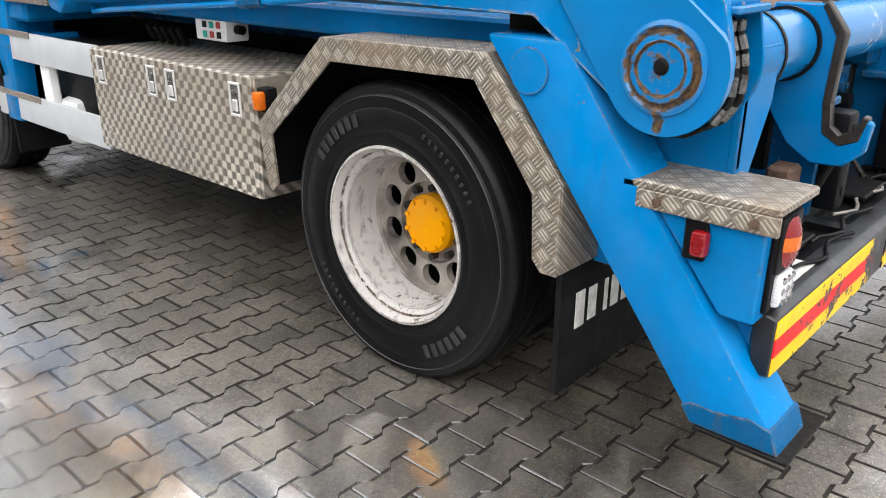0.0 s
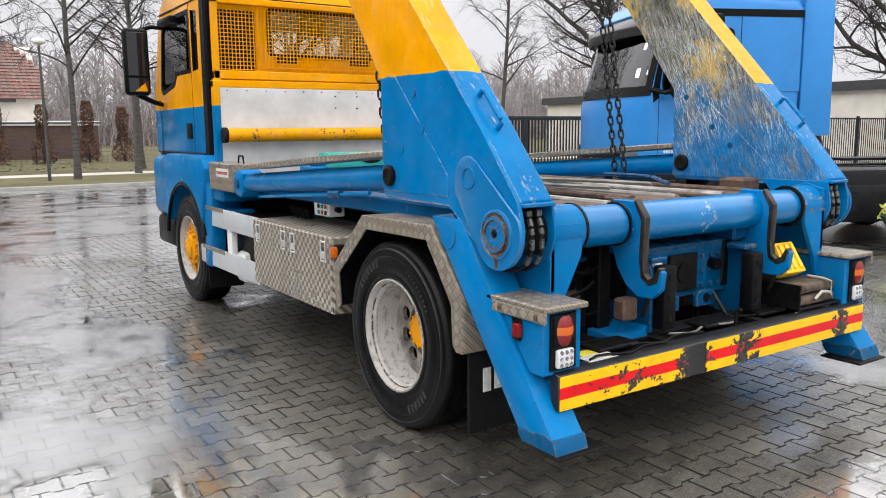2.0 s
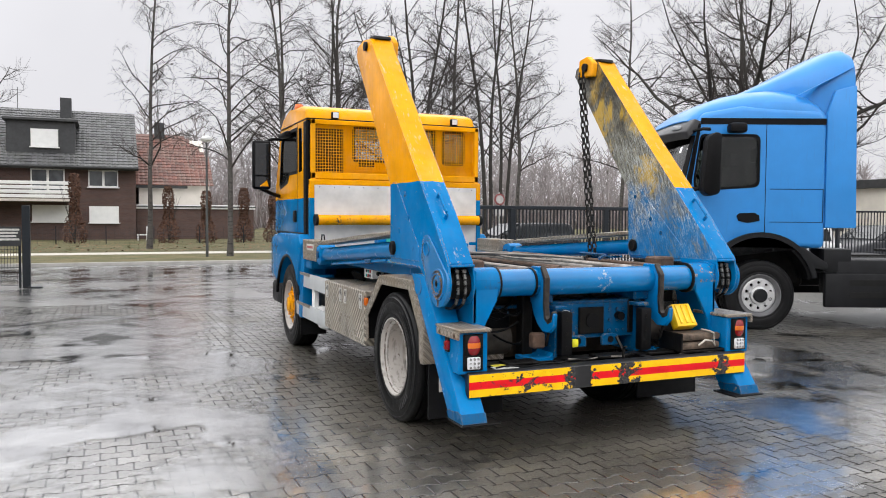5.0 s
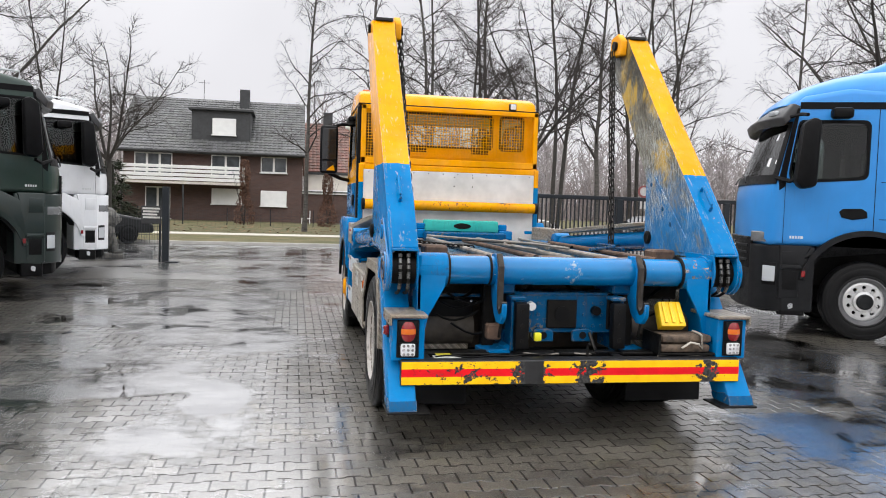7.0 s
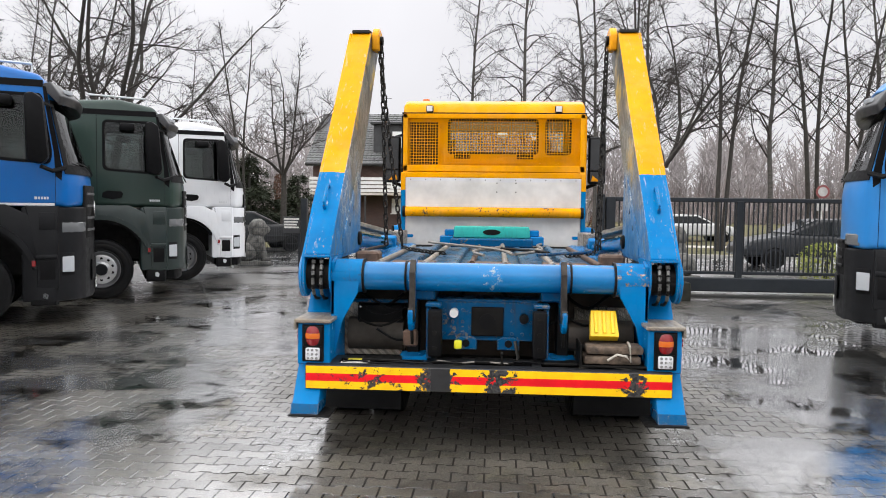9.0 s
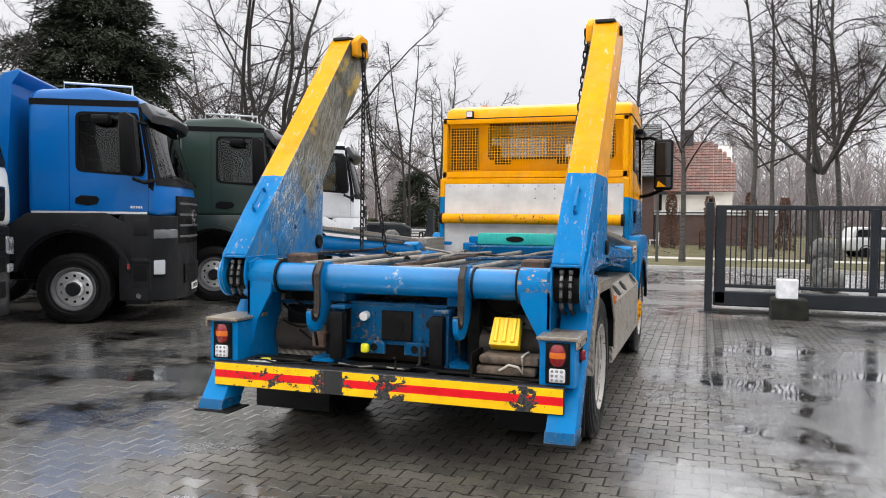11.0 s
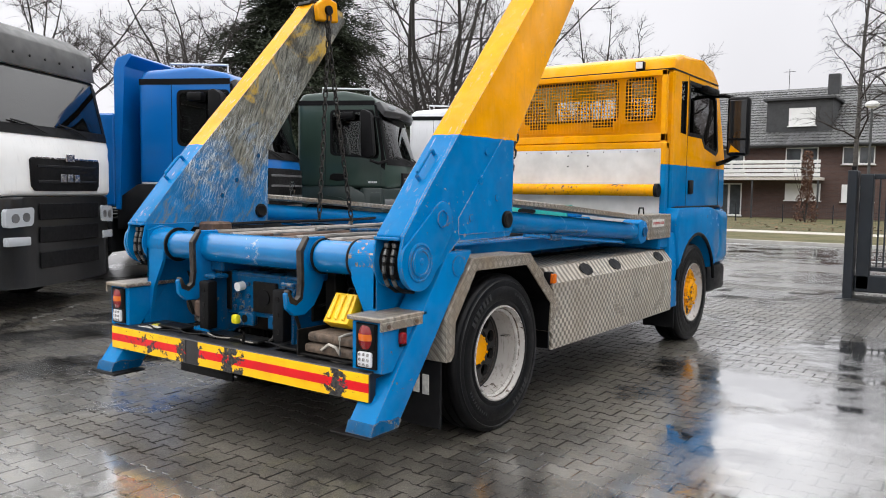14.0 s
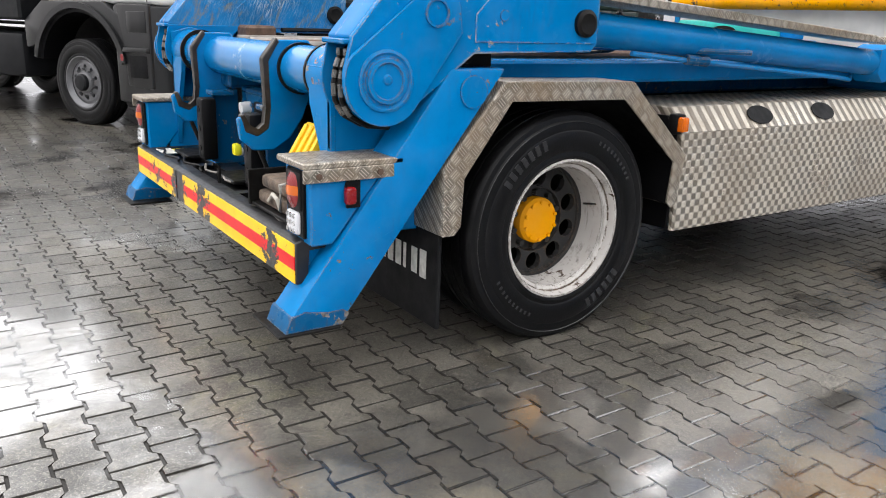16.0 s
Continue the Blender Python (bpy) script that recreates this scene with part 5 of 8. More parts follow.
    # yellow wedge laid on the glass as the cab's reflection
    part("reflected_corner", side(s, prism(BM(), [(1.34, 2.02), (1.46, 2.02), (1.36, 2.10)], "y", 5.889, 5.8925, 0)), M_yellow, mr)
    part("mirror_arm", side(s, pipe(BM(), [(1.1, 6.05, 2.66), (1.25, 6.0, 2.66), (1.42, 5.97, 2.60)], 0.022, 8)), M_black, mr)
    part("mirror_arm", side(s, pipe(BM(), [(1.1, 6.25, 1.9), (1.25, 6.05, 1.92), (1.42, 5.97, 1.99)], 0.026, 8)), M_black, mr)
    part("mirror_cap", side(s, box(BM(), (1.10, 5.55, 2.66), (1.19, 6.0, 2.73), 0.02, 2)), M_black, cab)
    # working lamps on the roof
    wk = part("work_lamp", side(s, box(BM(), (0.74, 4.60, 2.80), (0.83, 4.66, 2.885), 0.01)), M_black, cab, "small black working lamp")
    part("lamp_glass", side(s, box(BM(), (0.75, 4.592, 2.81), (0.82, 4.599, 2.875), 0.003)), M_lclear, wk)
bc = lathe(BM(), [(0.06, 0.0), (0.06, 0.09), (0.045, 0.125), (0.0005, 0.13)], 20)
for v in bc.verts:
    v.co = Vector((-0.94 + v.co.y, 5.85 + v.co.z, 3.0 + v.co.x))
part("beacon", bc, M_lamber, cab, "amber flashing beacon")

# rear wall: windows behind a guard of wire mesh, plate and crash bar
part("rear_window", prism(BM(), REAR_GL[0], "y", 4.672, 4.678, 0), M_pane, cab, "wide rear window")
part("rear_window", prism(BM(), REAR_GL[1], "y", 4.672, 4.678, 0), M_pane, cab, "small rear window")
part("vent_panel", box(BM(), (-1.03, 4.632, 2.16), (-0.68, 4.66, 2.68), 0.004), M_black, cab, "dark air intake panel")
for x0, x1 in ((-0.48, -0.28), (0.28, 0.49)):
    part("vent_slot", box(BM(), (x0, 4.636, 2.24), (x1, 4.66, 2.30), 0.003), M_black, cab)
for i, (x0, x1) in enumerate(((-0.56, 0.55), (0.63, 0.95))):
    wr_ = part("window_rubber", prism(BM(), rounded([(x0, 2.29), (x1, 2.29), (x1, 2.73), (x0, 2.73)], 0.06), "y", 4.648, 4.662, 0), M_black, cab)
    carve(wr_, (prism(BM(), REAR_GL[i], "y", 4.5, 4.9, 0), M_black))
guard = part("guard_frame", box(box(box(box(BM(), (-1.10, 4.545, 2.06), (-1.045, 4.60, 2.775), 0.006), (1.045, 4.545, 2.06), (1.10, 4.60, 2.775), 0.006), (-1.10, 4.545, 2.72), (1.10, 4.60, 2.775), 0.006), (-1.10, 4.545, 2.075), (1.10, 4.60, 2.15), 0.006), M_yellow, TRUCK, "yellow guard frame with wire mesh behind the cab")
part("guard_strip", box(BM(), (-1.12, 4.53, 2.0), (1.12, 4.60, 2.065), 0.006), M_yellow, guard)
wires = BM()
for x0, x1, z0, z1 in ((-1.045, -0.64, 2.13, 2.72), (-0.60, 0.59, 2.19, 2.72), (0.61, 0.98, 2.27, 2.72)):
    for i in range(round((x1 - x0) / 0.034) + 1):
        x = x0 + i * (x1 - x0) / round((x1 - x0) / 0.034)
        box(wires, (x - 0.003, 4.597, z0), (x + 0.003, 4.603, z1), 0)
    for i in range(round((z1 - z0) / 0.034) + 1):
        z = z0 + i * (z1 - z0) / round((z1 - z0) / 0.034)
        box(wires, (x0, 4.594, z - 0.003), (x1, 4.598, z + 0.003), 0)
part("wire_mesh", wires, M_yellow, guard)
wall_ = part("front_wall", box(BM(), (-1.065, 4.53, 1.17), (1.065, 4.56, 2.0), 0.004), M_panel, TRUCK, "dented bare aluminium front wall panel")
rv = BM()
for i in range(12):
    rod(rv, (-1.0 + i * 0.182, 4.53, 1.975), (-1.0 + i * 0.182, 4.526, 1.975), 0.006, 8)
for x in (0.05, 0.28):
    for z in (1.83, 1.94):
        rod(rv, (x, 4.53, z), (x, 4.525, z), 0.008, 8)
tagged(part("rivet", rv, M_iron, wall_), kind="stuff")
for s in (-1, 1):
    part("wall_post", side(s, box(BM(), (1.065, 4.52, 1.15), (1.12, 4.60, 2.06), 0.006)), M_cab, wall_)
bar = part("crash_bar", rod(BM(), (-1.06, 4.44, 1.585), (1.06, 4.44, 1.585), 0.06, 24), M_bar, TRUCK, "yellow crash bar with chipped paint")
for s in (-1, 1):
    part("bar_end", side(s, rod(BM(), (1.05, 4.44, 1.585), (1.085, 4.44, 1.585), 0.068, 20)), M_iron, bar)
    part("bar_bracket", side(s, box(BM(), (1.02, 4.44, 1.54), (1.06, 4.53, 1.63), 0.005)), M_yellow, bar)
tl = part("teal_beam", prism(BM(), [(-0.43, 1.30), (0.43, 1.30), (0.42, 1.43), (-0.42, 1.43)], "y", 3.75, 3.95, 0.02, 2), M_teal, TRUCK, "teal cross beam with an oval hole")
part("beam_hole", prism(BM(), [(0.10 * math.cos(k * 0.3142), 1.365 + 0.032 * math.sin(k * 0.3142)) for k in range(20)], "y", 3.744, 3.752, 0), M_iron, tl)
for s in (-1, 1):
    part("beam_end", side(s, box(box(BM(), (0.43, 3.72, 1.22), (0.58, 3.98, 1.32), 0.01), (0.42, 3.78, 1.32), (0.53, 3.9, 1.39), 0.01)), M_blue, tl)
part("beam_base", box(BM(), (-0.45, 3.5, 1.21), (0.45, 3.98, 1.30), 0.012), M_blue_worn, tl)
for s in (-1, 1):
    part("exhaust_and_frame", side(s, box(BM(), (0.5, 4.42, 1.0), (0.95, 4.6, 1.18), 0.02)), M_iron, TRUCK)


# ---- lifting chains, link by link ----
def link_mesh():
    bm = BM()
    n = 12
    pts = []
    for k in range(n):
        a = k * math.tau / n
        pts.append((0.0, 0.017 * math.cos(a), 0.018 * math.sin(a) + (0.016 if math.sin(a) > 0 else -0.016)))
    pipe(bm, pts, 0.0074, 6, True)
    me = bpy.data.meshes.new("chain_link")
    bm.to_mesh(me)
    bm.free()
    me.materials.append(M_chain)
    me.shade_smooth()
    return me


LINK = link_mesh()


def chain(pts, label):
    ch = thing("lifting_chain", label, "chain", "lifting chains of the skip loader")
    fine = []
    for a, c in zip(pts, pts[1:]):
        a, c = Vector(a), Vector(c)
        k = max(2, int((c - a).length / 0.004))
        fine += [a + (c - a) * i / k for i in range(k)]
    fine.append(Vector(pts[-1]))
    run, last, i = 0.0, fine[0], 0
    for p0, p1 in zip(fine, fine[1:]):
        run += (p1 - p0).length
        if run >= 0.053:
            run = 0.0
            d = (p1 - last).normalized()
            ob = new("chain_link", LINK)
            ob.matrix_world = Matrix.Translation((p1 + last) / 2) @ d.to_track_quat("Z", "Y").to_matrix().to_4x4() @ pose(0, 0, 0, 0, 0, 45 + 90 * (i % 2))
            ob.parent = ch
            last = p1
            i += 1
    return ch


def hang(a, b_, sag, n=14):
    a, b_ = Vector(a), Vector(b_)
    return [a + (b_ - a) * t + Vector((0, 0, -sag * 4 * t * (1 - t))) for t in [i / n for i in range(n + 1)]]


chain(hang((-1.01, 1.95, 3.06), (-0.80, 2.05, 1.30), 0.05) + hang((-0.80, 2.05, 1.27), (-0.35, 1.5, 1.255), 0.01), "dark steel chain hanging from the loading arm onto the deck")
chain(hang((-0.99, 1.97, 3.06), (-0.90, 1.75, 1.27), 0.02), "dark steel chain hanging straight from the loading arm")
chain(hang((1.0, 2.06, 3.06), (0.93, 1.74, 1.30), 0.03) + hang((0.93, 1.74, 1.27), (0.6, 1.4, 1.255), 0.01), "dark steel chain hanging from the loading arm onto the deck")
chain(hang((0.99, 1.99, 3.06), (0.89, 1.6, 1.27), 0.02), "dark steel chain hanging straight from the loading arm")


# ---- ground: wet paving, much of it under a smooth film of rain ----
def level(x, y):
    """Height of the paving, in metres: uneven by some millimetres, hollow in the dips."""
    h = 5.2 + 4.0 * noise.noise((x * 0.42, y * 0.42, 3.1)) + 3.0 * noise.noise((x * 1.5, y * 1.5, 7.7)) + 2.0 * noise.noise((x * 4.3, y * 4.3, 1.7))
    return h * 0.001


# where the rain stands as a mirror, and where it only glosses the stones or has left them barely damp; beside and
# behind the truck the gloss is cut in place of its dark reflection
WET = [(-3.6, 7.2, 1.7, 2.6, 0.16), (-2.3, 10.5, 1.2, 1.5, 0.17), (-5.6, 9.5, 1.6, 2.6, 0.12), (-4.2, 3.0, 1.3, 4.2, 0.13), (-3.1, 1.9, 0.35, 0.7, 0.1), (-2.45, 1.4, 0.3, 0.5, 0.15), (-3.3, 4.9, 0.4, 1.3, 0.16), (-2.3, 4.1, 0.3, 0.7, 0.14), (-1.4, 8.5, 0.4, 0.9, 0.16),
       (3.3, 3.6, 1.5, 3.6, 0.26), (1.2, 9.6, 1.6, 1.4, 0.15), (4.9, 7.4, 1.5, 2.0, 0.12), (1.9, 0.35, 0.9, 0.45, 0.12), (-3.4, 13.5, 3.4, 2.0, 0.15), (2.5, 13.0, 3.5, 2.2, 0.17), (0.0, 19.4, 70.0, 3.6, 0.2), (-1.7, -0.7, 0.7, 0.6, 0.09),
       (-2.6, 4.2, 0.9, 5.0, 0.12), (2.7, 0.6, 0.9, 1.6, 0.1), (0.0, 2.1, 1.5, 3.2, -0.2), (-1.75, 1.2, 0.55, 1.2, -0.08)]
SHEEN = [(-4.0, 4.0, 2.9, 9.0, 0.36), (3.9, 4.5, 2.9, 8.0, 0.44), (0.0, 12.5, 10.0, 5.0, 0.42), (-2.7, -1.7, 1.9, 1.7, 0.27), (2.9, -1.5, 1.6, 1.7, 0.27), (0.2, -0.95, 1.7, 0.62, 0.12), (-2.6, -0.2, 1.8, 1.0, 0.14),
         (0.0, 2.1, 1.5, 3.2, -0.25), (2.2, 0.7, 0.75, 1.2, 0.1), (-1.9, 0.3, 0.9, 1.1, 0.22), (1.7, 2.8, 0.8, 2.0, -0.2), (-1.6, 2.8, 0.6, 2.0, -0.15), (-6.4, 1.2, 1.5, 2.4, -0.1), (-0.6, -1.0, 1.7, 0.6, 0.26), (0.3, -1.7, 1.2, 0.8, -0.16)]


def film_field(k, pos):
    """The glossy film on the stones, gone where the water stands deeper over them."""
    pool = k.span(rain_field(k, pos, WET, 0.53, 0.63), 0, 1, 1.0, 0.65)
    glance = k.n("ShaderNodeFresnel")
    glance.inputs[0].default_value = 1.5
    return k.math("MULTIPLY", k.math("MULTIPLY", rain_field(k, pos, SHEEN, 0.5, 0.64), pool), k.span(glance.outputs[0], 0.04, 0.056, 0.38, 1.0))


def rain_field(k, pos, zones, lo, hi):
    """How far the rain covers the stones, from 0 to 1: stronger and weaker zones with a ragged edge."""
    px, py, pz = k.axes(pos)
    bias = None
    for cx, cy, sx, sy, wgt in zones:
        ex, ey = k.math("DIVIDE", k.math("SUBTRACT", px, cx), sx), k.math("DIVIDE", k.math("SUBTRACT", py, cy), sy)
        d = k.math("SUBTRACT", 1.0, k.math("ADD", k.math("MULTIPLY", ex, ex), k.math("MULTIPLY", ey, ey)), True)
        d = k.math("MULTIPLY", d, wgt)
        bias = d if bias is None else k.math("ADD", bias, d)
    big = k.math("ADD", k.math("MULTIPLY", k.noise(0.85, 3, 0.5, vec=pos, dist=0.5), 0.72), k.math("MULTIPLY", k.noise(7.0, 6, 0.7, vec=pos, dist=0.4), 0.28))
    return k.span(k.math("ADD", big, bias), lo, hi)


STAINS = [(2.62, 1.25, 0.4, 0.3, 0.5), (2.25, 0.1, 0.45, 0.28, 0.42), (1.85, -0.15, 0.3, 0.2, 0.4), (-2.35, 1.15, 0.5, 0.4, 0.45), (-1.9, 0.5, 0.5, 0.5, 0.3), (-3.0, 2.4, 0.5, 0.6, 0.3), (2.9, 2.3, 0.5, 0.6, 0.35)]


def paving_mat(name, island):
    """Concrete under a film of rain: grit, pale aggregate, tan stains, and a glossy film that lies smoother in some places."""
    k = Mat(name)
    pos = k.n("ShaderNodeNewGeometry").outputs["Position"]
    px, py, pz = k.axes(pos)
    r = k.rnd(island)
    mid = k.noise(3.2, 6, 0.65, vec=pos)
    grit = k.noise(170, 3, 0.7, vec=pos)
    tone = k.math("ADD", k.span(r, 0, 1, -0.32, 0.32), k.span(mid, 0.3, 0.7, -0.25, 0.25))
    col = k.mix(k.math("ADD", 0.5, tone, True), (0.028, 0.0255, 0.022), (0.145, 0.13, 0.107))
    col = k.mix(k.span(k.noise(0.9, 6, 0.65, vec=pos, dist=0.6), 0.57, 0.68, 0, 0.5), col, (0.19, 0.15, 0.10))
    col = k.mix(k.span(k.noise(1.7, 7, 0.7, vec=pos, dist=1.0), 0.49, 0.59, 0, 0.75), col, (0.018, 0.016, 0.013))
    col = k.mix(k.span(k.noise(2.6, 6, 0.7, vec=pos, dist=0.8), 0.56, 0.68, 0, 0.5), col, (0.15, 0.135, 0.075))
    tan = None
    for cx, cy, sx, sy, wgt in STAINS:
        ex, ey = k.math("DIVIDE", k.math("SUBTRACT", px, cx), sx), k.math("DIVIDE", k.math("SUBTRACT", py, cy), sy)
        d = k.math("MULTIPLY", k.math("SUBTRACT", 1.0, k.math("ADD", k.math("MULTIPLY", ex, ex), k.math("MULTIPLY", ey, ey)), True), wgt)
        tan = d if tan is None else k.math("ADD", tan, d)
    tan = k.span(k.math("ADD", k.math("MULTIPLY", k.noise(5, 7, 0.7, vec=pos), 0.8), tan), 0.62, 0.78, 0, 0.75)
    col = k.mix(tan, col, (0.27, 0.235, 0.165))
    mott = k.noise(62, 5, 0.75, vec=pos)
    col = k.mix(k.span(mott, 0.52, 0.64, 0, 0.55), col, (0.022, 0.02, 0.017))
    col = k.mix(k.span(mott, 0.46, 0.36, 0, 0.5), col, (0.22, 0.2, 0.165))
    col = k.mix(k.span(grit, 0.58, 0.66, 0, 0.75), col, (0.38, 0.36, 0.31))
    bumps = k.math("ADD", grit, k.math("MULTIPLY", k.noise(48, 4, vec=pos), 0.9))
    k.bump(bumps, 0.6, 0.004)
    film = film_field(k, pos)
    damp = k.span(k.math("ADD", mid, k.span(r, 0, 1, -0.07, 0.07)), 0.36, 0.64, 0.25, 0.9)
    return k.set(color=col, rough=k.span(film, 0, 1, 0.4, 0.3), spec=0.5, ior=k.span(film, 0, 1, 1.45, 2.1), coat=k.math("MAXIMUM", film, damp), coatr=k.span(film, 0, 1, 0.2, 0.11), coati=k.span(film, 0, 1, 1.75, 3.6))


M_paver, M_paver1 = paving_mat("wet_concrete_paver", True), paving_mat("wet_concrete_paver_single", False)
M_bed = plain("dark_wet_joint_sand", (0.018, 0.016, 0.014), 0.22, 0, 0.4, 30, 0.3, coat=0.7, spec=0.8)


def joint_mat(name, c):
    """Sand and stone edges in the joints: dark, and under water where the rain lies."""
    k = Mat(name)
    pos = k.n("ShaderNodeNewGeometry").outputs["Position"]
    film = film_field(k, pos)
    flat = k.n("ShaderNodeMix", data_type="VECTOR")
    k.put(flat.inputs[0], film)
    k.put(flat.inputs[4], k.n("ShaderNodeNewGeometry").outputs["Normal"])
    flat.inputs[5].default_value = (0.0, 0.0, 1.0)
    k.put(k.b.inputs["Coat Normal"], flat.outputs[1])
    return k.set(color=k.mix(k.span(k.noise(30, 5, vec=pos), 0.3, 0.7), shade(c, 0.6), shade(c, 1.4)), rough=0.7, spec=0.15, coat=k.span(film, 0, 1, 0.1, 0.85), coatr=0.15, coati=k.span(film, 0, 1, 1.5, 3.3))


M_joint, M_sand = joint_mat("wet_stone_edge", (0.03, 0.027, 0.023)), joint_mat("wet_joint_sand", (0.018, 0.016, 0.014))


def ground_far():
    """Everything past the laid-out stones: the same paving seen flat."""
    k = Mat("wet_yard_surface")
    pos = k.n("ShaderNodeNewGeometry").outputs["Position"]
    br = k.n("ShaderNodeTexBrick")
    k.put(br.inputs["Vector"], pos)
    for key, v in (("Scale", 1.0), ("Mortar Size", 0.005), ("Brick Width", 0.2), ("Row Height", 0.1425), ("Bias", 0.0)):
        br.inputs[key].default_value = v
    br.inputs["Color1"].default_value, br.inputs["Color2"].default_value, br.inputs["Mortar"].default_value = (0.05, 0.046, 0.04, 1), (0.09, 0.08, 0.07, 1), (0.015, 0.015, 0.015, 1)
    col = k.mix(k.span(k.noise(1.3, 5, vec=pos), 0.45, 0.75, 0, 0.4), br.outputs["Color"], (0.10, 0.088, 0.07))
    k.bump(br.outputs["Fac"], 0.3, -0.004)
    film = film_field(k, pos)
    return k.set(color=col, rough=0.35, spec=0.5, ior=k.span(film, 0, 1, 1.45, 2.8), coat=k.span(film, 0, 1, 0.5, 1.0), coatr=0.2, coati=k.span(film, 0, 1, 1.6, 3.6))


gm = BM()
box(gm, (-400, -300, -1.0), (400, 15.9, -0.06), 0)
solid("ground", gm, M_bed, "dark wet bedding under the paving of the yard", "ground", kind="structure")

PX0, PX1, PY0, PY1 = -8.4, 7.4, -4.2, 10.9
fy = BM()
for x0, x1, y0, y1 in ((-60, PX0, -60, 15.9), (PX1, 60, -60, 15.9), (PX0, PX1, -60, PY0), (PX0, PX1, PY1, 15.9)):
    fv = [fy.verts.new(p) for p in ((x0, y0, 0.0), (x1, y0, 0.0), (x1, y1, 0.0), (x0, y1, 0.0))]
    fy.faces.new(fv)
solid("yard_surface", fy, ground_far(), "wet concrete block paving of the wider yard", "paving", kind="structure", smooth=False)

# interlocking stones, wide at both ends and narrow at the waist, laid in rows half a stone apart
SL, ROW, HE, HW = 0.2, 0.1425, 0.0775, 0.0555
OUT = [(-0.0955, -HE), (-0.058, -HE), (-0.036, -HW), (0.036, -HW), (0.058, -HE), (0.0955, -HE), (0.0955, HE), (0.058, HE), (0.036, HW), (-0.036, HW), (-0.058, HE), (-0.0955, HE)]
TOP = [(x * 0.98, y * 0.975) for x, y in OUT]


def stone_mesh():
    vs = [(x, y, 0.0) for x, y in TOP] + [(x, y, -0.004) for x, y in OUT] + [(x, y, -0.05) for x, y in OUT]
    fs = [tuple(range(12))]
    for i in range(12):
        j = (i + 1) % 12
        fs += [(i, 12 + i, 12 + j, j), (12 + i, 24 + i, 24 + j, 12 + j)]
    return vs, fs


ST_V, ST_F = stone_mesh()
st_me = bpy.data.meshes.new("paving_stone")
st_me.from_pydata(ST_V, [], ST_F)
st_me.materials.append(M_paver1)
st_me.materials.append(M_joint)
for p_ in st_me.polygons:
    p_.material_index = 0 if p_.index == 0 else 1
paving = thing("paving", "grey wet interlocking concrete paving stones with dark open joints", "paving", kind="structure")
rng = random.Random(11)
all_v, all_f = [], []
singles = 0
row = 0
y = PY0
while y < PY1:
    x = PX0 + (SL / 2 if row % 2 else 0)
    while x < PX1:
        z = level(x, y) + rng.uniform(-0.0016, 0.0016)
        ax = (level(x, y + 0.07) - level(x, y - 0.07)) / 0.14 + rng.gauss(0, 0.0035)
        ay = -(level(x + 0.1, y) - level(x - 0.1, y)) / 0.2 + rng.gauss(0, 0.0035)
        tz = rng.gauss(0, 0.006)
        near = (-2.75 < x < -1.35 and 0.15 < y < 1.75) or (1.45 < x < 2.85 and -0.2 < y < 1.2)
        if near and singles < 300:
            ob = new("paving_stone", st_me)
            ob.matrix_world = Matrix.Translation((x, y, z)) @ Euler((ax, ay, tz)).to_matrix().to_4x4()
            ob.parent = paving
            singles += 1
        else:
            n0 = len(all_v)
            for vx, vy, vz in ST_V:
                all_v.append((x + vx - vy * tz, y + vy + vx * tz, z + vz + vy * ax - vx * ay))
            all_f += [tuple(n0 + i for i in f) for f in ST_F]
        x += SL
    y += ROW
    row += 1
me = bpy.data.meshes.new("paving_stones")
me.from_pydata(all_v, [], all_f)
me.materials.append(M_paver)
me.materials.append(M_joint)
me.polygons.foreach_set("material_index", [0 if i % 25 == 0 else 1 for i in range(len(all_f))])
ob = new("paving_stones", me)
ob.parent = paving
tagged(ob, kind="stuff")

# sand in the joints, a little below the stones
sv, sf, SN = [], [], 0.15
nx_, ny_ = int((PX1 - PX0) / SN) + 2, int((PY1 - PY0) / SN) + 2
for i in range(nx_):
    for j in range(ny_):
        sx_, sy_ = PX0 - 0.1 + i * SN, PY0 - 0.1 + j * SN
        sv.append((sx_, sy_, level(sx_, sy_) - 0.0042))
        if i and j:
            n0 = i * ny_ + j
            sf.append((n0 - ny_ - 1, n0 - 1, n0, n0 - ny_))
me = bpy.data.meshes.new("joint_sand")
me.from_pydata(sv, [], sf)
me.materials.append(M_sand)
ob = new("joint_sand", me)
ob.parent = paving
tagged(ob, kind="stuff")


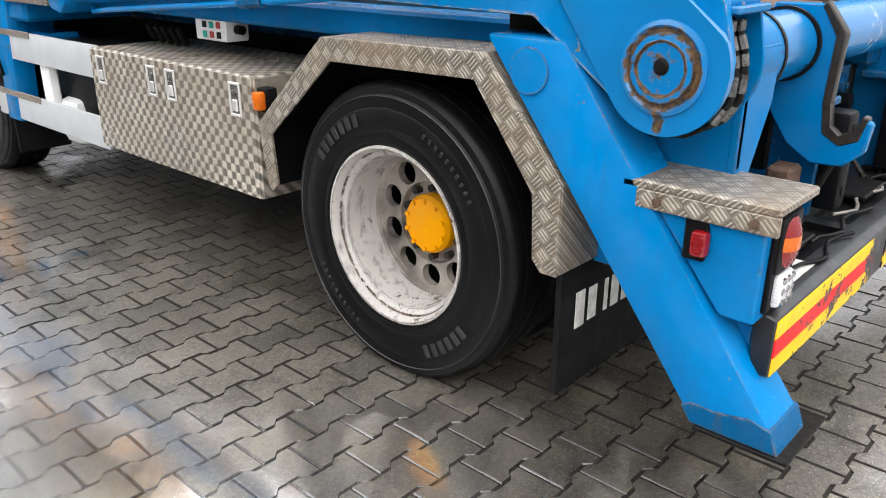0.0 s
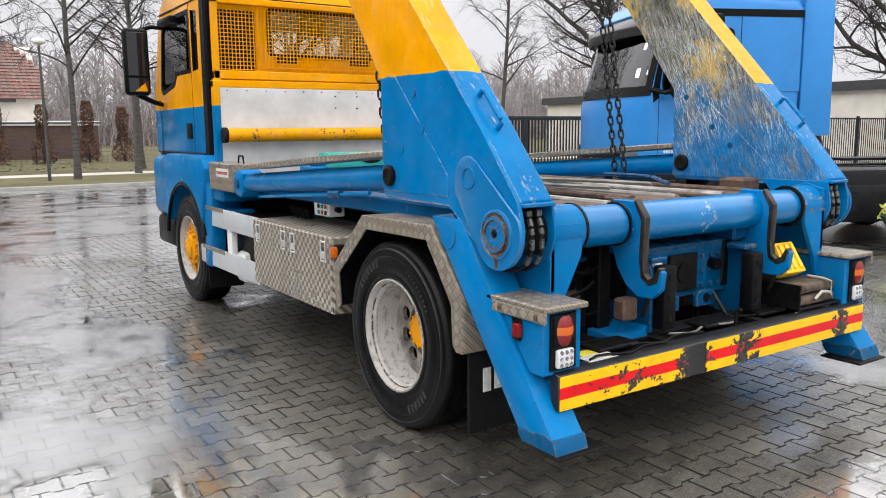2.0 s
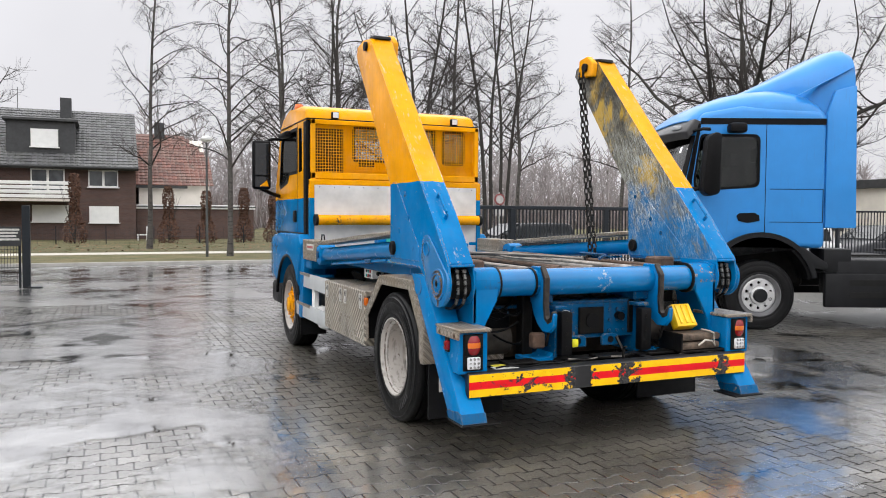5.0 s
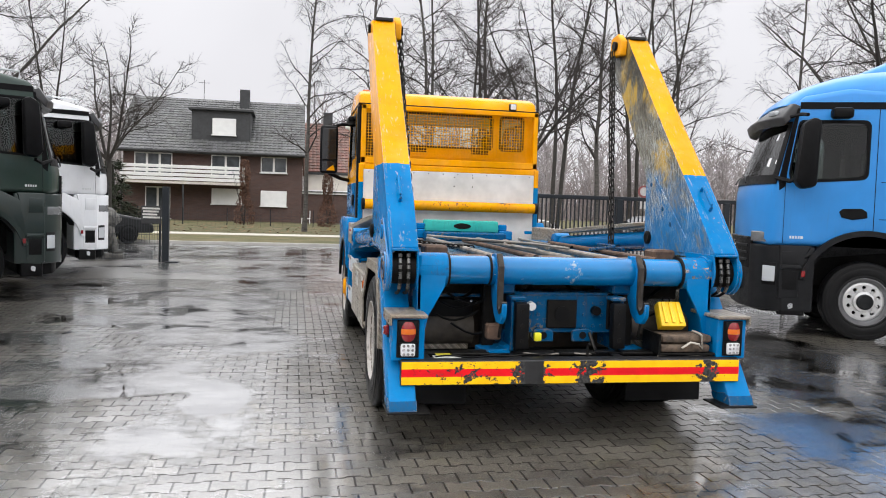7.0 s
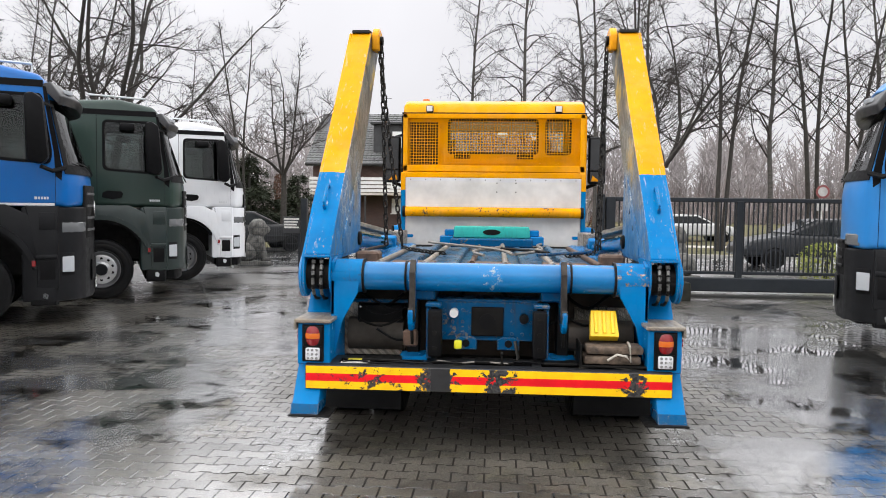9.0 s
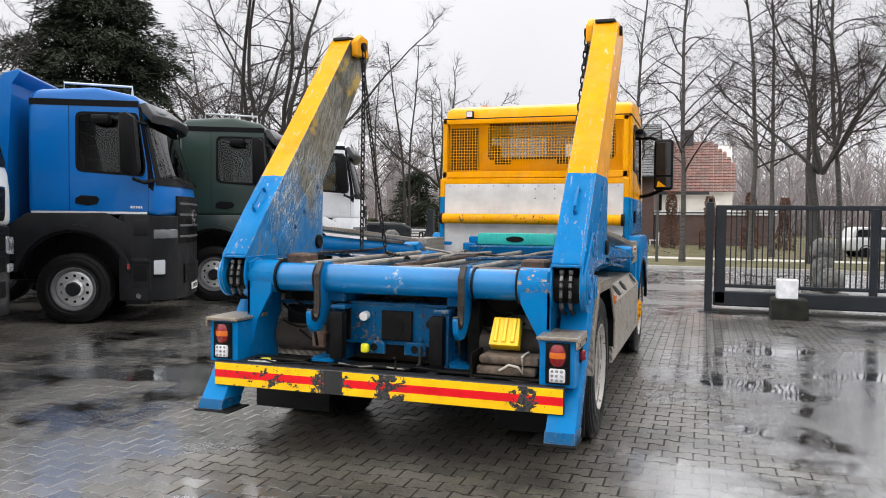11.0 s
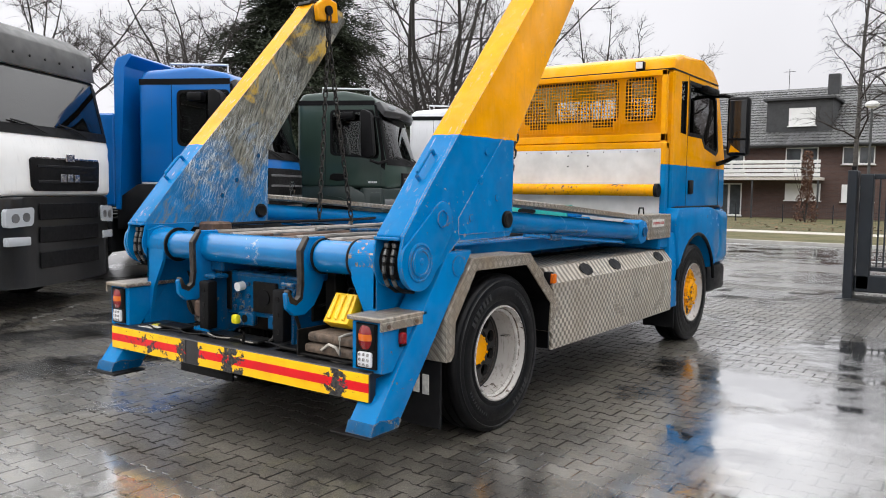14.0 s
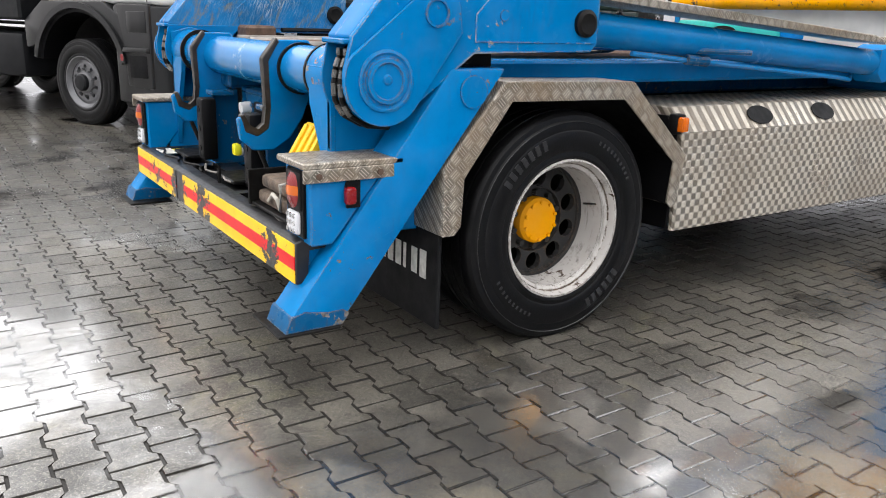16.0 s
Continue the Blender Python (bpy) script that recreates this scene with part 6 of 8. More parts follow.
def water_mat():
    """A thin sheet of rain: clear, level, mirroring at a low angle, torn into islands where the stones stand higher."""
    k = Mat("rain_water")
    pos = k.n("ShaderNodeNewGeometry").outputs["Position"]
    out = k.nt.nodes["Material Output"]
    tr, gl, mx, fr = k.n("ShaderNodeBsdfTransparent"), k.n("ShaderNodeBsdfGlossy"), k.n("ShaderNodeMixShader"), k.n("ShaderNodeFresnel")
    k.put(gl.inputs["Roughness"], k.span(k.noise(1.3, 5, 0.6, vec=pos, dist=0.4), 0.5, 0.6, 0.2, 0.04))
    fr.inputs[0].default_value = 1.5
    bp_ = k.n("ShaderNodeBump")
    bp_.inputs["Strength"].default_value, bp_.inputs["Distance"].default_value = 0.05, 0.004
    k.put(bp_.inputs["Height"], k.noise(6, 3, vec=pos))
    bp_.inputs["Normal"].default_value = (0.0, 0.0, 1.0)
    cover = k.math("MULTIPLY", k.span(fr.outputs[0], 0.06, 0.24, 0.06, 0.9), rain_field(k, pos, WET, 0.53, 0.63))
    for a, b in ((bp_.outputs[0], gl.inputs["Normal"]), (bp_.outputs[0], fr.inputs["Normal"]), (cover, mx.inputs[0]), (tr.outputs[0], mx.inputs[1]), (gl.outputs[0], mx.inputs[2]), (mx.outputs[0], out.inputs[0])):
        k.nt.links.new(a, b)
    return k.m


# the rain lies over stones and joints alike; past the laid-out stones it goes on as a flat sheet
wv, wf, WN = [], [], 0.1
nx_, ny_ = int((PX1 - PX0) / WN) + 1, int((PY1 - PY0) / WN) + 1
for i in range(nx_):
    for j in range(ny_):
        wv.append((PX0 + i * WN, PY0 + j * WN, level(PX0 + i * WN, PY0 + j * WN) + 0.0048))
        if i and j:
            n0 = i * ny_ + j
            wf.append((n0 - ny_ - 1, n0 - 1, n0, n0 - ny_))
for x0, x1, y0, y1 in ((-60, PX0, -60, 15.9), (PX1, 60, -60, 15.9), (PX0, PX1, -60, PY0), (PX0, PX1, PY1, 15.9), (-60, 60, 15.9, 22.95)):
    n0 = len(wv)
    wv += [(x0, y0, 0.006), (x1, y0, 0.006), (x1, y1, 0.006), (x0, y1, 0.006)]
    wf.append((n0, n0 + 1, n0 + 2, n0 + 3))
me = bpy.data.meshes.new("rain_water")
me.from_pydata(wv, [], wf)
me.materials.append(water_mat())
tagged(new("rain_water", me), "thin sheet of rain water mirroring the sky on the paving", "water", kind="structure")

# ---- street, verge and footpath ----
def asphalt():
    k = Mat("wet_asphalt")
    big = k.noise(0.5, 6, 0.65, stretch=(0.35, 1.6, 1), dist=0.4)
    lane = k.noise(0.12, 3, 0.5, stretch=(0.2, 6, 1))
    k.bump(k.math("MULTIPLY", k.noise(120, 3), k.span(big, 0.47, 0.53, 1.0, 0.15)), 0.3, 0.004)
    return k.set(color=k.mix(k.span(k.noise(2, 5), 0.3, 0.7), (0.035, 0.035, 0.037), (0.07, 0.07, 0.07)), rough=0.35, spec=0.5, ior=1.8, coat=1.0, coatr=k.span(big, 0.46, 0.54, 0.26, 0.05), coati=k.span(k.math("ADD", big, k.span(lane, 0.4, 0.6, -0.06, 0.06)), 0.42, 0.56, 4.4, 2.8))


def turf(name, a, b):
    k = Mat(name)
    k.bump(k.noise(40, 5), 0.6, 0.03)
    return k.set(color=k.mix(k.span(k.noise(0.8, 6, 0.65), 0.35, 0.65), a, b), rough=0.9, spec=0.2)


solid("road", box(BM(), (-200, 15.9, -0.6), (200, 23.0, -0.005), 0), asphalt(), "wet grey asphalt street beside the yard", "road", kind="structure", smooth=False)
solid("road_line", box(BM(), (-200, 17.75, -0.004), (200, 17.88, 0.0005), 0), plain("white_road_paint", (0.6, 0.6, 0.6), 0.4), "white edge line on the street", "road marking", kind="structure", smooth=False)
M_kerb = plain("kerb_concrete", (0.3, 0.29, 0.27), 0.7, 0, 0.2, 3)
solid("kerb", box(BM(), (-200, 22.98, -0.3), (200, 23.14, 0.10), 0.015), M_kerb, "grey concrete kerb along the verge", "kerb", kind="structure")
solid("verge", box(BM(), (-200, 23.14, -0.4), (200, 28.6, 0.085), 0), turf("verge_grass", (0.075, 0.078, 0.034), (0.15, 0.125, 0.065)), "patchy winter grass verge", "grass", kind="structure", smooth=False)
solid("footpath", box(BM(), (-200, 28.6, -0.4), (200, 30.4, 0.095), 0), plain("pale_path", (0.42, 0.39, 0.34), 0.6), "pale footpath behind the verge", "path", kind="structure", smooth=False)
solid("lawn", box(BM(), (-300, 30.4, -0.4), (300, 640, 0.07), 0), turf("winter_lawn", (0.055, 0.066, 0.024), (0.13, 0.10, 0.055)), "green and brown winter lawn", "grass", kind="structure", smooth=False)
leafm = BM()
rng = random.Random(3)
for i in range(1500):
    x, yy, a = rng.uniform(-22, 22), rng.uniform(31, 41), rng.uniform(0, 6.28)
    sz = rng.uniform(0.05, 0.12)
    p = Vector((x, yy, 0.085 + rng.uniform(0, 0.02)))
    u, w = Vector((math.cos(a), math.sin(a), rng.uniform(-0.3, 0.3))) * sz, Vector((-math.sin(a), math.cos(a), rng.uniform(-0.3, 0.3))) * sz * 0.6
    leafm.faces.new([leafm.verts.new(q) for q in (p - u, p + w, p + u, p - w)])
solid("fallen_leaves", leafm, plain("brown_leaves", (0.14, 0.075, 0.03), 0.8, 0, 0.5, 4), "brown fallen leaves on the lawn", "leaves", kind="stuff", smooth=False)

# ---- gate and fences ----
M_anth = plain("anthracite_powder_coat", (0.016, 0.019, 0.023), 0.5, 0.0, 0.15, 3, spec=0.25)
gate = thing("sliding_gate", "anthracite steel sliding gate with upright bars, open", "gate")
part("bottom_beam", box(BM(), (2.1, 9.98, 0.12), (9.4, 10.16, 0.38), 0.02), M_anth, gate)
part("top_rail", box(BM(), (2.2, 10.03, 1.80), (9.4, 10.11, 1.88), 0.01), M_anth, gate)
part("lower_rail", box(BM(), (2.2, 10.03, 0.44), (9.4, 10.11, 0.50), 0.01), M_anth, gate)
part("end_post", box(BM(), (2.12, 9.98, 0.16), (2.3, 10.16, 1.88), 0.012), M_anth, gate)
for i, x in enumerate((4.62, 7.0, 9.3)):
    part("gate_post", box(BM(), (x - 0.06, 10.02, 0.36), (x + 0.06, 10.12, 1.82), 0.008), M_anth, gate)
bar_me = None
for i in range(81):
    x = 2.38 + i * 0.086
    if min(abs(x - q) for q in (4.62, 7.0, 9.3)) < 0.07:
        continue
    if bar_me is None:
        b0 = part("gate_bar", box(BM(), (-0.011, 10.05, 0.46), (0.011, 10.08, 1.82), 0), M_anth, gate, smooth=False)
        bar_me = b0.data
        b0.location.x = x
    else:
        b1 = new("gate_bar", bar_me)
        b1.parent = gate
        b1.location.x = x
frame_ = thing("gate_portal", "anthracite guide post at the end of the sliding gate", "gate post")
part("guide_post", box(BM(), (1.96, 9.92, 0.0), (2.09, 10.22, 1.93), 0.012), M_anth, frame_)
part("base_plate", box(BM(), (1.86, 9.85, 0.0), (2.2, 10.3, 0.02), 0.004), M_anth, frame_)
part("guide_roller", rod(BM(), (2.03, 10.0, 1.93), (2.03, 10.0, 1.99), 0.035, 12), M_iron, frame_)
solid("gate_drive", box(BM(), (3.08, 9.28, 0.34), (3.40, 9.52, 0.66), 0.012), plain("white_drive_case", (0.72, 0.72, 0.73), 0.4), "white gate drive case on a concrete block", "gate drive")
solid("gate_foundation", box(BM(), (3.0, 9.24, -0.02), (3.56, 9.8, 0.34), 0.02), plain("mossy_concrete", (0.02, 0.02, 0.016), 0.85, 0, 0.4, 6, spec=0.15), "dark mossy concrete block under the gate drive", "concrete block")
rl = BM()
box(rl, (2.0, 9.95, -0.01), (16, 10.2, 0.05), 0.01)
solid("gate_track", rl, plain("wet_concrete_strip", (0.03, 0.03, 0.028), 0.8, spec=0.2), "wet concrete strip with the gate's track", "track")


def bar_fence(x0, x1, y, label):
    f = thing("bar_fence", label, "fence", "bar fences of the yard")
    part("top_rail", box(BM(), (x0, y - 0.025, 1.83), (x1, y + 0.025, 1.88), 0), M_anth, f, smooth=False)
    part("bottom_rail", box(BM(), (x0, y - 0.025, 0.25), (x1, y + 0.025, 0.30), 0), M_anth, f, smooth=False)
    n = int((x1 - x0) / 2.5)
    for i in range(n + 1):
        x = x0 + (x1 - x0) * i / n
        part("post", box(BM(), (x - 0.04, y - 0.04, 0), (x + 0.04, y + 0.04, 1.93), 0), M_anth, f, smooth=False)
    me_ = None
    k = int((x1 - x0) / 0.125)
    for i in range(1, k):
        x = x0 + (x1 - x0) * i / k
        if me_ is None:
            o = part("fence_bar", box(BM(), (-0.011, y - 0.011, 0.27), (0.011, y + 0.011, 1.86), 0), M_anth, f, smooth=False)
            me_ = o.data
        else:
            o = new("fence_bar", me_)
            o.parent = f
        o.location.x = x
    return f


bar_fence(9.5, 24.0, 10.9, "anthracite bar fence running on from the gate")
gp = thing("gate_post", "anthracite square gate post beside the driveway", "gate post")
part("post", box(BM(), (-5.0, 14.92, 0), (-4.84, 15.08, 1.83), 0.012), M_anth, gp)
part("stop_shoe", box(BM(), (-4.9, 14.8, 0.0), (-4.6, 15.1, 0.03), 0.006), M_anth, gp)


def mesh_fence(p0, p1, h, label, step=0.06):
    f = thing("mesh_fence", label, "fence", "wire mesh fences")
    p0, p1 = Vector(p0), Vector(p1)
    d = p1 - p0
    L = d.length
    u = d / L
    n = max(1, round(L / 2.5))
    for i in range(n + 1):
        q = p0 + u * (L * i / n)
        part("post", box(BM(), (q.x - 0.025, q.y - 0.025, 0), (q.x + 0.025, q.y + 0.025, h + 0.04), 0), M_anth, f, smooth=False)
    bm = BM()
    k = int(L / step)
    for i in range(k + 1):
        q = p0 + u * (L * i / k)
        rod(bm, (q.x, q.y, 0.05), (q.x, q.y, h), 0.005, 3, caps=False)
    for j in range(int(h / 0.2) + 1):
        z = 0.06 + j * 0.2
        if z < h:
            rod(bm, (p0.x, p0.y, z), (p1.x, p1.y, z), 0.006, 3, caps=False)
    part("wire_panel", bm, M_anth, f, smooth=False)
    return f


mesh_fence((-5.05, 15.0, 0), (-13.0, 15.0, 0), 1.2, "anthracite wire mesh fence beside the driveway")
sign = thing("fence_sign", "dark notice plate with pale unreadable lines on the mesh fence", "sign")
part("plate", box(BM(), (-5.48, 14.955, 0.93), (-5.02, 14.967, 1.36), 0.004), plain("dark_sign_plate", (0.03, 0.03, 0.032), 0.4), sign)
for i in range(4):
    part("line_bar", box(BM(), (-5.45 + 0.012 * (i % 2), 14.951, 1.275 - i * 0.072), (-5.05 - 0.03 * (i % 3), 14.955, 1.318 - i * 0.072), 0), M_letter, sign)
mesh_fence((-30.0, 41.5, 0), (9.0, 41.5, 0), 1.0, "thin wire mesh garden fence before the houses", 0.25)


# ---- houses across the street ----
def brick(name, c1, c2, mortar):
    k = Mat(name)
    br = k.n("ShaderNodeTexBrick")
    sw = k.n("ShaderNodeCombineXYZ")
    x, y, z = k.axes()
    k.put(sw.inputs[0], k.math("ADD", x, y))
    k.put(sw.inputs[1], z)
    k.put(br.inputs["Vector"], sw.outputs[0])
    for key, v in (("Scale", 1.0), ("Mortar Size", 0.008), ("Brick Width", 0.24), ("Row Height", 0.075)):
        br.inputs[key].default_value = v
    br.inputs["Color1"].default_value, br.inputs["Color2"].default_value, br.inputs["Mortar"].default_value = (*c1, 1), (*c2, 1), (*mortar, 1)
    k.bump(br.outputs["Fac"], 0.4, -0.01)
    return k.set(color=k.mix(k.span(k.noise(0.7, 4), 0.3, 0.7, 0, 0.3), br.outputs["Color"], shade(c1, 0.6)), rough=0.8)


def tile_mat(name, c):
    k = Mat(name)
    r = k.rnd(True)
    col = k.mix(r, shade(c, 0.7), shade(c, 1.3))
    return k.set(color=k.mix(k.span(k.noise(1.2, 5), 0.4, 0.75, 0, 0.6), col, (0.09, 0.095, 0.08)), rough=0.55)


M_brick = brick("brown_brick", (0.075, 0.04, 0.033), (0.105, 0.058, 0.045), (0.09, 0.075, 0.07))
M_render = plain("cream_render", (0.62, 0.58, 0.52), 0.9, 0, 0.1, 1.2)
M_tile, M_tile_r = tile_mat("dark_roof_tile", (0.085, 0.085, 0.088)), tile_mat("red_roof_tile", (0.16, 0.065, 0.048))
M_slate = plain("dark_cladding", (0.035, 0.036, 0.038), 0.6, 0, 0.2, 3)
M_frame = plain("white_window_frame", (0.72, 0.72, 0.7), 0.5, 0, 0.05, 3)
M_blind = plain("white_roller_blind", (0.74, 0.74, 0.73), 0.6, 0, 0.05, 3)
M_wglass = glass_mat("house_glass", (0.05, 0.055, 0.06))


def tiles(x0, x1, y0, z0, y1, z1, name, mat, parent, w=0.3, cut=None):
    """Courses of overlapping tiles up one roof slope; joined, as there are far too many to count."""
    L = math.hypot(y1 - y0, z1 - z0)
    n = int(L / 0.34)
    uy, uz = (y1 - y0) / L, (z1 - z0) / L
    vs, fs = [], []
    for j in range(n):
        a, c = j * L / n, (j + 1) * L / n + 0.05
        k = int((x1 - x0) / w)
        for i in range(k):
            xa = x0 + (x1 - x0) * i / k
            xb = x0 + (x1 - x0) * (i + 1) / k
            if cut and cut(xa, a / L):
                continue
            h0, h1 = 0.06, 0.015
            m = len(vs)
            xm = (xa + xb) / 2
            for xx, lift in ((xa, 0.0), (xm, 0.03), (xb - 0.01, 0.0)):
                vs.append((xx, y0 + uy * a - uz * (h0 + lift), z0 + uz * a + uy * (h0 + lift)))
                vs.append((xx, y0 + uy * c - uz * (h1 + lift), z0 + uz * c + uy * (h1 + lift)))
                vs.append((xx, y0 + uy * a, z0 + uz * a))
            fs += [(m, m + 3, m + 4, m + 1), (m + 3, m + 6, m + 7, m + 4), (m + 2, m + 5, m + 3, m), (m + 5, m + 8, m + 6, m + 3)]
    me_ = bpy.data.meshes.new(name)
    me_.from_pydata(vs, [], fs)
    me_.materials.append(mat)
    o = new(name, me_)
    o.parent = parent
    tagged(o, kind="stuff")
    return o


def window(parent, x0, x1, z0, z1, y, blind=False, mull=1, name="window"):
    w = part(name, box(BM(), (x0, y - 0.05, z0), (x1, y + 0.02, z1), 0.01), M_frame, parent, "white framed window" + (" with the blind down" if blind else ""))
    n = mull + 1
    for i in range(n):
        a, c = x0 + (x1 - x0) * i / n + 0.07, x0 + (x1 - x0) * (i + 1) / n - 0.07
        if blind:
            part("blind", box(BM(), (x0 + 0.06, y - 0.062, z0 + 0.05), (x1 - 0.06, y - 0.051, z1 - 0.06), 0), M_blind, w)
            break
        part("pane", box(BM(), (a, y - 0.056, z0 + 0.08), (c, y - 0.051, z1 - 0.08), 0), M_wglass, w)
    part("sill", box(BM(), (x0 - 0.08, y - 0.15, z0 - 0.06), (x1 + 0.08, y + 0.0, z0), 0.01), M_frame, w)
    return w


house = thing("house", "brown brick two-storey house with dark tiled roof, dormer and white balcony", "house")
HX0, HX1, HY, HE_, HR = -13.0, -1.35, 50.0, 5.0, 8.75
part("wall", prism(BM(), [(HY, 0.0), (HY + 10.6, 0.0), (HY + 10.6, HE_), (HY + 5.3, HR - 0.12), (HY, HE_)], "x", HX0, HX1, 0), M_brick, house, smooth=False)
tiles(HX0 - 0.4, HX1 + 0.15, HY - 0.7, HE_ - 0.35, HY + 5.3, HR, "roof_tiles", M_tile, house)
part("roof_back", prism(BM(), [(HY + 5.3, HR + 0.05), (HY + 11.3, HE_ - 0.4), (HY + 11.3, HE_ - 0.55), (HY + 5.3, HR - 0.1)], "x", HX0 - 0.4, HX1 + 0.15, 0), M_tile, house)
part("roof_deck", prism(BM(), [(HY - 0.7, HE_ - 0.37), (HY + 5.3, HR - 0.02), (HY + 5.3, HR - 0.15), (HY - 0.6, HE_ - 0.52)], "x", HX0 - 0.4, HX1 + 0.15, 0), M_slate, house)
part("gutter", pipe(BM(), [(HX0 - 0.4, HY - 0.74, HE_ - 0.38), (HX1 + 0.15, HY - 0.74, HE_ - 0.38)], 0.07, 8), M_slate, house)
part("chimney", box(BM(), (-5.9, HY + 4.4, 8.0), (-5.2, HY + 5.1, 9.55), 0.02), M_slate, house)
part("aerial", rod(rod(BM(), (-8.5, HY + 5.3, 8.6), (-8.5, HY + 5.3, 10.2), 0.02, 6), (-8.9, HY + 5.3, 10.0), (-8.1, HY + 5.3, 10.0), 0.015, 6), M_iron, house)
dm = part("dormer", box(BM(), (-8.75, HY + 0.45, 5.1), (-4.9, HY + 4.0, 7.5), 0.02), M_slate, house, "dark clad dormer")
part("dormer_roof", box(BM(), (-8.95, HY + 0.2, 7.5), (-4.7, HY + 4.2, 7.66), 0.02), M_slate, dm)
window(dm, -7.4, -5.85, 5.88, 7.0, HY + 0.44, True)
window(house, -4.15, -2.4, 3.42, 4.5, HY, False)
window(house, -4.12, -2.38, 1.15, 2.2, HY, True)
window(house, -7.4, -5.5, 3.0, 4.5, HY, False)
window(house, -7.35, -5.3, 1.2, 2.25, HY, True)
window(house, -12.3, -9.9, 3.0, 4.5, HY, False, 2)
window(house, -11.6, -10.0, 0.15, 2.25, HY, False)
bal = part("balcony", box(BM(), (-12.9, HY - 1.5, 2.45), (-5.1, HY, 2.62), 0.01), M_render, house, "white slatted balcony")
for z in (2.66, 2.93, 3.2, 3.47):
    part("slat", box(BM(), (-12.9, HY - 1.56, z), (-5.1, HY - 1.5, z + 0.2), 0.01), M_frame, bal)
for x in (-12.8, -9.0, -5.2):
    part("balcony_post", box(BM(), (x - 0.05, HY - 1.49, 0.05), (x + 0.05, HY - 1.4, 3.6), 0), M_slate, bal)

red = thing("house", "cream rendered house with red tiled half-hipped roof and a brown garage", "house")
part("wall", prism(BM(), [(54.0, 0.0), (63.0, 0.0), (63.0, 4.05), (58.5, 7.4), (54.0, 4.05)], "x", -1.0, 3.75, 0), M_render, red, smooth=False)
tiles(-1.2, 4.0, 53.5, 3.75, 58.5, 7.7, "roof_tiles", M_tile_r, red, cut=lambda x, t: x > 4.0 - max(0.0, t - 0.45) * 3.2)
part("roof_back", prism(BM(), [(58.5, 7.7), (63.5, 3.8), (63.5, 3.7), (58.5, 7.55)], "x", -1.2, 2.3, 0), M_tile_r, red)
hip = BM()
hv = [hip.verts.new(p) for p in ((3.95, 55.7, 5.5), (3.95, 61.3, 5.5), (2.25, 58.5, 7.72))]
hip.faces.new(hv)
part("hip", hip, M_tile_r, red)
part("roof_deck", prism(BM(), [(53.5, 3.72), (58.5, 7.66), (58.5, 7.5), (53.6, 3.55)], "x", -1.2, 2.2, 0), M_slate, red)
part("chimney", box(BM(), (0.3, 58.0, 7.2), (1.0, 58.8, 8.6), 0.02), M_slate, red)
ga = part("garage", box(BM(), (-1.3, 50.6, 0.0), (6.3, 54.0, 2.25), 0), M_brick, red, "flat-roofed brown brick garage")
part("fascia", box(BM(), (-1.34, 50.5, 2.08), (6.4, 54.0, 2.36), 0.01), M_frame, ga)
part("fascia_edge", box(BM(), (-1.36, 50.45, 2.2), (6.42, 50.52, 2.28), 0), M_slate, ga)
chair = thing("garden_chair", "white plastic garden chair on the lawn", "chair")
part("seat", box(BM(), (-1.4, 47.0, 0.4), (-0.8, 47.5, 0.45), 0.01), M_frame, chair)
part("backrest", box(BM(), (-0.85, 47.0, 0.45), (-0.8, 47.5, 0.95), 0.01), M_frame, chair)
for x in (-1.38, -0.86):
    for yy in (47.02, 47.44):
        part("leg", box(BM(), (x, yy, 0.05), (x + 0.05, yy + 0.05, 0.42), 0), M_frame, chair)

hall = thing("low_hall", "long low white hall with dark roof edge beyond the fence", "building")
part("wall", box(BM(), (34, 2, 0), (70, 40, 3.6), 0), M_render, hall, smooth=False)
part("roof_edge", box(BM(), (33.7, 1.7, 3.3), (70.3, 40.3, 3.75), 0), M_slate, hall, smooth=False)
for yy in (8, 14, 20, 26):
    part("window", box(BM(), (33.94, yy, 1.0), (34.02, yy + 2.6, 2.4), 0), M_wglass, hall, smooth=False)

lampst = thing("street_lamp", "grey street lamp post with a white round head", "street lamp")
part("post", rod(BM(), (0.25, 26.0, 0.05), (0.25, 26.0, 4.4), 0.055, 12, 0.035), plain("dull_grey_post", (0.06, 0.062, 0.06), 0.5, 0.2), lampst)
hd = lathe(BM(), [(0.03, -0.12), (0.2, -0.04), (0.22, 0.02), (0.17, 0.10), (0.0005, 0.15)], 20)
for v in hd.verts:
    v.co = Vector((0.25 + v.co.y, 26.0 + v.co.z, 4.5 + v.co.x))
part("lamp_head", hd, M_frame, lampst)
M_sred, M_sface = plain("faded_red_sign", (0.22, 0.06, 0.06), 0.5), plain("weathered_sign_face", (0.4, 0.39, 0.38), 0.5)
sgn = thing("road_sign", "round red-rimmed road sign on a thin post", "road sign")
part("post", rod(BM(), (12.1, 24.96, 0.05), (12.1, 24.96, 2.7), 0.03, 8), M_alu, sgn)
part("rim", rod(BM(), (12.1, 24.92, 2.4), (12.1, 24.90, 2.4), 0.25, 24), M_sred, sgn)
part("face", rod(BM(), (12.1, 24.90, 2.4), (12.1, 24.89, 2.4), 0.175, 24), M_sface, sgn)
part("plate", box(BM(), (11.9, 24.89, 1.7), (12.3, 24.91, 2.05), 0), M_sface, sgn)


# ---- trees, bare in winter ----
M_bark = plain("dark_bark", (0.03, 0.026, 0.022), 0.85, 0, 0.4, 9, 0.8, 40)


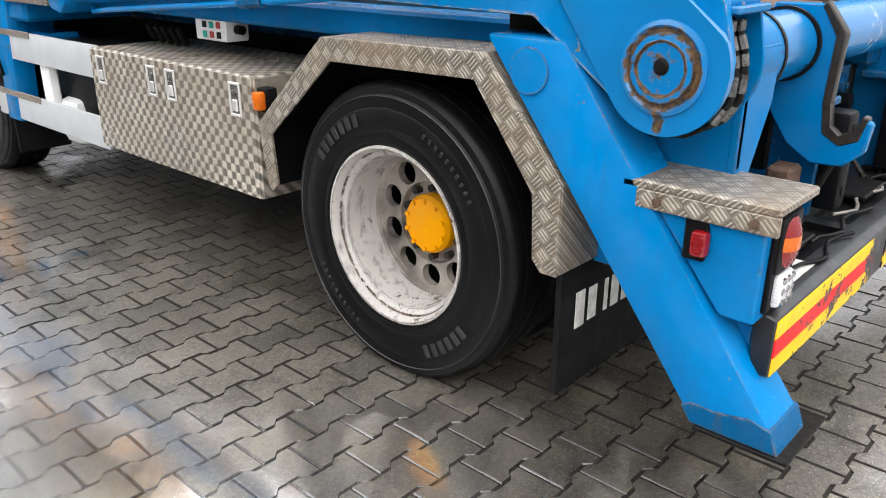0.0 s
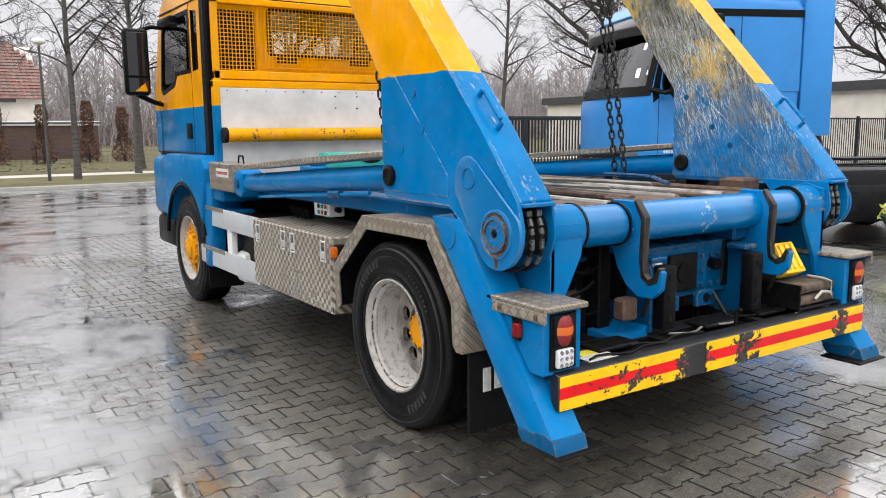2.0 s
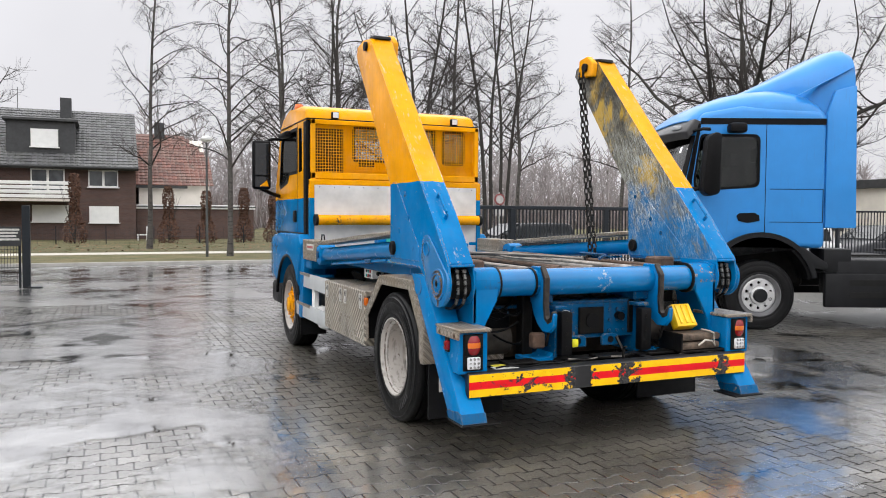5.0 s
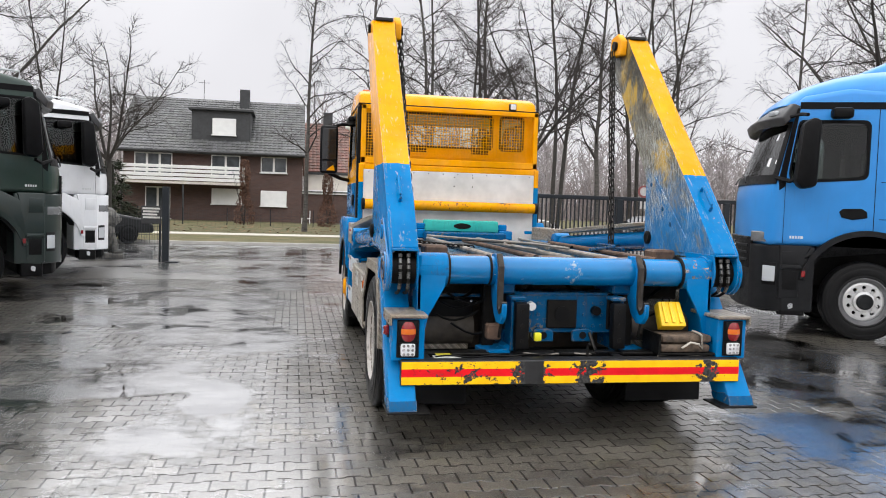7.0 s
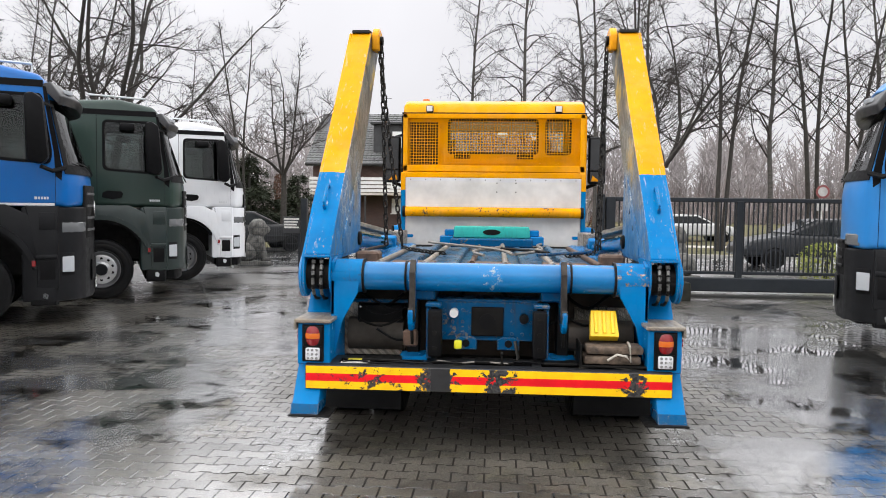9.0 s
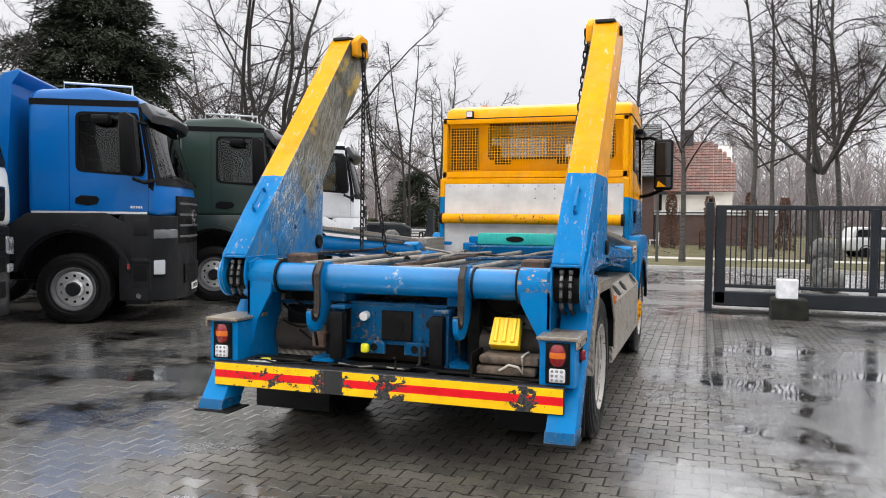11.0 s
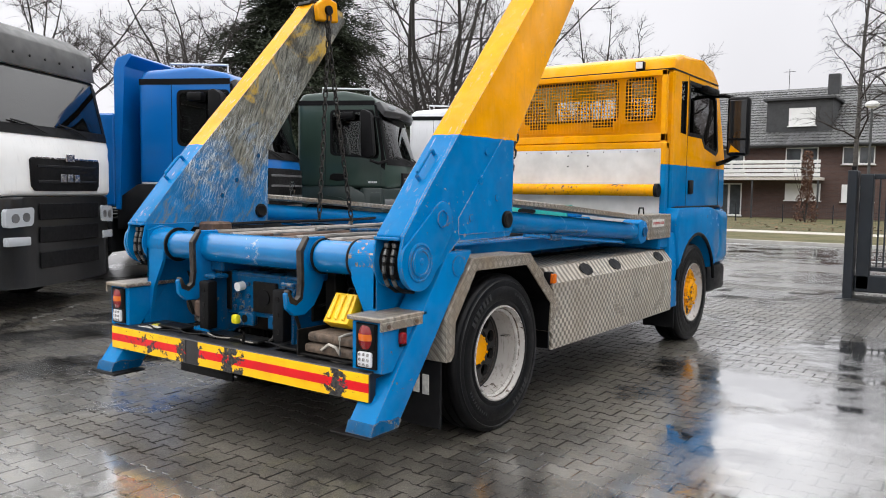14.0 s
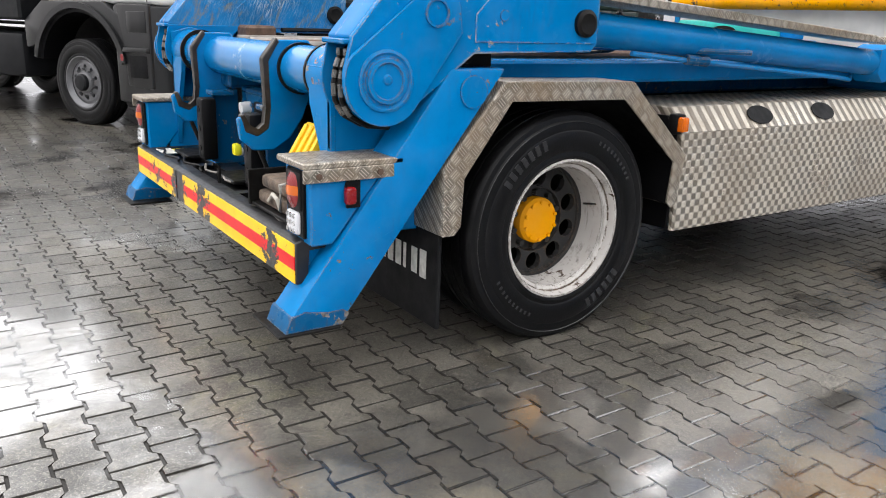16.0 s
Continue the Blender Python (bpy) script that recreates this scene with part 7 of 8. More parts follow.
def birch_bark():
    k = Mat("birch_bark")
    band = k.noise(4, 5, 0.7, stretch=(1, 1, 7))
    return k.set(color=k.mix(k.span(band, 0.5, 0.6), (0.08, 0.073, 0.066), (0.025, 0.022, 0.02)), rough=0.8)


M_birch = birch_bark()
M_twig = plain("twig_bark", (0.03, 0.023, 0.02), 0.85, 0, 0.3, 5, 0)


class Limbs:
    def __init__(self):
        self.v, self.f = [], []

    def add(self, pts, radii, seg):
        base = None
        up = Vector((0.31, 0.17, 0.93))
        for i, (p, r) in enumerate(zip(pts, radii)):
            d = (pts[min(i + 1, len(pts) - 1)] - pts[max(i - 1, 0)]).normalized()
            u = up.cross(d)
            if u.length < 0.05:
                u = Vector((1, 0, 0)).cross(d)
            u.normalize()
            w = d.cross(u)
            now = len(self.v)
            for k in range(seg):
                a = k * math.tau / seg
                self.v.append(tuple(p + r * (math.cos(a) * u + math.sin(a) * w)))
            if base is not None:
                for k in range(seg):
                    self.f.append((base + k, base + (k + 1) % seg, now + (k + 1) % seg, now + k))
            base = now

    def mesh(self, name, mat):
        me_ = bpy.data.meshes.new(name)
        me_.from_pydata(self.v, [], self.f)
        me_.materials.append(mat)
        me_.shade_smooth()
        return me_


def grow(rng, start, way, length, r0, r1, n, wander, lift):
    pts, p, d = [start.copy()], start.copy(), way.normalized()
    for i in range(n):
        d = (d + Vector((rng.gauss(0, wander), rng.gauss(0, wander), rng.gauss(0, wander) + lift))).normalized()
        p = p + d * (length / n)
        pts.append(p.copy())
    return pts, [r0 + (r1 - r0) * i / n for i in range(n + 1)]


def tree(name, seed, height, trunk_r, style, label):
    """Trunk, limbs, branches and twigs, each a tapered tube; the style sets how they rise or hang."""
    rng = random.Random(seed)
    t = thing(name, label, "tree", "bare trees round the yard")
    tr, cr = Limbs(), Limbs()
    fan = style in ("oak", "multi", "sapling")
    stems = {"birch": 1, "oak": 7, "multi": 8, "fork": 2, "sapling": 6}[style]
    first = {"birch": 0.25, "oak": 0.08, "multi": 0.1, "fork": 0.3, "sapling": 0.2}[style]
    fork_z = {"oak": 3.0, "multi": 2.2, "sapling": 3.0}.get(style, 0.0)
    if fan:
        bp, br_ = grow(rng, Vector((0, 0, -0.1)), Vector((0, 0, 1)), fork_z + 0.3, trunk_r * 1.15, trunk_r * 0.85, 6, 0.02, 0)
        br_[0] *= 1.35
        tr.add(bp, br_, 10)
    for sidx in range(stems):
        a = math.tau * sidx / stems + rng.random() * 0.6
        if fan:
            lean = (0.3, 1.2, 0.6, 1.4, 0.45, 0.95, 1.1, 0.2)[sidx] * {"oak": 1.0, "multi": 0.8, "sapling": 0.75}[style]
            pts, rad = grow(rng, Vector((0.05 * math.cos(a), 0.05 * math.sin(a), fork_z)), Vector((lean * math.cos(a), lean * math.sin(a), 1)), (height - fork_z) * rng.uniform(0.8, 1.05), trunk_r * rng.uniform(0.34, 0.52), 0.012, 14, 0.10, 0.025)
        else:
            lean = {"fork": 0.07}.get(style, 0.02)
            pts, rad = grow(rng, Vector((0.12 * math.cos(a) * (stems > 1), 0.12 * math.sin(a) * (stems > 1), -0.1)), Vector((lean * math.cos(a), lean * math.sin(a), 1)), height * (1 if stems == 1 else rng.uniform(0.8, 1)), trunk_r, 0.025, 14, 0.035, 0.03)
            rad[0] *= 1.35
        tr.add(pts, rad, 8)
        nb = {"birch": 27, "oak": 13, "multi": 11, "fork": 15, "sapling": 9}[style]
        for b in range(nb):
            f = first + (0.97 - first) * (b + rng.random()) / nb
            i = min(int(f * 14), 13)
            p = pts[i].lerp(pts[i + 1], f * 14 - i)
            a = rng.uniform(0, math.tau)
            rise = {"birch": rng.uniform(0.5, 1.1), "oak": rng.uniform(0.2, 0.8), "multi": rng.uniform(0.2, 0.9), "fork": rng.uniform(0.6, 1.2), "sapling": rng.uniform(0.3, 0.9)}[style]
            ln = height * {"birch": 0.29, "oak": 0.30, "multi": 0.26, "fork": 0.27, "sapling": 0.28}[style] * (1.12 - f * 0.85) * rng.uniform(0.7, 1.1)
            r0 = max(0.016, rad[i] * {"oak": 0.55, "sapling": 0.55}.get(style, 0.45))
            bp, br_ = grow(rng, p, Vector((math.cos(a), math.sin(a), rise)), ln, r0, 0.008, 7, 0.13, 0.02 if style != "birch" else -0.03)
            cr.add(bp, br_, 5)
            for s2 in range(int(5 + ln * 2.0)):
                g = rng.uniform(0.18, 1.0)
                j = min(int(g * 7), 6)
                q = bp[j].lerp(bp[j + 1], g * 7 - j)
                d0 = (bp[j + 1] - bp[j]).normalized()
                w = (d0 + Vector((rng.gauss(0, 0.6), rng.gauss(0, 0.6), rng.gauss(0.1, 0.45)))).normalized()
                l2 = ln * rng.uniform(0.2, 0.5) * (1.15 - g * 0.5)
                sp, sr = grow(rng, q, w, l2, max(0.007, br_[j] * 0.5), 0.004, 5, 0.16, 0.03 if style != "birch" else -0.10)
                cr.add(sp, sr, 3)
                for s3 in range(int(3 + l2 * 3.4)):
                    h = rng.uniform(0.15, 1.0)
                    m = min(int(h * 5), 4)
                    q2 = sp[m].lerp(sp[m + 1], h * 5 - m)
                    w2 = ((sp[m + 1] - sp[m]).normalized() + Vector((rng.gauss(0, 0.55), rng.gauss(0, 0.55), rng.gauss(0.05, 0.45)))).normalized()
                    tp, tr_ = grow(rng, q2, w2, rng.uniform(0.3, 0.75), 0.0055, 0.003, 3, 0.18, 0.0 if style != "birch" else -0.25)
                    cr.add(tp, tr_, 3)
    o1 = new("trunk", tr.mesh("trunk", M_birch if style == "birch" else M_bark))
    o2 = new("crown", cr.mesh("crown", M_twig))
    o1.parent = o2.parent = t
    return t


BIRCH_A = tree("birch_tree", 21, 14.5, 0.125, "birch", "tall bare birch tree with hanging twigs on the verge")
BIRCH_B = tree("birch_tree", 35, 13.0, 0.11, "birch", "slender bare birch tree with speckled bark")
FORK = tree("alder_tree", 44, 14.5, 0.105, "fork", "bare twin-stemmed tree behind the fence")
OAK = tree("oak_tree", 52, 12.5, 0.27, "oak", "large bare tree with long spreading limbs")
MULTI = tree("hazel_tree", 63, 14.0, 0.2, "multi", "bare many-stemmed tree rising behind the parked trucks")
SAPL = tree("cherry_tree", 71, 8.6, 0.13, "sapling", "small bare round-crowned tree beside the driveway")


def stand(t, x, y, turn=0, size=1.0, again=True):
    m = pose(x, y, 0, 0, 0, turn) @ Matrix.Diagonal((size, size, size, 1))
    if again:
        t.scale = (1, 1, 1)
        o = copy_thing(t, pose(x, y, 0, 0, 0, turn))
        o.scale = (size, size, size)
        return o
    t.matrix_world = m
    return t


stand(BIRCH_A, -1.35, 34.5, 40, 1.0, False)
stand(BIRCH_B, 1.15, 26.4, 0, 1.0, False)
stand(FORK, 8.7, 26.0, 20, 1.0, False)
stand(OAK, 18.0, 17.5, 130, 1.0, False)
stand(MULTI, -12.6, 19.9, 0, 0.82, False)
stand(SAPL, -9.2, 28.5, 0, 1.0, False)
for t_, x_, y_, a_, s_ in ((BIRCH_A, 3.7, 29, 160, 0.95), (BIRCH_B, 4.8, 33, 200, 1.1), (FORK, 5.7, 27.5, 95, 0.95), (BIRCH_B, 7.2, 31, 300, 1.15), (BIRCH_A, 11.0, 27, 250, 0.95), (FORK, 12.4, 26.5, 200, 1.0),
                          (FORK, 16.5, 33, 10, 1.1), (SAPL, 4.7, 17.3, 70, 0.95), (MULTI, 27.0, 24.0, 50, 1.1), (OAK, 24.0, 10.5, 10, 0.95),
                          (MULTI, -27.0, 36.0, 90, 1.0), (OAK, -22.0, 33.0, 80, 1.1), (SAPL, -24.0, 17.0, 120, 1.25), (SAPL, -30.0, 15.0, 10, 1.35), (FORK, -12.5, 33.0, 250, 0.8), (BIRCH_A, 19.0, 36, 100, 1.1), (BIRCH_B, -22.5, 52.0, 20, 1.0),
                          (SAPL, -33.0, 24.0, 220, 1.3), (BIRCH_B, 22.0, 30.0, 20, 1.1), (OAK, 33.0, 28.0, 300, 1.0)):
    stand(t_, x_, y_, a_, s_)


# conifer, columnar hedging plants, shrubs
def conifer(x, y, h, r, seed):
    rng = random.Random(seed)
    t = thing("conifer_tree", "dark green dense conifer behind the parked trucks", "tree", at=pose(x, y, 0))
    tk = Limbs()
    tk.add([Vector((0, 0, 0)), Vector((0, 0, h * 0.95))], [0.25, 0.04], 8)
    o = new("trunk", tk.mesh("trunk", M_bark))
    o.parent = t
    vs, fs = [], []
    for i in range(int(9.0 * h * r)):
        z0 = h * (0.03 + 0.95 * rng.random() ** 1.1)
        a = rng.uniform(0, math.tau)
        reach = r * (0.05 + (1 - z0 / h) ** 0.6) * rng.uniform(0.62, 1.12)
        reach *= 1.0 + 0.45 * noise.noise((1.6 * math.cos(a), 1.6 * math.sin(a), z0 * 0.5 + seed))
        for j in range(int(60 + 55 * reach)):
            g = 0.15 + 0.85 * rng.random() ** 0.6
            off = rng.gauss(0, 0.16 + 0.12 * reach * (1 - g))
            p = Vector((reach * g * math.cos(a) - off * math.sin(a), reach * g * math.sin(a) + off * math.cos(a), z0 + 0.25 * reach * g - 0.5 * reach * g * g * 0.8 + rng.gauss(0, 0.12)))
            d = Vector((0.7 * math.cos(a) + rng.gauss(0, 0.4), 0.7 * math.sin(a) + rng.gauss(0, 0.4), rng.uniform(-0.7, 0.35)))
            l, w = rng.uniform(0.16, 0.36), rng.uniform(0.022, 0.05)
            n = Vector((-math.sin(a), math.cos(a), rng.uniform(-0.8, 0.8))) * w
            m = len(vs)
            vs += [tuple(p - n), tuple(p + n), tuple(p + d * l)]
            fs.append((m, m + 1, m + 2))
    me_ = bpy.data.meshes.new("crown")
    me_.from_pydata(vs, [], fs)
    k = Mat("conifer_needles")
    k.set(color=k.mix(k.rnd(True), (0.014, 0.02, 0.011), (0.045, 0.054, 0.032)), rough=0.8, spec=0.2)
    me_.materials.append(k.m)
    o = new("crown", me_)
    o.parent = t


conifer(-24.6, 24.6, 13.2, 6.6, 4)
conifer(-30.5, 30.0, 9.0, 3.5, 9)
conifer(-13.8, 38.0, 4.4, 2.4, 12)
conifer(-11.5, 40.0, 3.4, 2.0, 15)


def tuft(name, label, cat, x, y, h, r, n, seed, colours, shape, size, group=""):
    """A shrub of many small leaves round a few stems."""
    rng = random.Random(seed)
    t = thing(name, label, cat, group, at=pose(x, y, 0))
    st = Limbs()
    for i in range(5):
        a = rng.uniform(0, 6.28)
        pts, rad = grow(rng, Vector((0, 0, 0)), Vector((0.25 * r * math.cos(a), 0.25 * r * math.sin(a), 1)), h * 0.85, 0.03, 0.006, 5, 0.06, 0.05)
        st.add(pts, rad, 4)
    o = new("stem", st.mesh("stem", M_bark))
    o.parent = t
    vs, fs = [], []
    for i in range(n):
        z = h * (0.03 + 0.97 * rng.random())
        rr = r * shape(z / h) * (0.35 + 0.7 * rng.random() ** 0.5)
        a = rng.uniform(0, math.tau)
        p = Vector((rr * math.cos(a), rr * math.sin(a), z))
        u = Vector((rng.gauss(0, 1), rng.gauss(0, 1), rng.gauss(0, 1))).normalized() * size * rng.uniform(0.6, 1.3)
        w = u.orthogonal().normalized() * size * 0.45
        m = len(vs)
        vs += [tuple(p - u), tuple(p + w), tuple(p + u), tuple(p - w)]
        fs.append((m, m + 1, m + 2, m + 3))
    me_ = bpy.data.meshes.new("foliage")
    me_.from_pydata(vs, [], fs)
    k = Mat(name + "_leaves")
    k.set(color=k.mix(k.rnd(True), *colours), rough=0.8, spec=0.2)
    me_.materials.append(k.m)
    o = new("foliage", me_)
    o.parent = t
    return t


CONE = lambda f: (1.0 if f < 0.35 else max(0.12, 1.35 - f)) * (0.75 + 0.25 * math.sin(9 * f))
BALL = lambda f: math.sqrt(max(0.02, 1 - (2 * f - 1) ** 2)) + 0.1
for i, (x_, y_, h_) in enumerate(((-4.75, 42.8, 3.9), (0.1, 42.6, 3.3), (2.2, 42.8, 3.1), (4.4, 43.0, 3.3), (-13.5, 43.0, 3.6), (6.2, 43.2, 3.0))):
    tuft("columnar_beech", "narrow columnar shrub holding brown winter leaves", "shrub", x_, y_, h_, 0.62, 1500, 30 + i, ((0.055, 0.028, 0.018), (0.13, 0.065, 0.04)), CONE, 0.08, "columnar shrubs in the garden")
tuft("evergreen_shrub", "yellow-green evergreen shrub behind the gate", "shrub", 6.9, 11.8, 1.0, 0.5, 900, 77, ((0.08, 0.11, 0.02), (0.25, 0.26, 0.06)), BALL, 0.05)
for i in range(9):
    tuft("hedge_shrub", "dark evergreen garden hedge shrub", "shrub", -16.5 - i * 1.7, 36.5 + 0.4 * math.sin(i * 2), 1.6 + 0.5 * math.sin(i), 1.1, 700, 90 + i, ((0.02, 0.03, 0.012), (0.06, 0.07, 0.03)), BALL, 0.13, "garden hedge")

# far woods: a belt of bare trees, distant haze mixed into their bark colour
far = Limbs()
rng = random.Random(8)
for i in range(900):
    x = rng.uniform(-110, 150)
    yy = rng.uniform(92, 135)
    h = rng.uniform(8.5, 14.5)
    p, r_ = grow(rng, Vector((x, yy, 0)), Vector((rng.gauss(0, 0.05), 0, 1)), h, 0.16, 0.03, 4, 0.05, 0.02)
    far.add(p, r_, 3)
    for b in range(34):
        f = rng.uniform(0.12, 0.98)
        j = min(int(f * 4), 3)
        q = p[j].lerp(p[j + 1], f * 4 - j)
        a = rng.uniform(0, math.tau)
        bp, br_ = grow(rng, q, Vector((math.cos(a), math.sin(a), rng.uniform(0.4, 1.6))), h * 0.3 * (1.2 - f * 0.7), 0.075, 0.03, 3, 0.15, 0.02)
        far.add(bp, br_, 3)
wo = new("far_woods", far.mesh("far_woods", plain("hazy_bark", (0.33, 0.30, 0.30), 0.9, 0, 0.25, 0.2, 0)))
tagged(wo, "belt of bare woodland far behind the street, its colour paled for haze", "woods", kind="stuff")
# undergrowth before them, brown with the same haze mixed in
under = Limbs()
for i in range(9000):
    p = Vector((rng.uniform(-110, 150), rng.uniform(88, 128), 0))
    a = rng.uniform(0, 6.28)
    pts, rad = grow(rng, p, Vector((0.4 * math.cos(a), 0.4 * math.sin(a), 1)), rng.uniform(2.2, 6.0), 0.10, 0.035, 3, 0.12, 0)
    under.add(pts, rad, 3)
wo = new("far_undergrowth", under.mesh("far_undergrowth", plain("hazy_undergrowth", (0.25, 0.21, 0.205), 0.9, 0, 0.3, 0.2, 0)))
tagged(wo, "reddish brown undergrowth before the far woods, its colour paled for haze", "undergrowth", kind="stuff")


# ---- parked trucks ----
def lorry_paint(name, c):
    k = Mat(name)
    f = k.noise(2.2, 4)
    streak = k.span(k.noise(6, 5, 0.6, stretch=(5, 5, 0.5)), 0.58, 0.8, 0, 0.18)
    col = k.mix(streak, k.mix(k.span(f, 0.3, 0.7), shade(c, 0.93), shade(c, 1.05)), (0.08, 0.075, 0.07))
    return k.set(color=col, rough=0.3, spec=0.25, coat=0.25, coatr=0.06)


def truck_wheel(parent, x, y, s, M_r, front=True):
    rim = lathe(BM(), [(0.27, -0.06), (0.30, -0.03), (0.312, -0.012), (0.312, -0.004), (0.30, -0.004), (0.285, -0.03), (0.26, -0.05), (0.25, -0.05)], 36)
    w = part("wheel", rim, M_wheel_d, parent, "steel truck wheel")
    w.matrix_local = pose(x, y, 0.51, 0, 0, 0 if s > 0 else 180)
    disc = BM()
    holed_disc(disc, 0.14, 0.225, 0.185, 0.025, 10, -0.05, 0.03)
    lathe(disc, [(0.225, -0.05), (0.252, -0.06)], 30)
    lathe(disc, [(0.14, -0.05), (0.13, -0.02), (0.1, -0.01)], 30)
    nuts(disc, 10, 0.16, -0.035, 0.014, 0.035)
    part("wheel_disc", disc, M_r, w)
    part("hub", lathe(BM(), [(0.1, -0.01), (0.1, 0.03), (0.085, 0.045), (0.0005, 0.05)], 24), M_grey, w)
    part("tyre", tyre_mesh(0.3, 0.0, seg=48), M_rubber, w, "black lorry tyre")
    part("brake_drum", lathe(BM(), [(0.26, -0.09), (0.26, -0.3), (0.05, -0.3)], 24), M_iron, w)


M_wheel = plain("silver_wheel", (0.5, 0.5, 0.5), 0.35, 0.6, 0.12, 6)
M_wheel_d = plain("dark_wheel", (0.12, 0.12, 0.125), 0.4, 0.4, 0.2, 6)
M_lampbright = lens_mat("bright_headlamp_glass", (0.42, 0.44, 0.46))
M_lampdim = lens_mat("smoked_headlamp_glass", (0.12, 0.125, 0.13))
M_lampglass = lens_mat("headlamp_glass", (0.34, 0.36, 0.38))


M_gel = plain("dirty_grey_gel_coat", (0.05, 0.05, 0.05), 0.5, 0, 0.35, 3)
M_screen = clear_glass("windscreen_glass", (0.26, 0.28, 0.28), 1.9)
M_visor = plain("grey_visor_plastic", (0.022, 0.022, 0.024), 0.35, 0, 0.3, 5, spec=0.4)


def parked_truck(label, c, at, style, body=None, wheels=None, skirt=None):
    """A cab-over truck: origin under the front axle's middle, y ahead."""
    t = thing("parked_truck", label, "truck", "trucks parked round the yard")
    M_p = lorry_paint("lorry_paint", c)
    M_low = M_grey if skirt is None else lorry_paint("lower_paint", skirt)
    man = style == "man"
    hi = style == "tall"
    yr = -0.95 if hi else -0.62
    top = 3.06 if hi else 3.36 if man else 3.2
    zb = 1.2 if hi else 1.42 if man else 1.58
    prof = [(yr, zb), (yr, top), (yr + 0.1, top + 0.16), (0.3, top + 0.22), (0.92, top + 0.1), (1.05, top - 0.05), (1.40, 2.08), (1.44, 1.9), (1.44, zb)]
    cb_ = part("cab_shell", prism(BM(), prof, "x", -1.17, 1.17, 0.085, 3), M_p, t)
    if hi:
        dome = [(1.16, 1.02, 0.02), (1.08, 1.07, 0.12), (0.92, 1.10, 0.23), (0.7, 1.12, 0.33), (0.4, 1.14, 0.43), (0.1, 1.15, 0.49), (-0.2, 1.155, 0.52), (-0.5, 1.155, 0.50), (-0.72, 1.15, 0.43), (-0.86, 1.145, 0.32), (-0.94, 1.14, 0.14)]
        part("roof_dome", loft(BM(), [(y, w, 3.06, h) for y, w, h in dome], 3.6), M_p, cb_, "rounded blue cab roof")
        fin = [(0.25, 0.30, 0.10), (0.0, 0.48, 0.20), (-0.3, 0.66, 0.33), (-0.6, 0.84, 0.48), (-0.85, 1.0, 0.62), (-1.1, 1.09, 0.75), (-1.26, 1.11, 0.79), (-1.36, 1.11, 0.74)]
        df = part("air_deflector", loft(BM(), [(y, w, 3.34 if y > -0.8 else 3.08, h + (0.06 if y > -0.8 else 0.32)) for y, w, h in fin], 5.0), M_p, cb_, "tall blue roof air deflector")
        for s in (-1, 1):
            part("side_deflector", side(s, prism(BM(), [(-1.40, 1.50), (yr + 0.01, 1.50), (yr + 0.01, 3.16), (-1.05, 3.5), (-1.36, 3.58)], "x", 1.09, 1.16, 0.02, 2)), M_p, cb_)
            part("deflector_crease", side(s, prism(BM(), [(-0.55, 3.44), (-1.33, 3.84), (-1.34, 3.855), (-0.56, 3.452)], "x", 1.0, 1.118, 0.002)), M_p, df)
    def front_y(z):
        return 1.05 + (top - 0.05 - z) / (top - 0.05 - 2.08) * 0.35

    if man:
        part("roof_spoiler", prism(BM(), [(yr, top + 0.06), (0.3, top + 0.27), (0.85, top + 0.2), (1.1, top - 0.03), (1.13, top - 0.14), (yr, top - 0.1)], "x", -1.15, 1.15, 0.1, 3), M_gel, cb_)
        vz = prism(BM(), [(front_y(3.02) + 0.03, 3.02), (front_y(3.02) + 0.06, 3.0), (front_y(top) + 0.10, top), (front_y(top), top + 0.1), (front_y(top) - 0.1, top + 0.1), (front_y(top) - 0.02, top - 0.06)], "x", -1.16, 1.16, 0.02, 2)
        vp = part("sun_visor", vz, M_gel, cb_, "grey visor panel over the windscreen")
        for i in range(7):
            x = -0.9 + i * 0.3
            part("visor_bolt", rod(BM(), (x, front_y(3.16) + 0.05, 3.15), (x, front_y(3.16) + 0.085, 3.16), 0.016, 10), M_black, vp)
        part("red_hose", rod(BM(), (-1.0, -0.1, top + 0.3), (1.0, -0.1, top + 0.3), 0.06, 12), M_red, cb_)
    else:
        vis = prism(BM(), [(0.93, top - 0.02), (1.12, top + 0.02), (1.34, top - 0.16), (1.30, top - 0.28), (1.05, top - 0.12)], "x", -1.16, 1.16, 0.02, 2)
        part("sun_visor", vis, M_visor, cb_, "black sun visor")
        for x in (-0.9, 0.9):
            part("visor_lamp", box(BM(), (x - 0.08, 1.24, top - 0.12), (x + 0.08, 1.32, top - 0.06), 0.01), M_lampglass, cb_)
    wz0, wz1 = (2.17, 3.0) if man else (2.02, top - 0.22)
    ws = [(front_y(wz0) + 0.004, wz0), (front_y(wz0) + 0.02, wz0), (front_y(wz1) + 0.02, wz1), (front_y(wz1) + 0.004, wz1)]
    sf_ = part("screen_frame", prism(BM(), [(a - 0.006, z) for a, z in ws], "x", -1.16, 1.16, 0), M_black, cb_)
    wz2, wz3 = wz0 + 0.12, wz1 - 0.03
    wi = [(front_y(z) + o, z) for z, o in ((wz2, 0.0), (wz2, 0.008), (wz3, 0.008), (wz3, 0.0))]
    part("windscreen", prism(BM(), wi, "x", -1.10, 1.10, 0), M_screen, cb_, "windscreen")
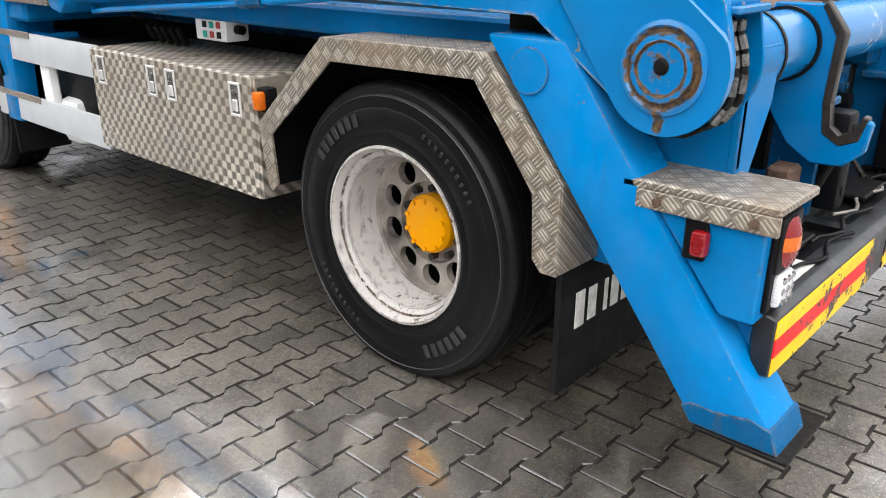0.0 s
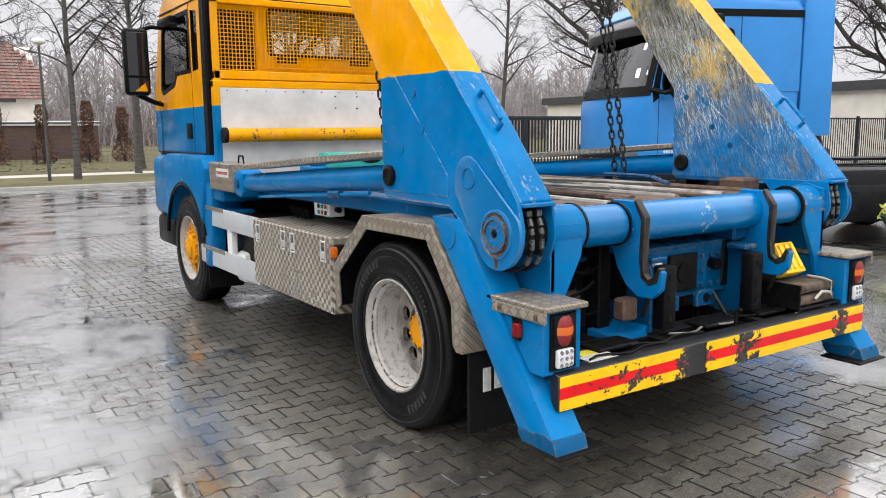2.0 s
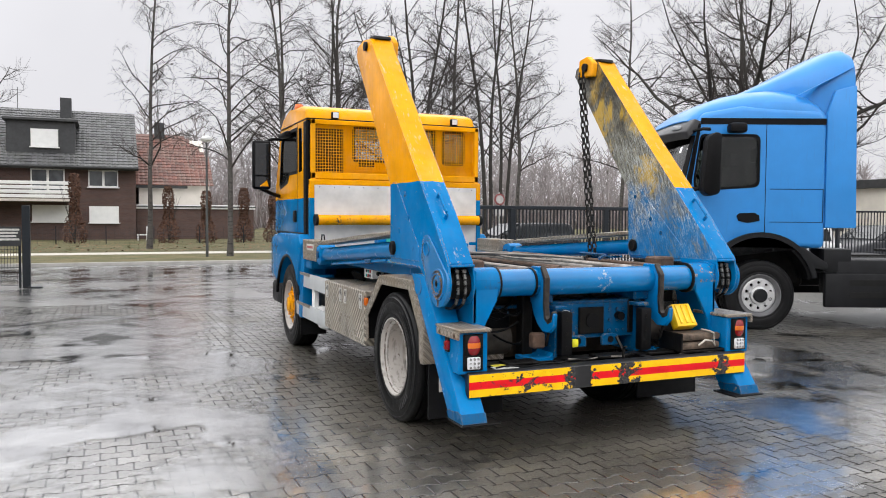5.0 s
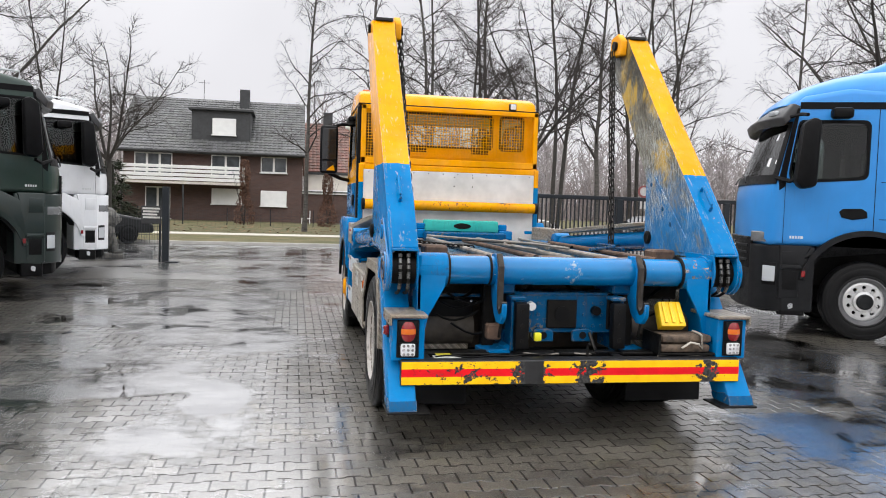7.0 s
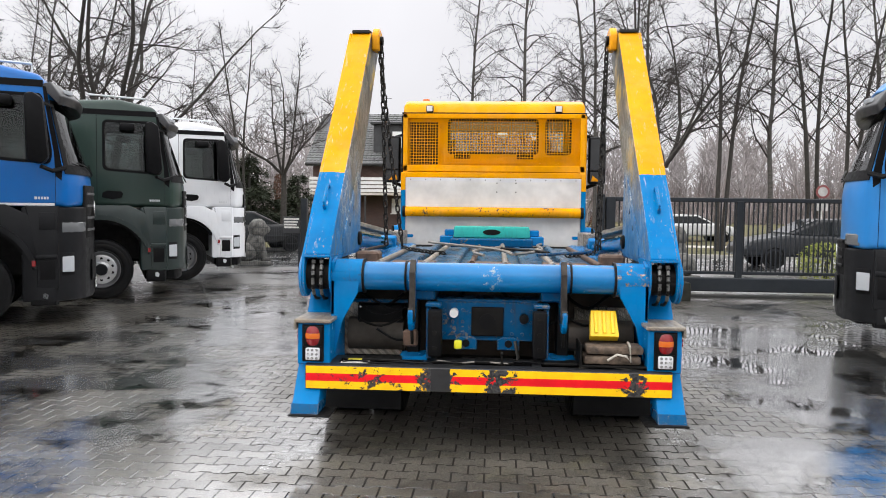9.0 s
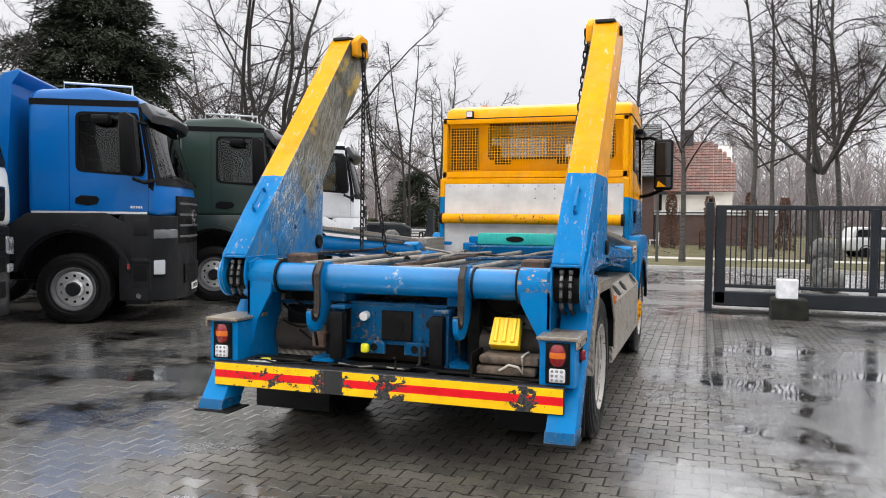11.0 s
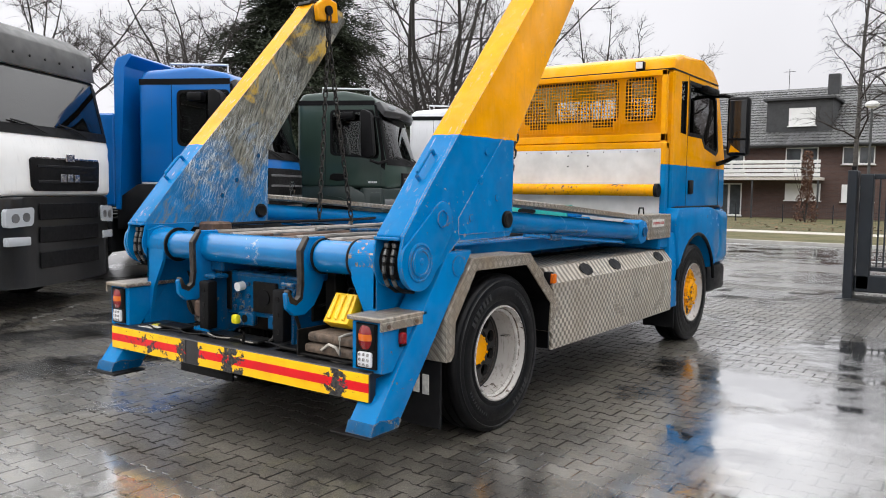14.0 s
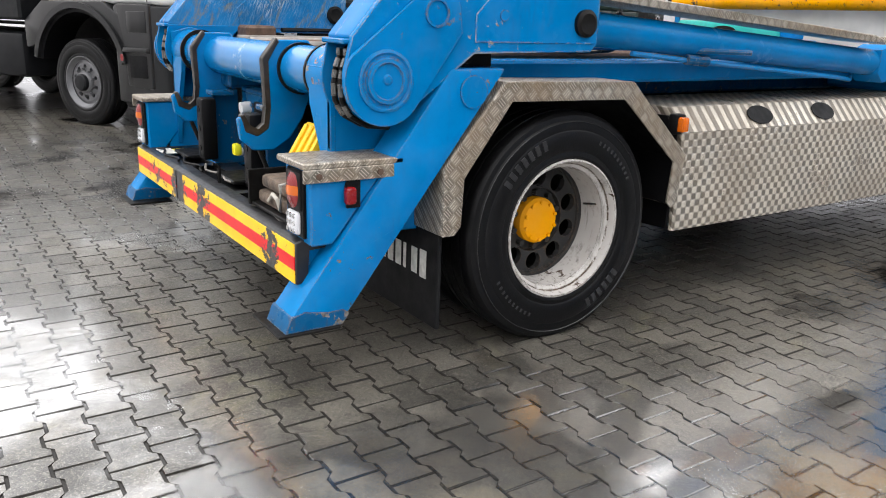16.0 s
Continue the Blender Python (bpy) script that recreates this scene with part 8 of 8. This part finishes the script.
    ww = [(front_y(wz2) - 0.3, wz2), (front_y(wz2) + 0.3, wz2), (front_y(wz3) + 0.3, wz3), (front_y(wz3) - 0.3, wz3)]
    g0, g1 = (2.07, 2.82) if hi else (2.18, 3.02)
    GL = rounded([(0.07, g0 + 0.06), (0.07, g1), (front_y(g1) - 0.16, g1), (1.12, g0 + 0.1), (1.08, g0), (0.64, g0 + 0.02)], 0.09)
    room = [(yr + 0.06, zb + 0.08), (yr + 0.06, top - 0.02), (0.9, top - 0.02), (0.99, top - 0.1), (front_y(2.08) - 0.07, 2.08), (1.34, zb + 0.08)]
    carve(sf_, (prism(BM(), ww, "x", -1.08, 1.08, 0), M_black))
    carve(cb_, (prism(BM(), room, "x", -1.10, 1.10, 0), M_grey), (prism(BM(), ww, "x", -1.08, 1.08, 0), M_black), (prism(BM(), GL, "x", -1.4, 1.4, 0), M_black))
    part("dashboard", box(BM(), (-1.06, 0.86, 1.52), (1.06, 1.24, 2.08), 0.06, 2), M_grey, t)
    part("steering_wheel", pipe(BM(), [(-0.55 + 0.23 * math.cos(k * math.tau / 20), 0.72 + 0.12 * math.sin(k * math.tau / 20), 2.14 + 0.19 * math.sin(k * math.tau / 20)) for k in range(20)], 0.018, 6, True), M_black, t)
    for x in (-0.55, 0.55):
        sm = box(BM(), (x - 0.25, -0.1, 1.52), (x + 0.25, 0.42, 1.86), 0.05, 2)
        box(sm, (x - 0.24, -0.24, 1.8), (x + 0.24, -0.08, 2.5), 0.05, 2)
        box(sm, (x - 0.13, -0.22, 2.5), (x + 0.13, -0.1, 2.72), 0.04, 2)
        part("driver_seat", sm, M_grey, t)
    for x in (-0.5, 0.35):
        part("wiper", pipe(BM(), [(x, front_y(wz0) + 0.04, wz0 + 0.03), (x + 0.25, front_y(wz0 + 0.12) + 0.04, wz0 + 0.12), (x + 0.55, front_y(wz0 + 0.16) + 0.04, wz0 + 0.16)], 0.012, 5), M_black, cb_)
    # lower front
    lz = zb
    plan = [(-1.2, 0.62), (1.2, 0.62), (1.2, 1.16)] + [(0.92 + 0.28 * math.cos(radians(a)), 1.16 + 0.3 * math.sin(radians(a))) for a in (15, 30, 45, 60, 75)] + [(0.85, 1.47), (-0.85, 1.47)] + [(-0.92 + 0.28 * math.cos(radians(a)), 1.16 + 0.3 * math.sin(radians(a))) for a in (105, 120, 135, 150, 165)] + [(-1.2, 1.16)]
    part("bumper", prism(BM(), plan, "z", 0.33 if man or skirt is None else 0.48, lz, 0.035, 2), M_low, t, "dark moulded bumper")
    gz0, gz1 = (1.49, 1.90) if man else (0.86, 1.3) if hi else (1.15, 1.88)
    part("grille", prism(BM(), [(-0.64, gz0), (0.64, gz0), (0.70, gz0 + 0.06), (0.72, gz1 - 0.03), (0.68, gz1), (-0.68, gz1), (-0.72, gz1 - 0.03), (-0.70, gz0 + 0.06)] if man else [(-0.8, gz0), (0.8, gz0), (0.8, gz1), (-0.8, gz1)], "y", 1.43, 1.47, 0.012, 2), M_black, t, "black front grille")
    for i in range(2 if man else 4):
        z = gz0 + 0.1 + i * (gz1 - gz0) / (2.2 if man else 4.4)
        part("grille_bar", box(BM(), (-0.62 if man else -0.74, 1.465, z), (0.62 if man else 0.74, 1.478, z + 0.035), 0.005), M_grey if man or hi else M_wheel_d, t)
    if man:
        for i in range(3):
            part("badge_block", box(BM(), (-0.2 + i * 0.145, 1.478, 1.60), (-0.09 + i * 0.145, 1.486, 1.70), 0.004), M_chrome, t)
        part("badge", box(BM(), (-0.09, 1.478, 1.86), (0.09, 1.49, 1.96), 0.01), M_chrome, t)
        part("chrome_strip", box(BM(), (-0.66, 1.468, 1.885), (0.66, 1.48, 1.91), 0.004), M_chrome, t)
        for z in (0.55, 0.86, 1.14):
            part("bumper_slot", box(BM(), (-0.62, 1.475, z), (0.62, 1.49, z + 0.2), 0.01), M_black, t)
    else:
        part("star_badge", lathe_at((0, 1.47, 1.1 if hi else 1.55), 0.13), M_chrome, t)
        part("bumper_slot", box(BM(), (-0.6, 1.478, 0.55), (0.6, 1.49, 0.85), 0.01), M_black, t)
        part("bumper_skirt", box(BM(), (-1.0, 0.7, 0.3), (1.0, 1.38, 0.5), 0.03), M_black, t)
    if not man:
        part("plate", box(BM(), (-0.26, 1.488, 0.42), (0.26, 1.496, 0.53), 0.002), M_white, t)
        mk_ = BM()
        for i in range(6):
            box(mk_, (-0.2 + i * 0.07, 1.496, 0.445), (-0.16 + i * 0.07, 1.498, 0.505), 0)
        part("plate_bar", mk_, M_blackp, t)
    for s in (-1, 1):
        if man:
            hl_ = part("headlamp", side(s, prism(BM(), rounded([(0.72, 1.08), (1.12, 1.06), (1.12, 1.28), (0.70, 1.30)], 0.04), "y", 1.42, 1.482, 0.008)), M_lampglass, t, "clear headlamp")
            for x, z in ((0.83, 1.18), (0.99, 1.17)):
                part("reflector", side(s, rod(BM(), (x, 1.478, z), (x, 1.486, z), 0.055, 20)), M_wheel_d, hl_)
            part("fog_lamp", side(s, box(BM(), (0.76, 1.40, 0.84), (1.10, 1.485, 0.95), 0.02, 2)), M_lampglass, t)
        else:
            lampv = prism(BM(), [(0.80, 1.474), (0.90, 1.477), (1.06, 1.43), (1.16, 1.335), (1.12, 1.32), (1.04, 1.40), (0.90, 1.45), (0.80, 1.45)], "z", 1.24, 1.38, 0.012)
            part("upper_lamp", side(s, lampv), M_lampdim, t, "smoked headlamp wrapped round the corner")
            rimv = prism(BM(), [(1.02, 1.452), (1.10, 1.40), (1.168, 1.32), (1.14, 1.30), (1.06, 1.37), (1.0, 1.42)], "z", 0.66, 0.98, 0.02)
            bz_ = part("lamp_bezel", side(s, rimv), M_black, t)
            lampv = prism(BM(), [(1.035, 1.452), (1.10, 1.407), (1.160, 1.335), (1.14, 1.31), (1.06, 1.38), (1.02, 1.42)], "z", 0.71, 0.93, 0.035, 3)
            part("headlamp", side(s, lampv), M_lampbright, bz_, "clear rounded headlamp")
        # side: door, window, mirror, arch, step
        fr_ = [(0.03, g0 + 0.02), (0.03, g1 + 0.04), (front_y(g1) - 0.13, g1 + 0.04), (1.17, g0 + 0.1), (1.11, g0 - 0.04), (0.62, g0 - 0.02)]
        wr_ = part("window_rubber", side(s, prism(BM(), rounded(fr_, 0.10), "x", 1.165, 1.174, 0)), M_black, cb_)
        carve(wr_, (prism(BM(), GL, "x", -1.4, 1.4, 0), M_black))
        part("side_window", side(s, prism(BM(), GL, "x", 1.150, 1.156, 0)), M_screen if man else M_tinted, cb_, "side window")
        part("a_pillar", side(s, prism(BM(), [(front_y(g1) - 0.1, g1), (front_y(top - 0.05) - 0.08, top - 0.05), (front_y(top - 0.05) - 0.01, top - 0.05), (1.385, 2.08), (1.36, 1.93), (1.22, 1.99), (1.2, g0 + 0.1)], "x", 1.164, 1.1705, 0)), M_black, cb_, "black windscreen pillar")
        part("roof_stripe", side(s, box(BM(), (1.166, yr + 0.03, top - 0.06), (1.176, 0.98, top + 0.03), 0)), M_black, cb_)
        for yy in (-0.06, 1.22):
            part("door_seam", side(s, box(BM(), (1.167, yy, zb + 0.03), (1.1735, yy + 0.008, top - 0.06 if yy < 0 else 2.0), 0)), M_blackp, cb_)
        if hi:
            part("locker_seam", side(s, box(box(box(BM(), (1.167, -0.9, 2.06), (1.173, -0.12, 2.068), 0), (1.167, -0.9, 1.58), (1.173, -0.12, 1.588), 0), (1.167, -0.9, 1.58), (1.173, -0.892, 2.06), 0)), M_blackp, cb_)
        hz = -0.02 if hi else 0.12
        part("door_handle", side(s, prism(BM(), [(y_, z_ + hz) for y_, z_ in ((0.02, 1.62), (0.03, 1.70), (0.10, 1.74), (0.32, 1.73), (0.36, 1.69), (0.33, 1.62), (0.2, 1.59))], "x", 1.165, 1.185, 0.006)), M_black, cb_)
        mz = -0.12 if hi else 0.06
        mr = part("mirror", side(s, prism(BM(), [(y_, z_ + mz) for y_, z_ in ((0.72, 2.10), (0.70, 2.95), (0.80, 2.98), (0.92, 2.90), (0.98, 2.15), (0.9, 2.06))], "x", 1.32, 1.56, 0.05, 2)), M_black, cb_, "large black mirror housing")
        part("mirror_arm", side(s, pipe(BM(), [(1.16, 1.0, 2.9), (1.3, 0.9, 2.92), (1.42, 0.85, 2.9)], 0.025, 6)), M_black, mr)
        part("mirror_arm", side(s, pipe(BM(), [(1.16, 1.15, 2.1), (1.3, 1.0, 2.05), (1.42, 0.88, 2.1)], 0.03, 6)), M_black, mr)
        part("kerb_mirror", side(s, box(BM(), (1.22, 0.3, 2.86), (1.42, 0.55, 3.0), 0.04, 2)), M_black, mr)
        arch = [(-0.98, 0.88), (-0.98, zb - 0.22), (-0.62, zb + 0.02), (0.45, zb + 0.03), (0.9, zb - 0.2), (0.98, 0.88)] + [(0.76 * math.cos(radians(a)), 0.60 + 0.76 * math.sin(radians(a))) for a in range(22, 159, 6)]
        wa_ = part("wheel_arch", side(s, prism(BM(), arch, "x", 0.86, 1.205, 0.015, 2)), M_low, t, "dark wheel arch")
        band = arc(0, 0.60, 0.835, 12, 168, 24) + arc(0, 0.60, 0.765, 168, 12, 24)
        part("arch_lip", side(s, prism(BM(), band, "x", 1.10, 1.236, 0.012, 2)), M_low, wa_)
        part("arch_liner", side(s, prism(BM(), arc(0, 0.60, 0.76, 12, 168, 20) + arc(0, 0.60, 0.72, 168, 12, 20), "x", 0.80, 1.19, 0)), M_black, wa_)
        part("entry_panel", side(s, prism(BM(), [(0.80, 0.52), (1.28, 0.50), (1.28, zb + 0.01), (0.66, zb + 0.01), (0.82, 0.95)], "x", 1.08, 1.206, 0.02, 2)), M_low, t)
        part("panel_inset", side(s, box(BM(), (1.2, 0.86, zb - 0.30), (1.212, 1.22, zb - 0.07), 0.01, 2)), M_low, t)
        part("step_ledge", side(s, prism(BM(), [(0.78, 0.90), (1.26, 0.90), (1.25, 0.955), (0.80, 0.955)], "x", 1.16, 1.248, 0.012, 2)), M_low, t)
        part("step_slot", side(s, box(BM(), (1.198, 0.86, 0.62), (1.209, 1.2, 0.87), 0.02, 2)), M_black, t)
        part("lower_step", side(s, box(BM(), (1.10, 0.72, 0.28), (1.19, 1.22, 0.5), 0.02, 2)), M_black, t)
        part("step_bracket", side(s, prism(BM(), [(0.92, 0.38), (1.02, 0.36), (1.05, 0.42), (0.98, 0.45), (0.92, 0.44)], "x", 1.19, 1.2, 0.003)), M_silver, t)
        part("side_lamp", side(s, box(BM(), (1.22, 0.74, 0.80), (1.24, 0.79, 0.88), 0.006)), M_lred, t)
        mk_ = BM()
        for i in range(5):
            box(mk_, (1.168, 0.78 + i * 0.062, zb + 0.1), (1.175, 0.82 + i * 0.062, zb + 0.135), 0)
        part("model_mark", side(s, mk_), M_silver, cb_)
        if body == "tipper":
            part("trim_strip", side(s, box(BM(), (1.166, yr + 0.05, zb + 0.015), (1.18, 1.2, zb + 0.05), 0.003)), M_silver, cb_, "silver strip along the door's lower edge")
        if hi:
            part("cab_corner", side(s, box(BM(), (0.7, -1.34, 0.84), (1.17, -0.93, zb), 0.03, 2)), M_grey, t)
        truck_wheel(t, s * 1.2, 0.0, s, wheels or M_wheel)
        truck_wheel(t, s * 1.2, -3.7, s, wheels or M_wheel)
        truck_wheel(t, s * 1.2, -5.05, s, wheels or M_wheel)
        part("frame_rail", side(s, box(BM(), (0.34, -6.4, 0.78), (0.43, 0.9, 1.05), 0.01)), M_iron, t)
        part("side_tank", side(s, box(BM(), (0.62, -2.8, 0.5), (1.18, -1.1, 1.05), 0.06, 2)), M_grey, t)
        part("rear_wing", side(s, prism(BM(), [(-5.8, 1.08), (-5.8, 1.12), (-2.95, 1.12), (-2.95, 1.08)], "x", 0.6, 1.22, 0)), M_grey, t)
    part("engine_block", box(BM(), (-0.6, -0.9, 0.6), (0.6, 0.9, 1.4), 0.05), M_iron, t)
    part("axle_beam", box(BM(), (-1.0, -0.08, 0.44), (1.0, 0.08, 0.58), 0.02), M_iron, t)
    part("rear_axle", rod(rod(BM(), (-1.0, -3.7, 0.51), (1.0, -3.7, 0.51), 0.1), (-1.0, -5.05, 0.51), (1.0, -5.05, 0.51), 0.1), M_iron, t)
    if not man and not hi:
        part("roof_bar", pipe(BM(), [(0.9, -0.2, top + 0.15), (0.9, -0.2, top + 0.30), (0.9, 0.75, top + 0.27), (0.9, 0.75, top + 0.15)], 0.02, 6), M_silver, cb_)
    if body == "tipper":
        part("tipper_body", box(BM(), (-1.24, -6.3, 1.25), (1.24, -0.98, 2.7), 0.03), M_p, t)
        part("tipper_front", prism(BM(), [(-0.98, 1.2), (-0.90, 1.2), (-0.80, 3.42), (-0.66, 3.58), (-0.70, 3.62), (-0.92, 3.55), (-0.98, 3.4)], "x", -1.24, 1.24, 0.01), M_p, t, "tall tipper headboard")
    elif body == "flat":
        part("tyre_deck", box(BM(), (-1.16, -3.2, 0.86), (1.16, -1.0, 0.9), 0.01), M_alu, t, "wet aluminium catwalk behind the cab")
        part("fifth_wheel", rod(BM(), (0, -4.0, 1.05), (0, -4.0, 1.22), 0.45, 20), M_iron, t)
        for s in (-1, 1):
            fg = part("side_fairing", side(s, box(BM(), (1.1, -3.3, 0.34), (1.2, -0.95, 0.84), 0.03, 2)), M_grey, t, "dark slotted side fairing")
            for y_ in (-2.6, -1.85):
                for z_ in (0.48, 0.66):
                    part("fairing_slot", side(s, box(BM(), (1.196, y_, z_), (1.203, y_ + 0.55, z_ + 0.09), 0.002)), M_blackp, fg)
    elif body == "box":
        part("body", box(BM(), (-1.24, -6.5, 1.2), (1.24, -1.0, 3.0), 0.03), M_grey, t)
        # added sheet: hides what would show through the cab behind the windscreen
        part("back_curtain", box(BM(), (-1.08, -0.5, 1.6), (1.08, -0.46, top - 0.1), 0.01), M_liner, t, "added pale sheet behind the seats, closing the view through the cab")
    round_front(t, 0.10 if man else 0.30)
    t.matrix_world = at
    return t


def round_front(t, bow):
    """Bows the front of a cab back towards its corners, as seen from above."""
    for ob in t.children_recursive:
        me_ = ob.data
        if me_ is None or ob.name.split(".")[0] in ("wheel", "wheel_disc", "hub", "tyre", "brake_drum", "mirror", "mirror_arm", "kerb_mirror", "engine_block", "frame_rail"):
            continue
        if max(v.co.y for v in me_.vertices) < 0.95:
            continue
        bm = BM()
        bm.from_mesh(me_)
        for x in (-1.12, -1.0, -0.8, -0.5, 0.0, 0.5, 0.8, 1.0, 1.12):
            bmesh.ops.bisect_plane(bm, geom=bm.verts[:] + bm.edges[:] + bm.faces[:], plane_co=(x, 0, 0), plane_no=(1, 0, 0))
        for y in (0.8, 0.95, 1.1, 1.25):
            bmesh.ops.bisect_plane(bm, geom=bm.verts[:] + bm.edges[:] + bm.faces[:], plane_co=(0, y, 0), plane_no=(0, 1, 0))
        for v in bm.verts:
            f = min(1.0, max(0.0, (v.co.y - 0.8) / 0.65))
            v.co.y -= bow * min(1.0, abs(v.co.x) / 1.17) ** 3 * f
        bm.to_mesh(me_)
        bm.free()
        me_.set_sharp_from_angle(angle=radians(32))


def lathe_at(c, r):
    bm = lathe(BM(), [(r, 0), (r, 0.012), (r * 0.86, 0.012), (r * 0.86, 0)], 24)
    for i in range(3):
        box(bm, (0.0, -0.012, 0), (0.012, 0.012, r * 0.9), 0, 1, pose(0, 0, 0, 120 * i))
    for v in bm.verts:
        v.co = Vector((c[0] + v.co.y, c[1] + v.co.x, c[2] + v.co.z))
    return bm


def by_wheel(x, y, heading, s):
    """Pose of a truck from where its front wheel on side s (1: its right) touches the ground."""
    h = radians(heading)
    return pose(x - s * 1.2 * math.sin(h), y + s * 1.2 * math.cos(h), 0, 0, 0, heading - 90)


parked_truck("white cab-over truck with grey bumper and black grille, parked", (0.72, 0.72, 0.71), by_wheel(-6.65, 0.6, 28, 1), "man", "box", M_wheel_d, (0.009, 0.0093, 0.01))
parked_truck("dark blue tipper truck with grey lower panels, parked in a row", (0.0, 0.115, 0.40), by_wheel(-6.65, 4.45, 27, 1), "low", "tipper", M_wheel)
parked_truck("dark green truck with a short cab, parked in a row", (0.024, 0.044, 0.036), by_wheel(-6.65, 7.85, 27, 1), "low", "flat", M_wheel, (0.018, 0.028, 0.026))
parked_truck("white truck with a short cab, parked in a row", (0.72, 0.73, 0.75), by_wheel(-6.7, 11.4, 27, 1), "low", "flat", M_wheel_d, (0.66, 0.67, 0.69))
parked_truck("light blue tractor truck with tall roof deflector, parked", (0.028, 0.215, 0.56), by_wheel(5.43, 4.0, 156, -1), "tall", "flat", M_wheel)


# ---- cars, stone figures, planter ----
def car(label, c, x, y, turn):
    t = thing("parked_car", label, "car", "cars along the street")
    M_p = lorry_paint("car_paint", c)
    body_ = [(-2.25, 0.35), (-2.28, 0.75), (-2.15, 0.95), (1.0, 0.98), (1.95, 0.82), (2.22, 0.62), (2.25, 0.35)]
    part("body", prism(BM(), body_, "y", -0.86, 0.86, 0.09, 3), M_p, t)
    part("cabin", prism(BM(), [(-2.1, 0.9), (-1.85, 1.4), (-1.5, 1.46), (0.0, 1.44), (1.05, 0.95)], "y", -0.74, 0.74, 0.07, 3), M_p, t)
    for s in (-1, 1):
        g = prism(BM(), [(-1.85, 1.0), (-1.7, 1.34), (-0.05, 1.36), (0.75, 1.0)], "y", 0.735, 0.75, 0)
        if s < 0:
            for v in g.verts:
                v.co.y = -v.co.y
        part("side_window", g, M_glass_dark, t)
        for x0 in (-1.4, 1.35):
            w = lathe(BM(), [(0.0005, 0.0), (0.2, 0.0), (0.22, -0.02), (0.31, 0.0), (0.32, -0.03), (0.32, -0.18), (0.2, -0.2)], 24)
            for v in w.verts:
                v.co = Vector((x0 + v.co.y, s * (0.87 + v.co.x), 0.32 + v.co.z))
            part("wheel", w, M_rubber, t)
    part("windscreen", prism(BM(), [(0.12, 1.40), (0.9, 1.02), (0.93, 1.04), (0.15, 1.42)], "y", -0.66, 0.66, 0), M_glass_dark, t)
    t.matrix_world = pose(x, y, 0, 0, 0, turn)
    return t


car("dark grey estate car parked along the street", (0.014, 0.015, 0.017), 9.3, 18.6, 180)
car("white car parked beyond the street", (0.6, 0.6, 0.6), 10.2, 36.5, 10)
car("dark car beside the driveway", (0.008, 0.0085, 0.009), -8.8, 22.3, 35)
car("white car behind the bar fence", (0.68, 0.68, 0.68), 14.5, 12.8, 175)
car("dark car behind the bar fence", (0.04, 0.04, 0.045), 19.6, 13.0, 180)

M_stone = plain("mottled_weathered_stone", (0.085, 0.082, 0.075), 0.85, 0, 0.75, 9, 0.6, 20)


def seated_beast(x, y, turn):
    """A seated stone beast as one plain lump: base, haunch, chest, mane and muzzle."""
    bm = box(BM(), (-0.3, -0.45, 0.0), (0.3, 0.45, 0.12), 0.02)
    for (cx, cy, cz), (sx, sy, sz) in (((0, -0.2, 0.36), (0.27, 0.34, 0.28)), ((0, 0.08, 0.58), (0.22, 0.24, 0.42)), ((0, 0.14, 1.0), (0.25, 0.26, 0.28)), ((0, 0.32, 0.98), (0.12, 0.16, 0.12)), ((0.13, 0.26, 0.32), (0.07, 0.08, 0.3)), ((-0.13, 0.26, 0.32), (0.07, 0.08, 0.3)), ((0.13, 0.36, 0.16), (0.08, 0.13, 0.06)), ((-0.13, 0.36, 0.16), (0.08, 0.13, 0.06))):
        bmesh.ops.create_icosphere(bm, subdivisions=3, radius=1.0, matrix=Matrix.Translation((cx, cy, cz)) @ Matrix.Diagonal((sx, sy, sz, 1)))
    for v in bm.verts:
        v.co += v.co.normalized() * 0.02 * noise.noise(v.co * 9)
    solid("stone_statue", bm, M_stone, "mottled grey stone seated beast beside the entrance", "statue", "stone statues at the entrance", at=pose(x, y, 0, 0, 0, turn))


seated_beast(-6.6, 16.0, -60)
seated_beast(4.4, 13.9, 20)
pl = thing("planter", "round dark green planter with yellow-green plants", "planter", at=pose(7.3, 2.62, 0))
pb = lathe(BM(), [(0.0005, 0.0), (0.22, 0.0), (0.24, 0.05), (0.20, 0.1), (0.30, 0.32), (0.36, 0.42), (0.38, 0.46), (0.34, 0.47), (0.30, 0.42), (0.0005, 0.40)], 28)
for v in pb.verts:
    v.co = Vector((v.co.y, v.co.z, v.co.x))
part("pot", pb, plain("green_glaze", (0.03, 0.07, 0.05), 0.4), pl)
rng = random.Random(2)
lv = BM()
for i in range(500):
    a, e, r = rng.uniform(0, 6.28), rng.uniform(0, 1.4), rng.uniform(0.2, 0.42)
    p = Vector((r * math.cos(a) * math.cos(e), r * math.sin(a) * math.cos(e), 0.42 + r * 0.8 * math.sin(e)))
    u = Vector((rng.gauss(0, 1), rng.gauss(0, 1), rng.gauss(0, 1))).normalized() * 0.05
    w = u.orthogonal().normalized() * 0.025
    lv.faces.new([lv.verts.new(q) for q in (p - u, p + w, p + u, p - w)])
part("foliage", lv, plain("yellow_green_leaves", (0.35, 0.38, 0.06), 0.7, 0, 0.4, 20), pl, smooth=False)
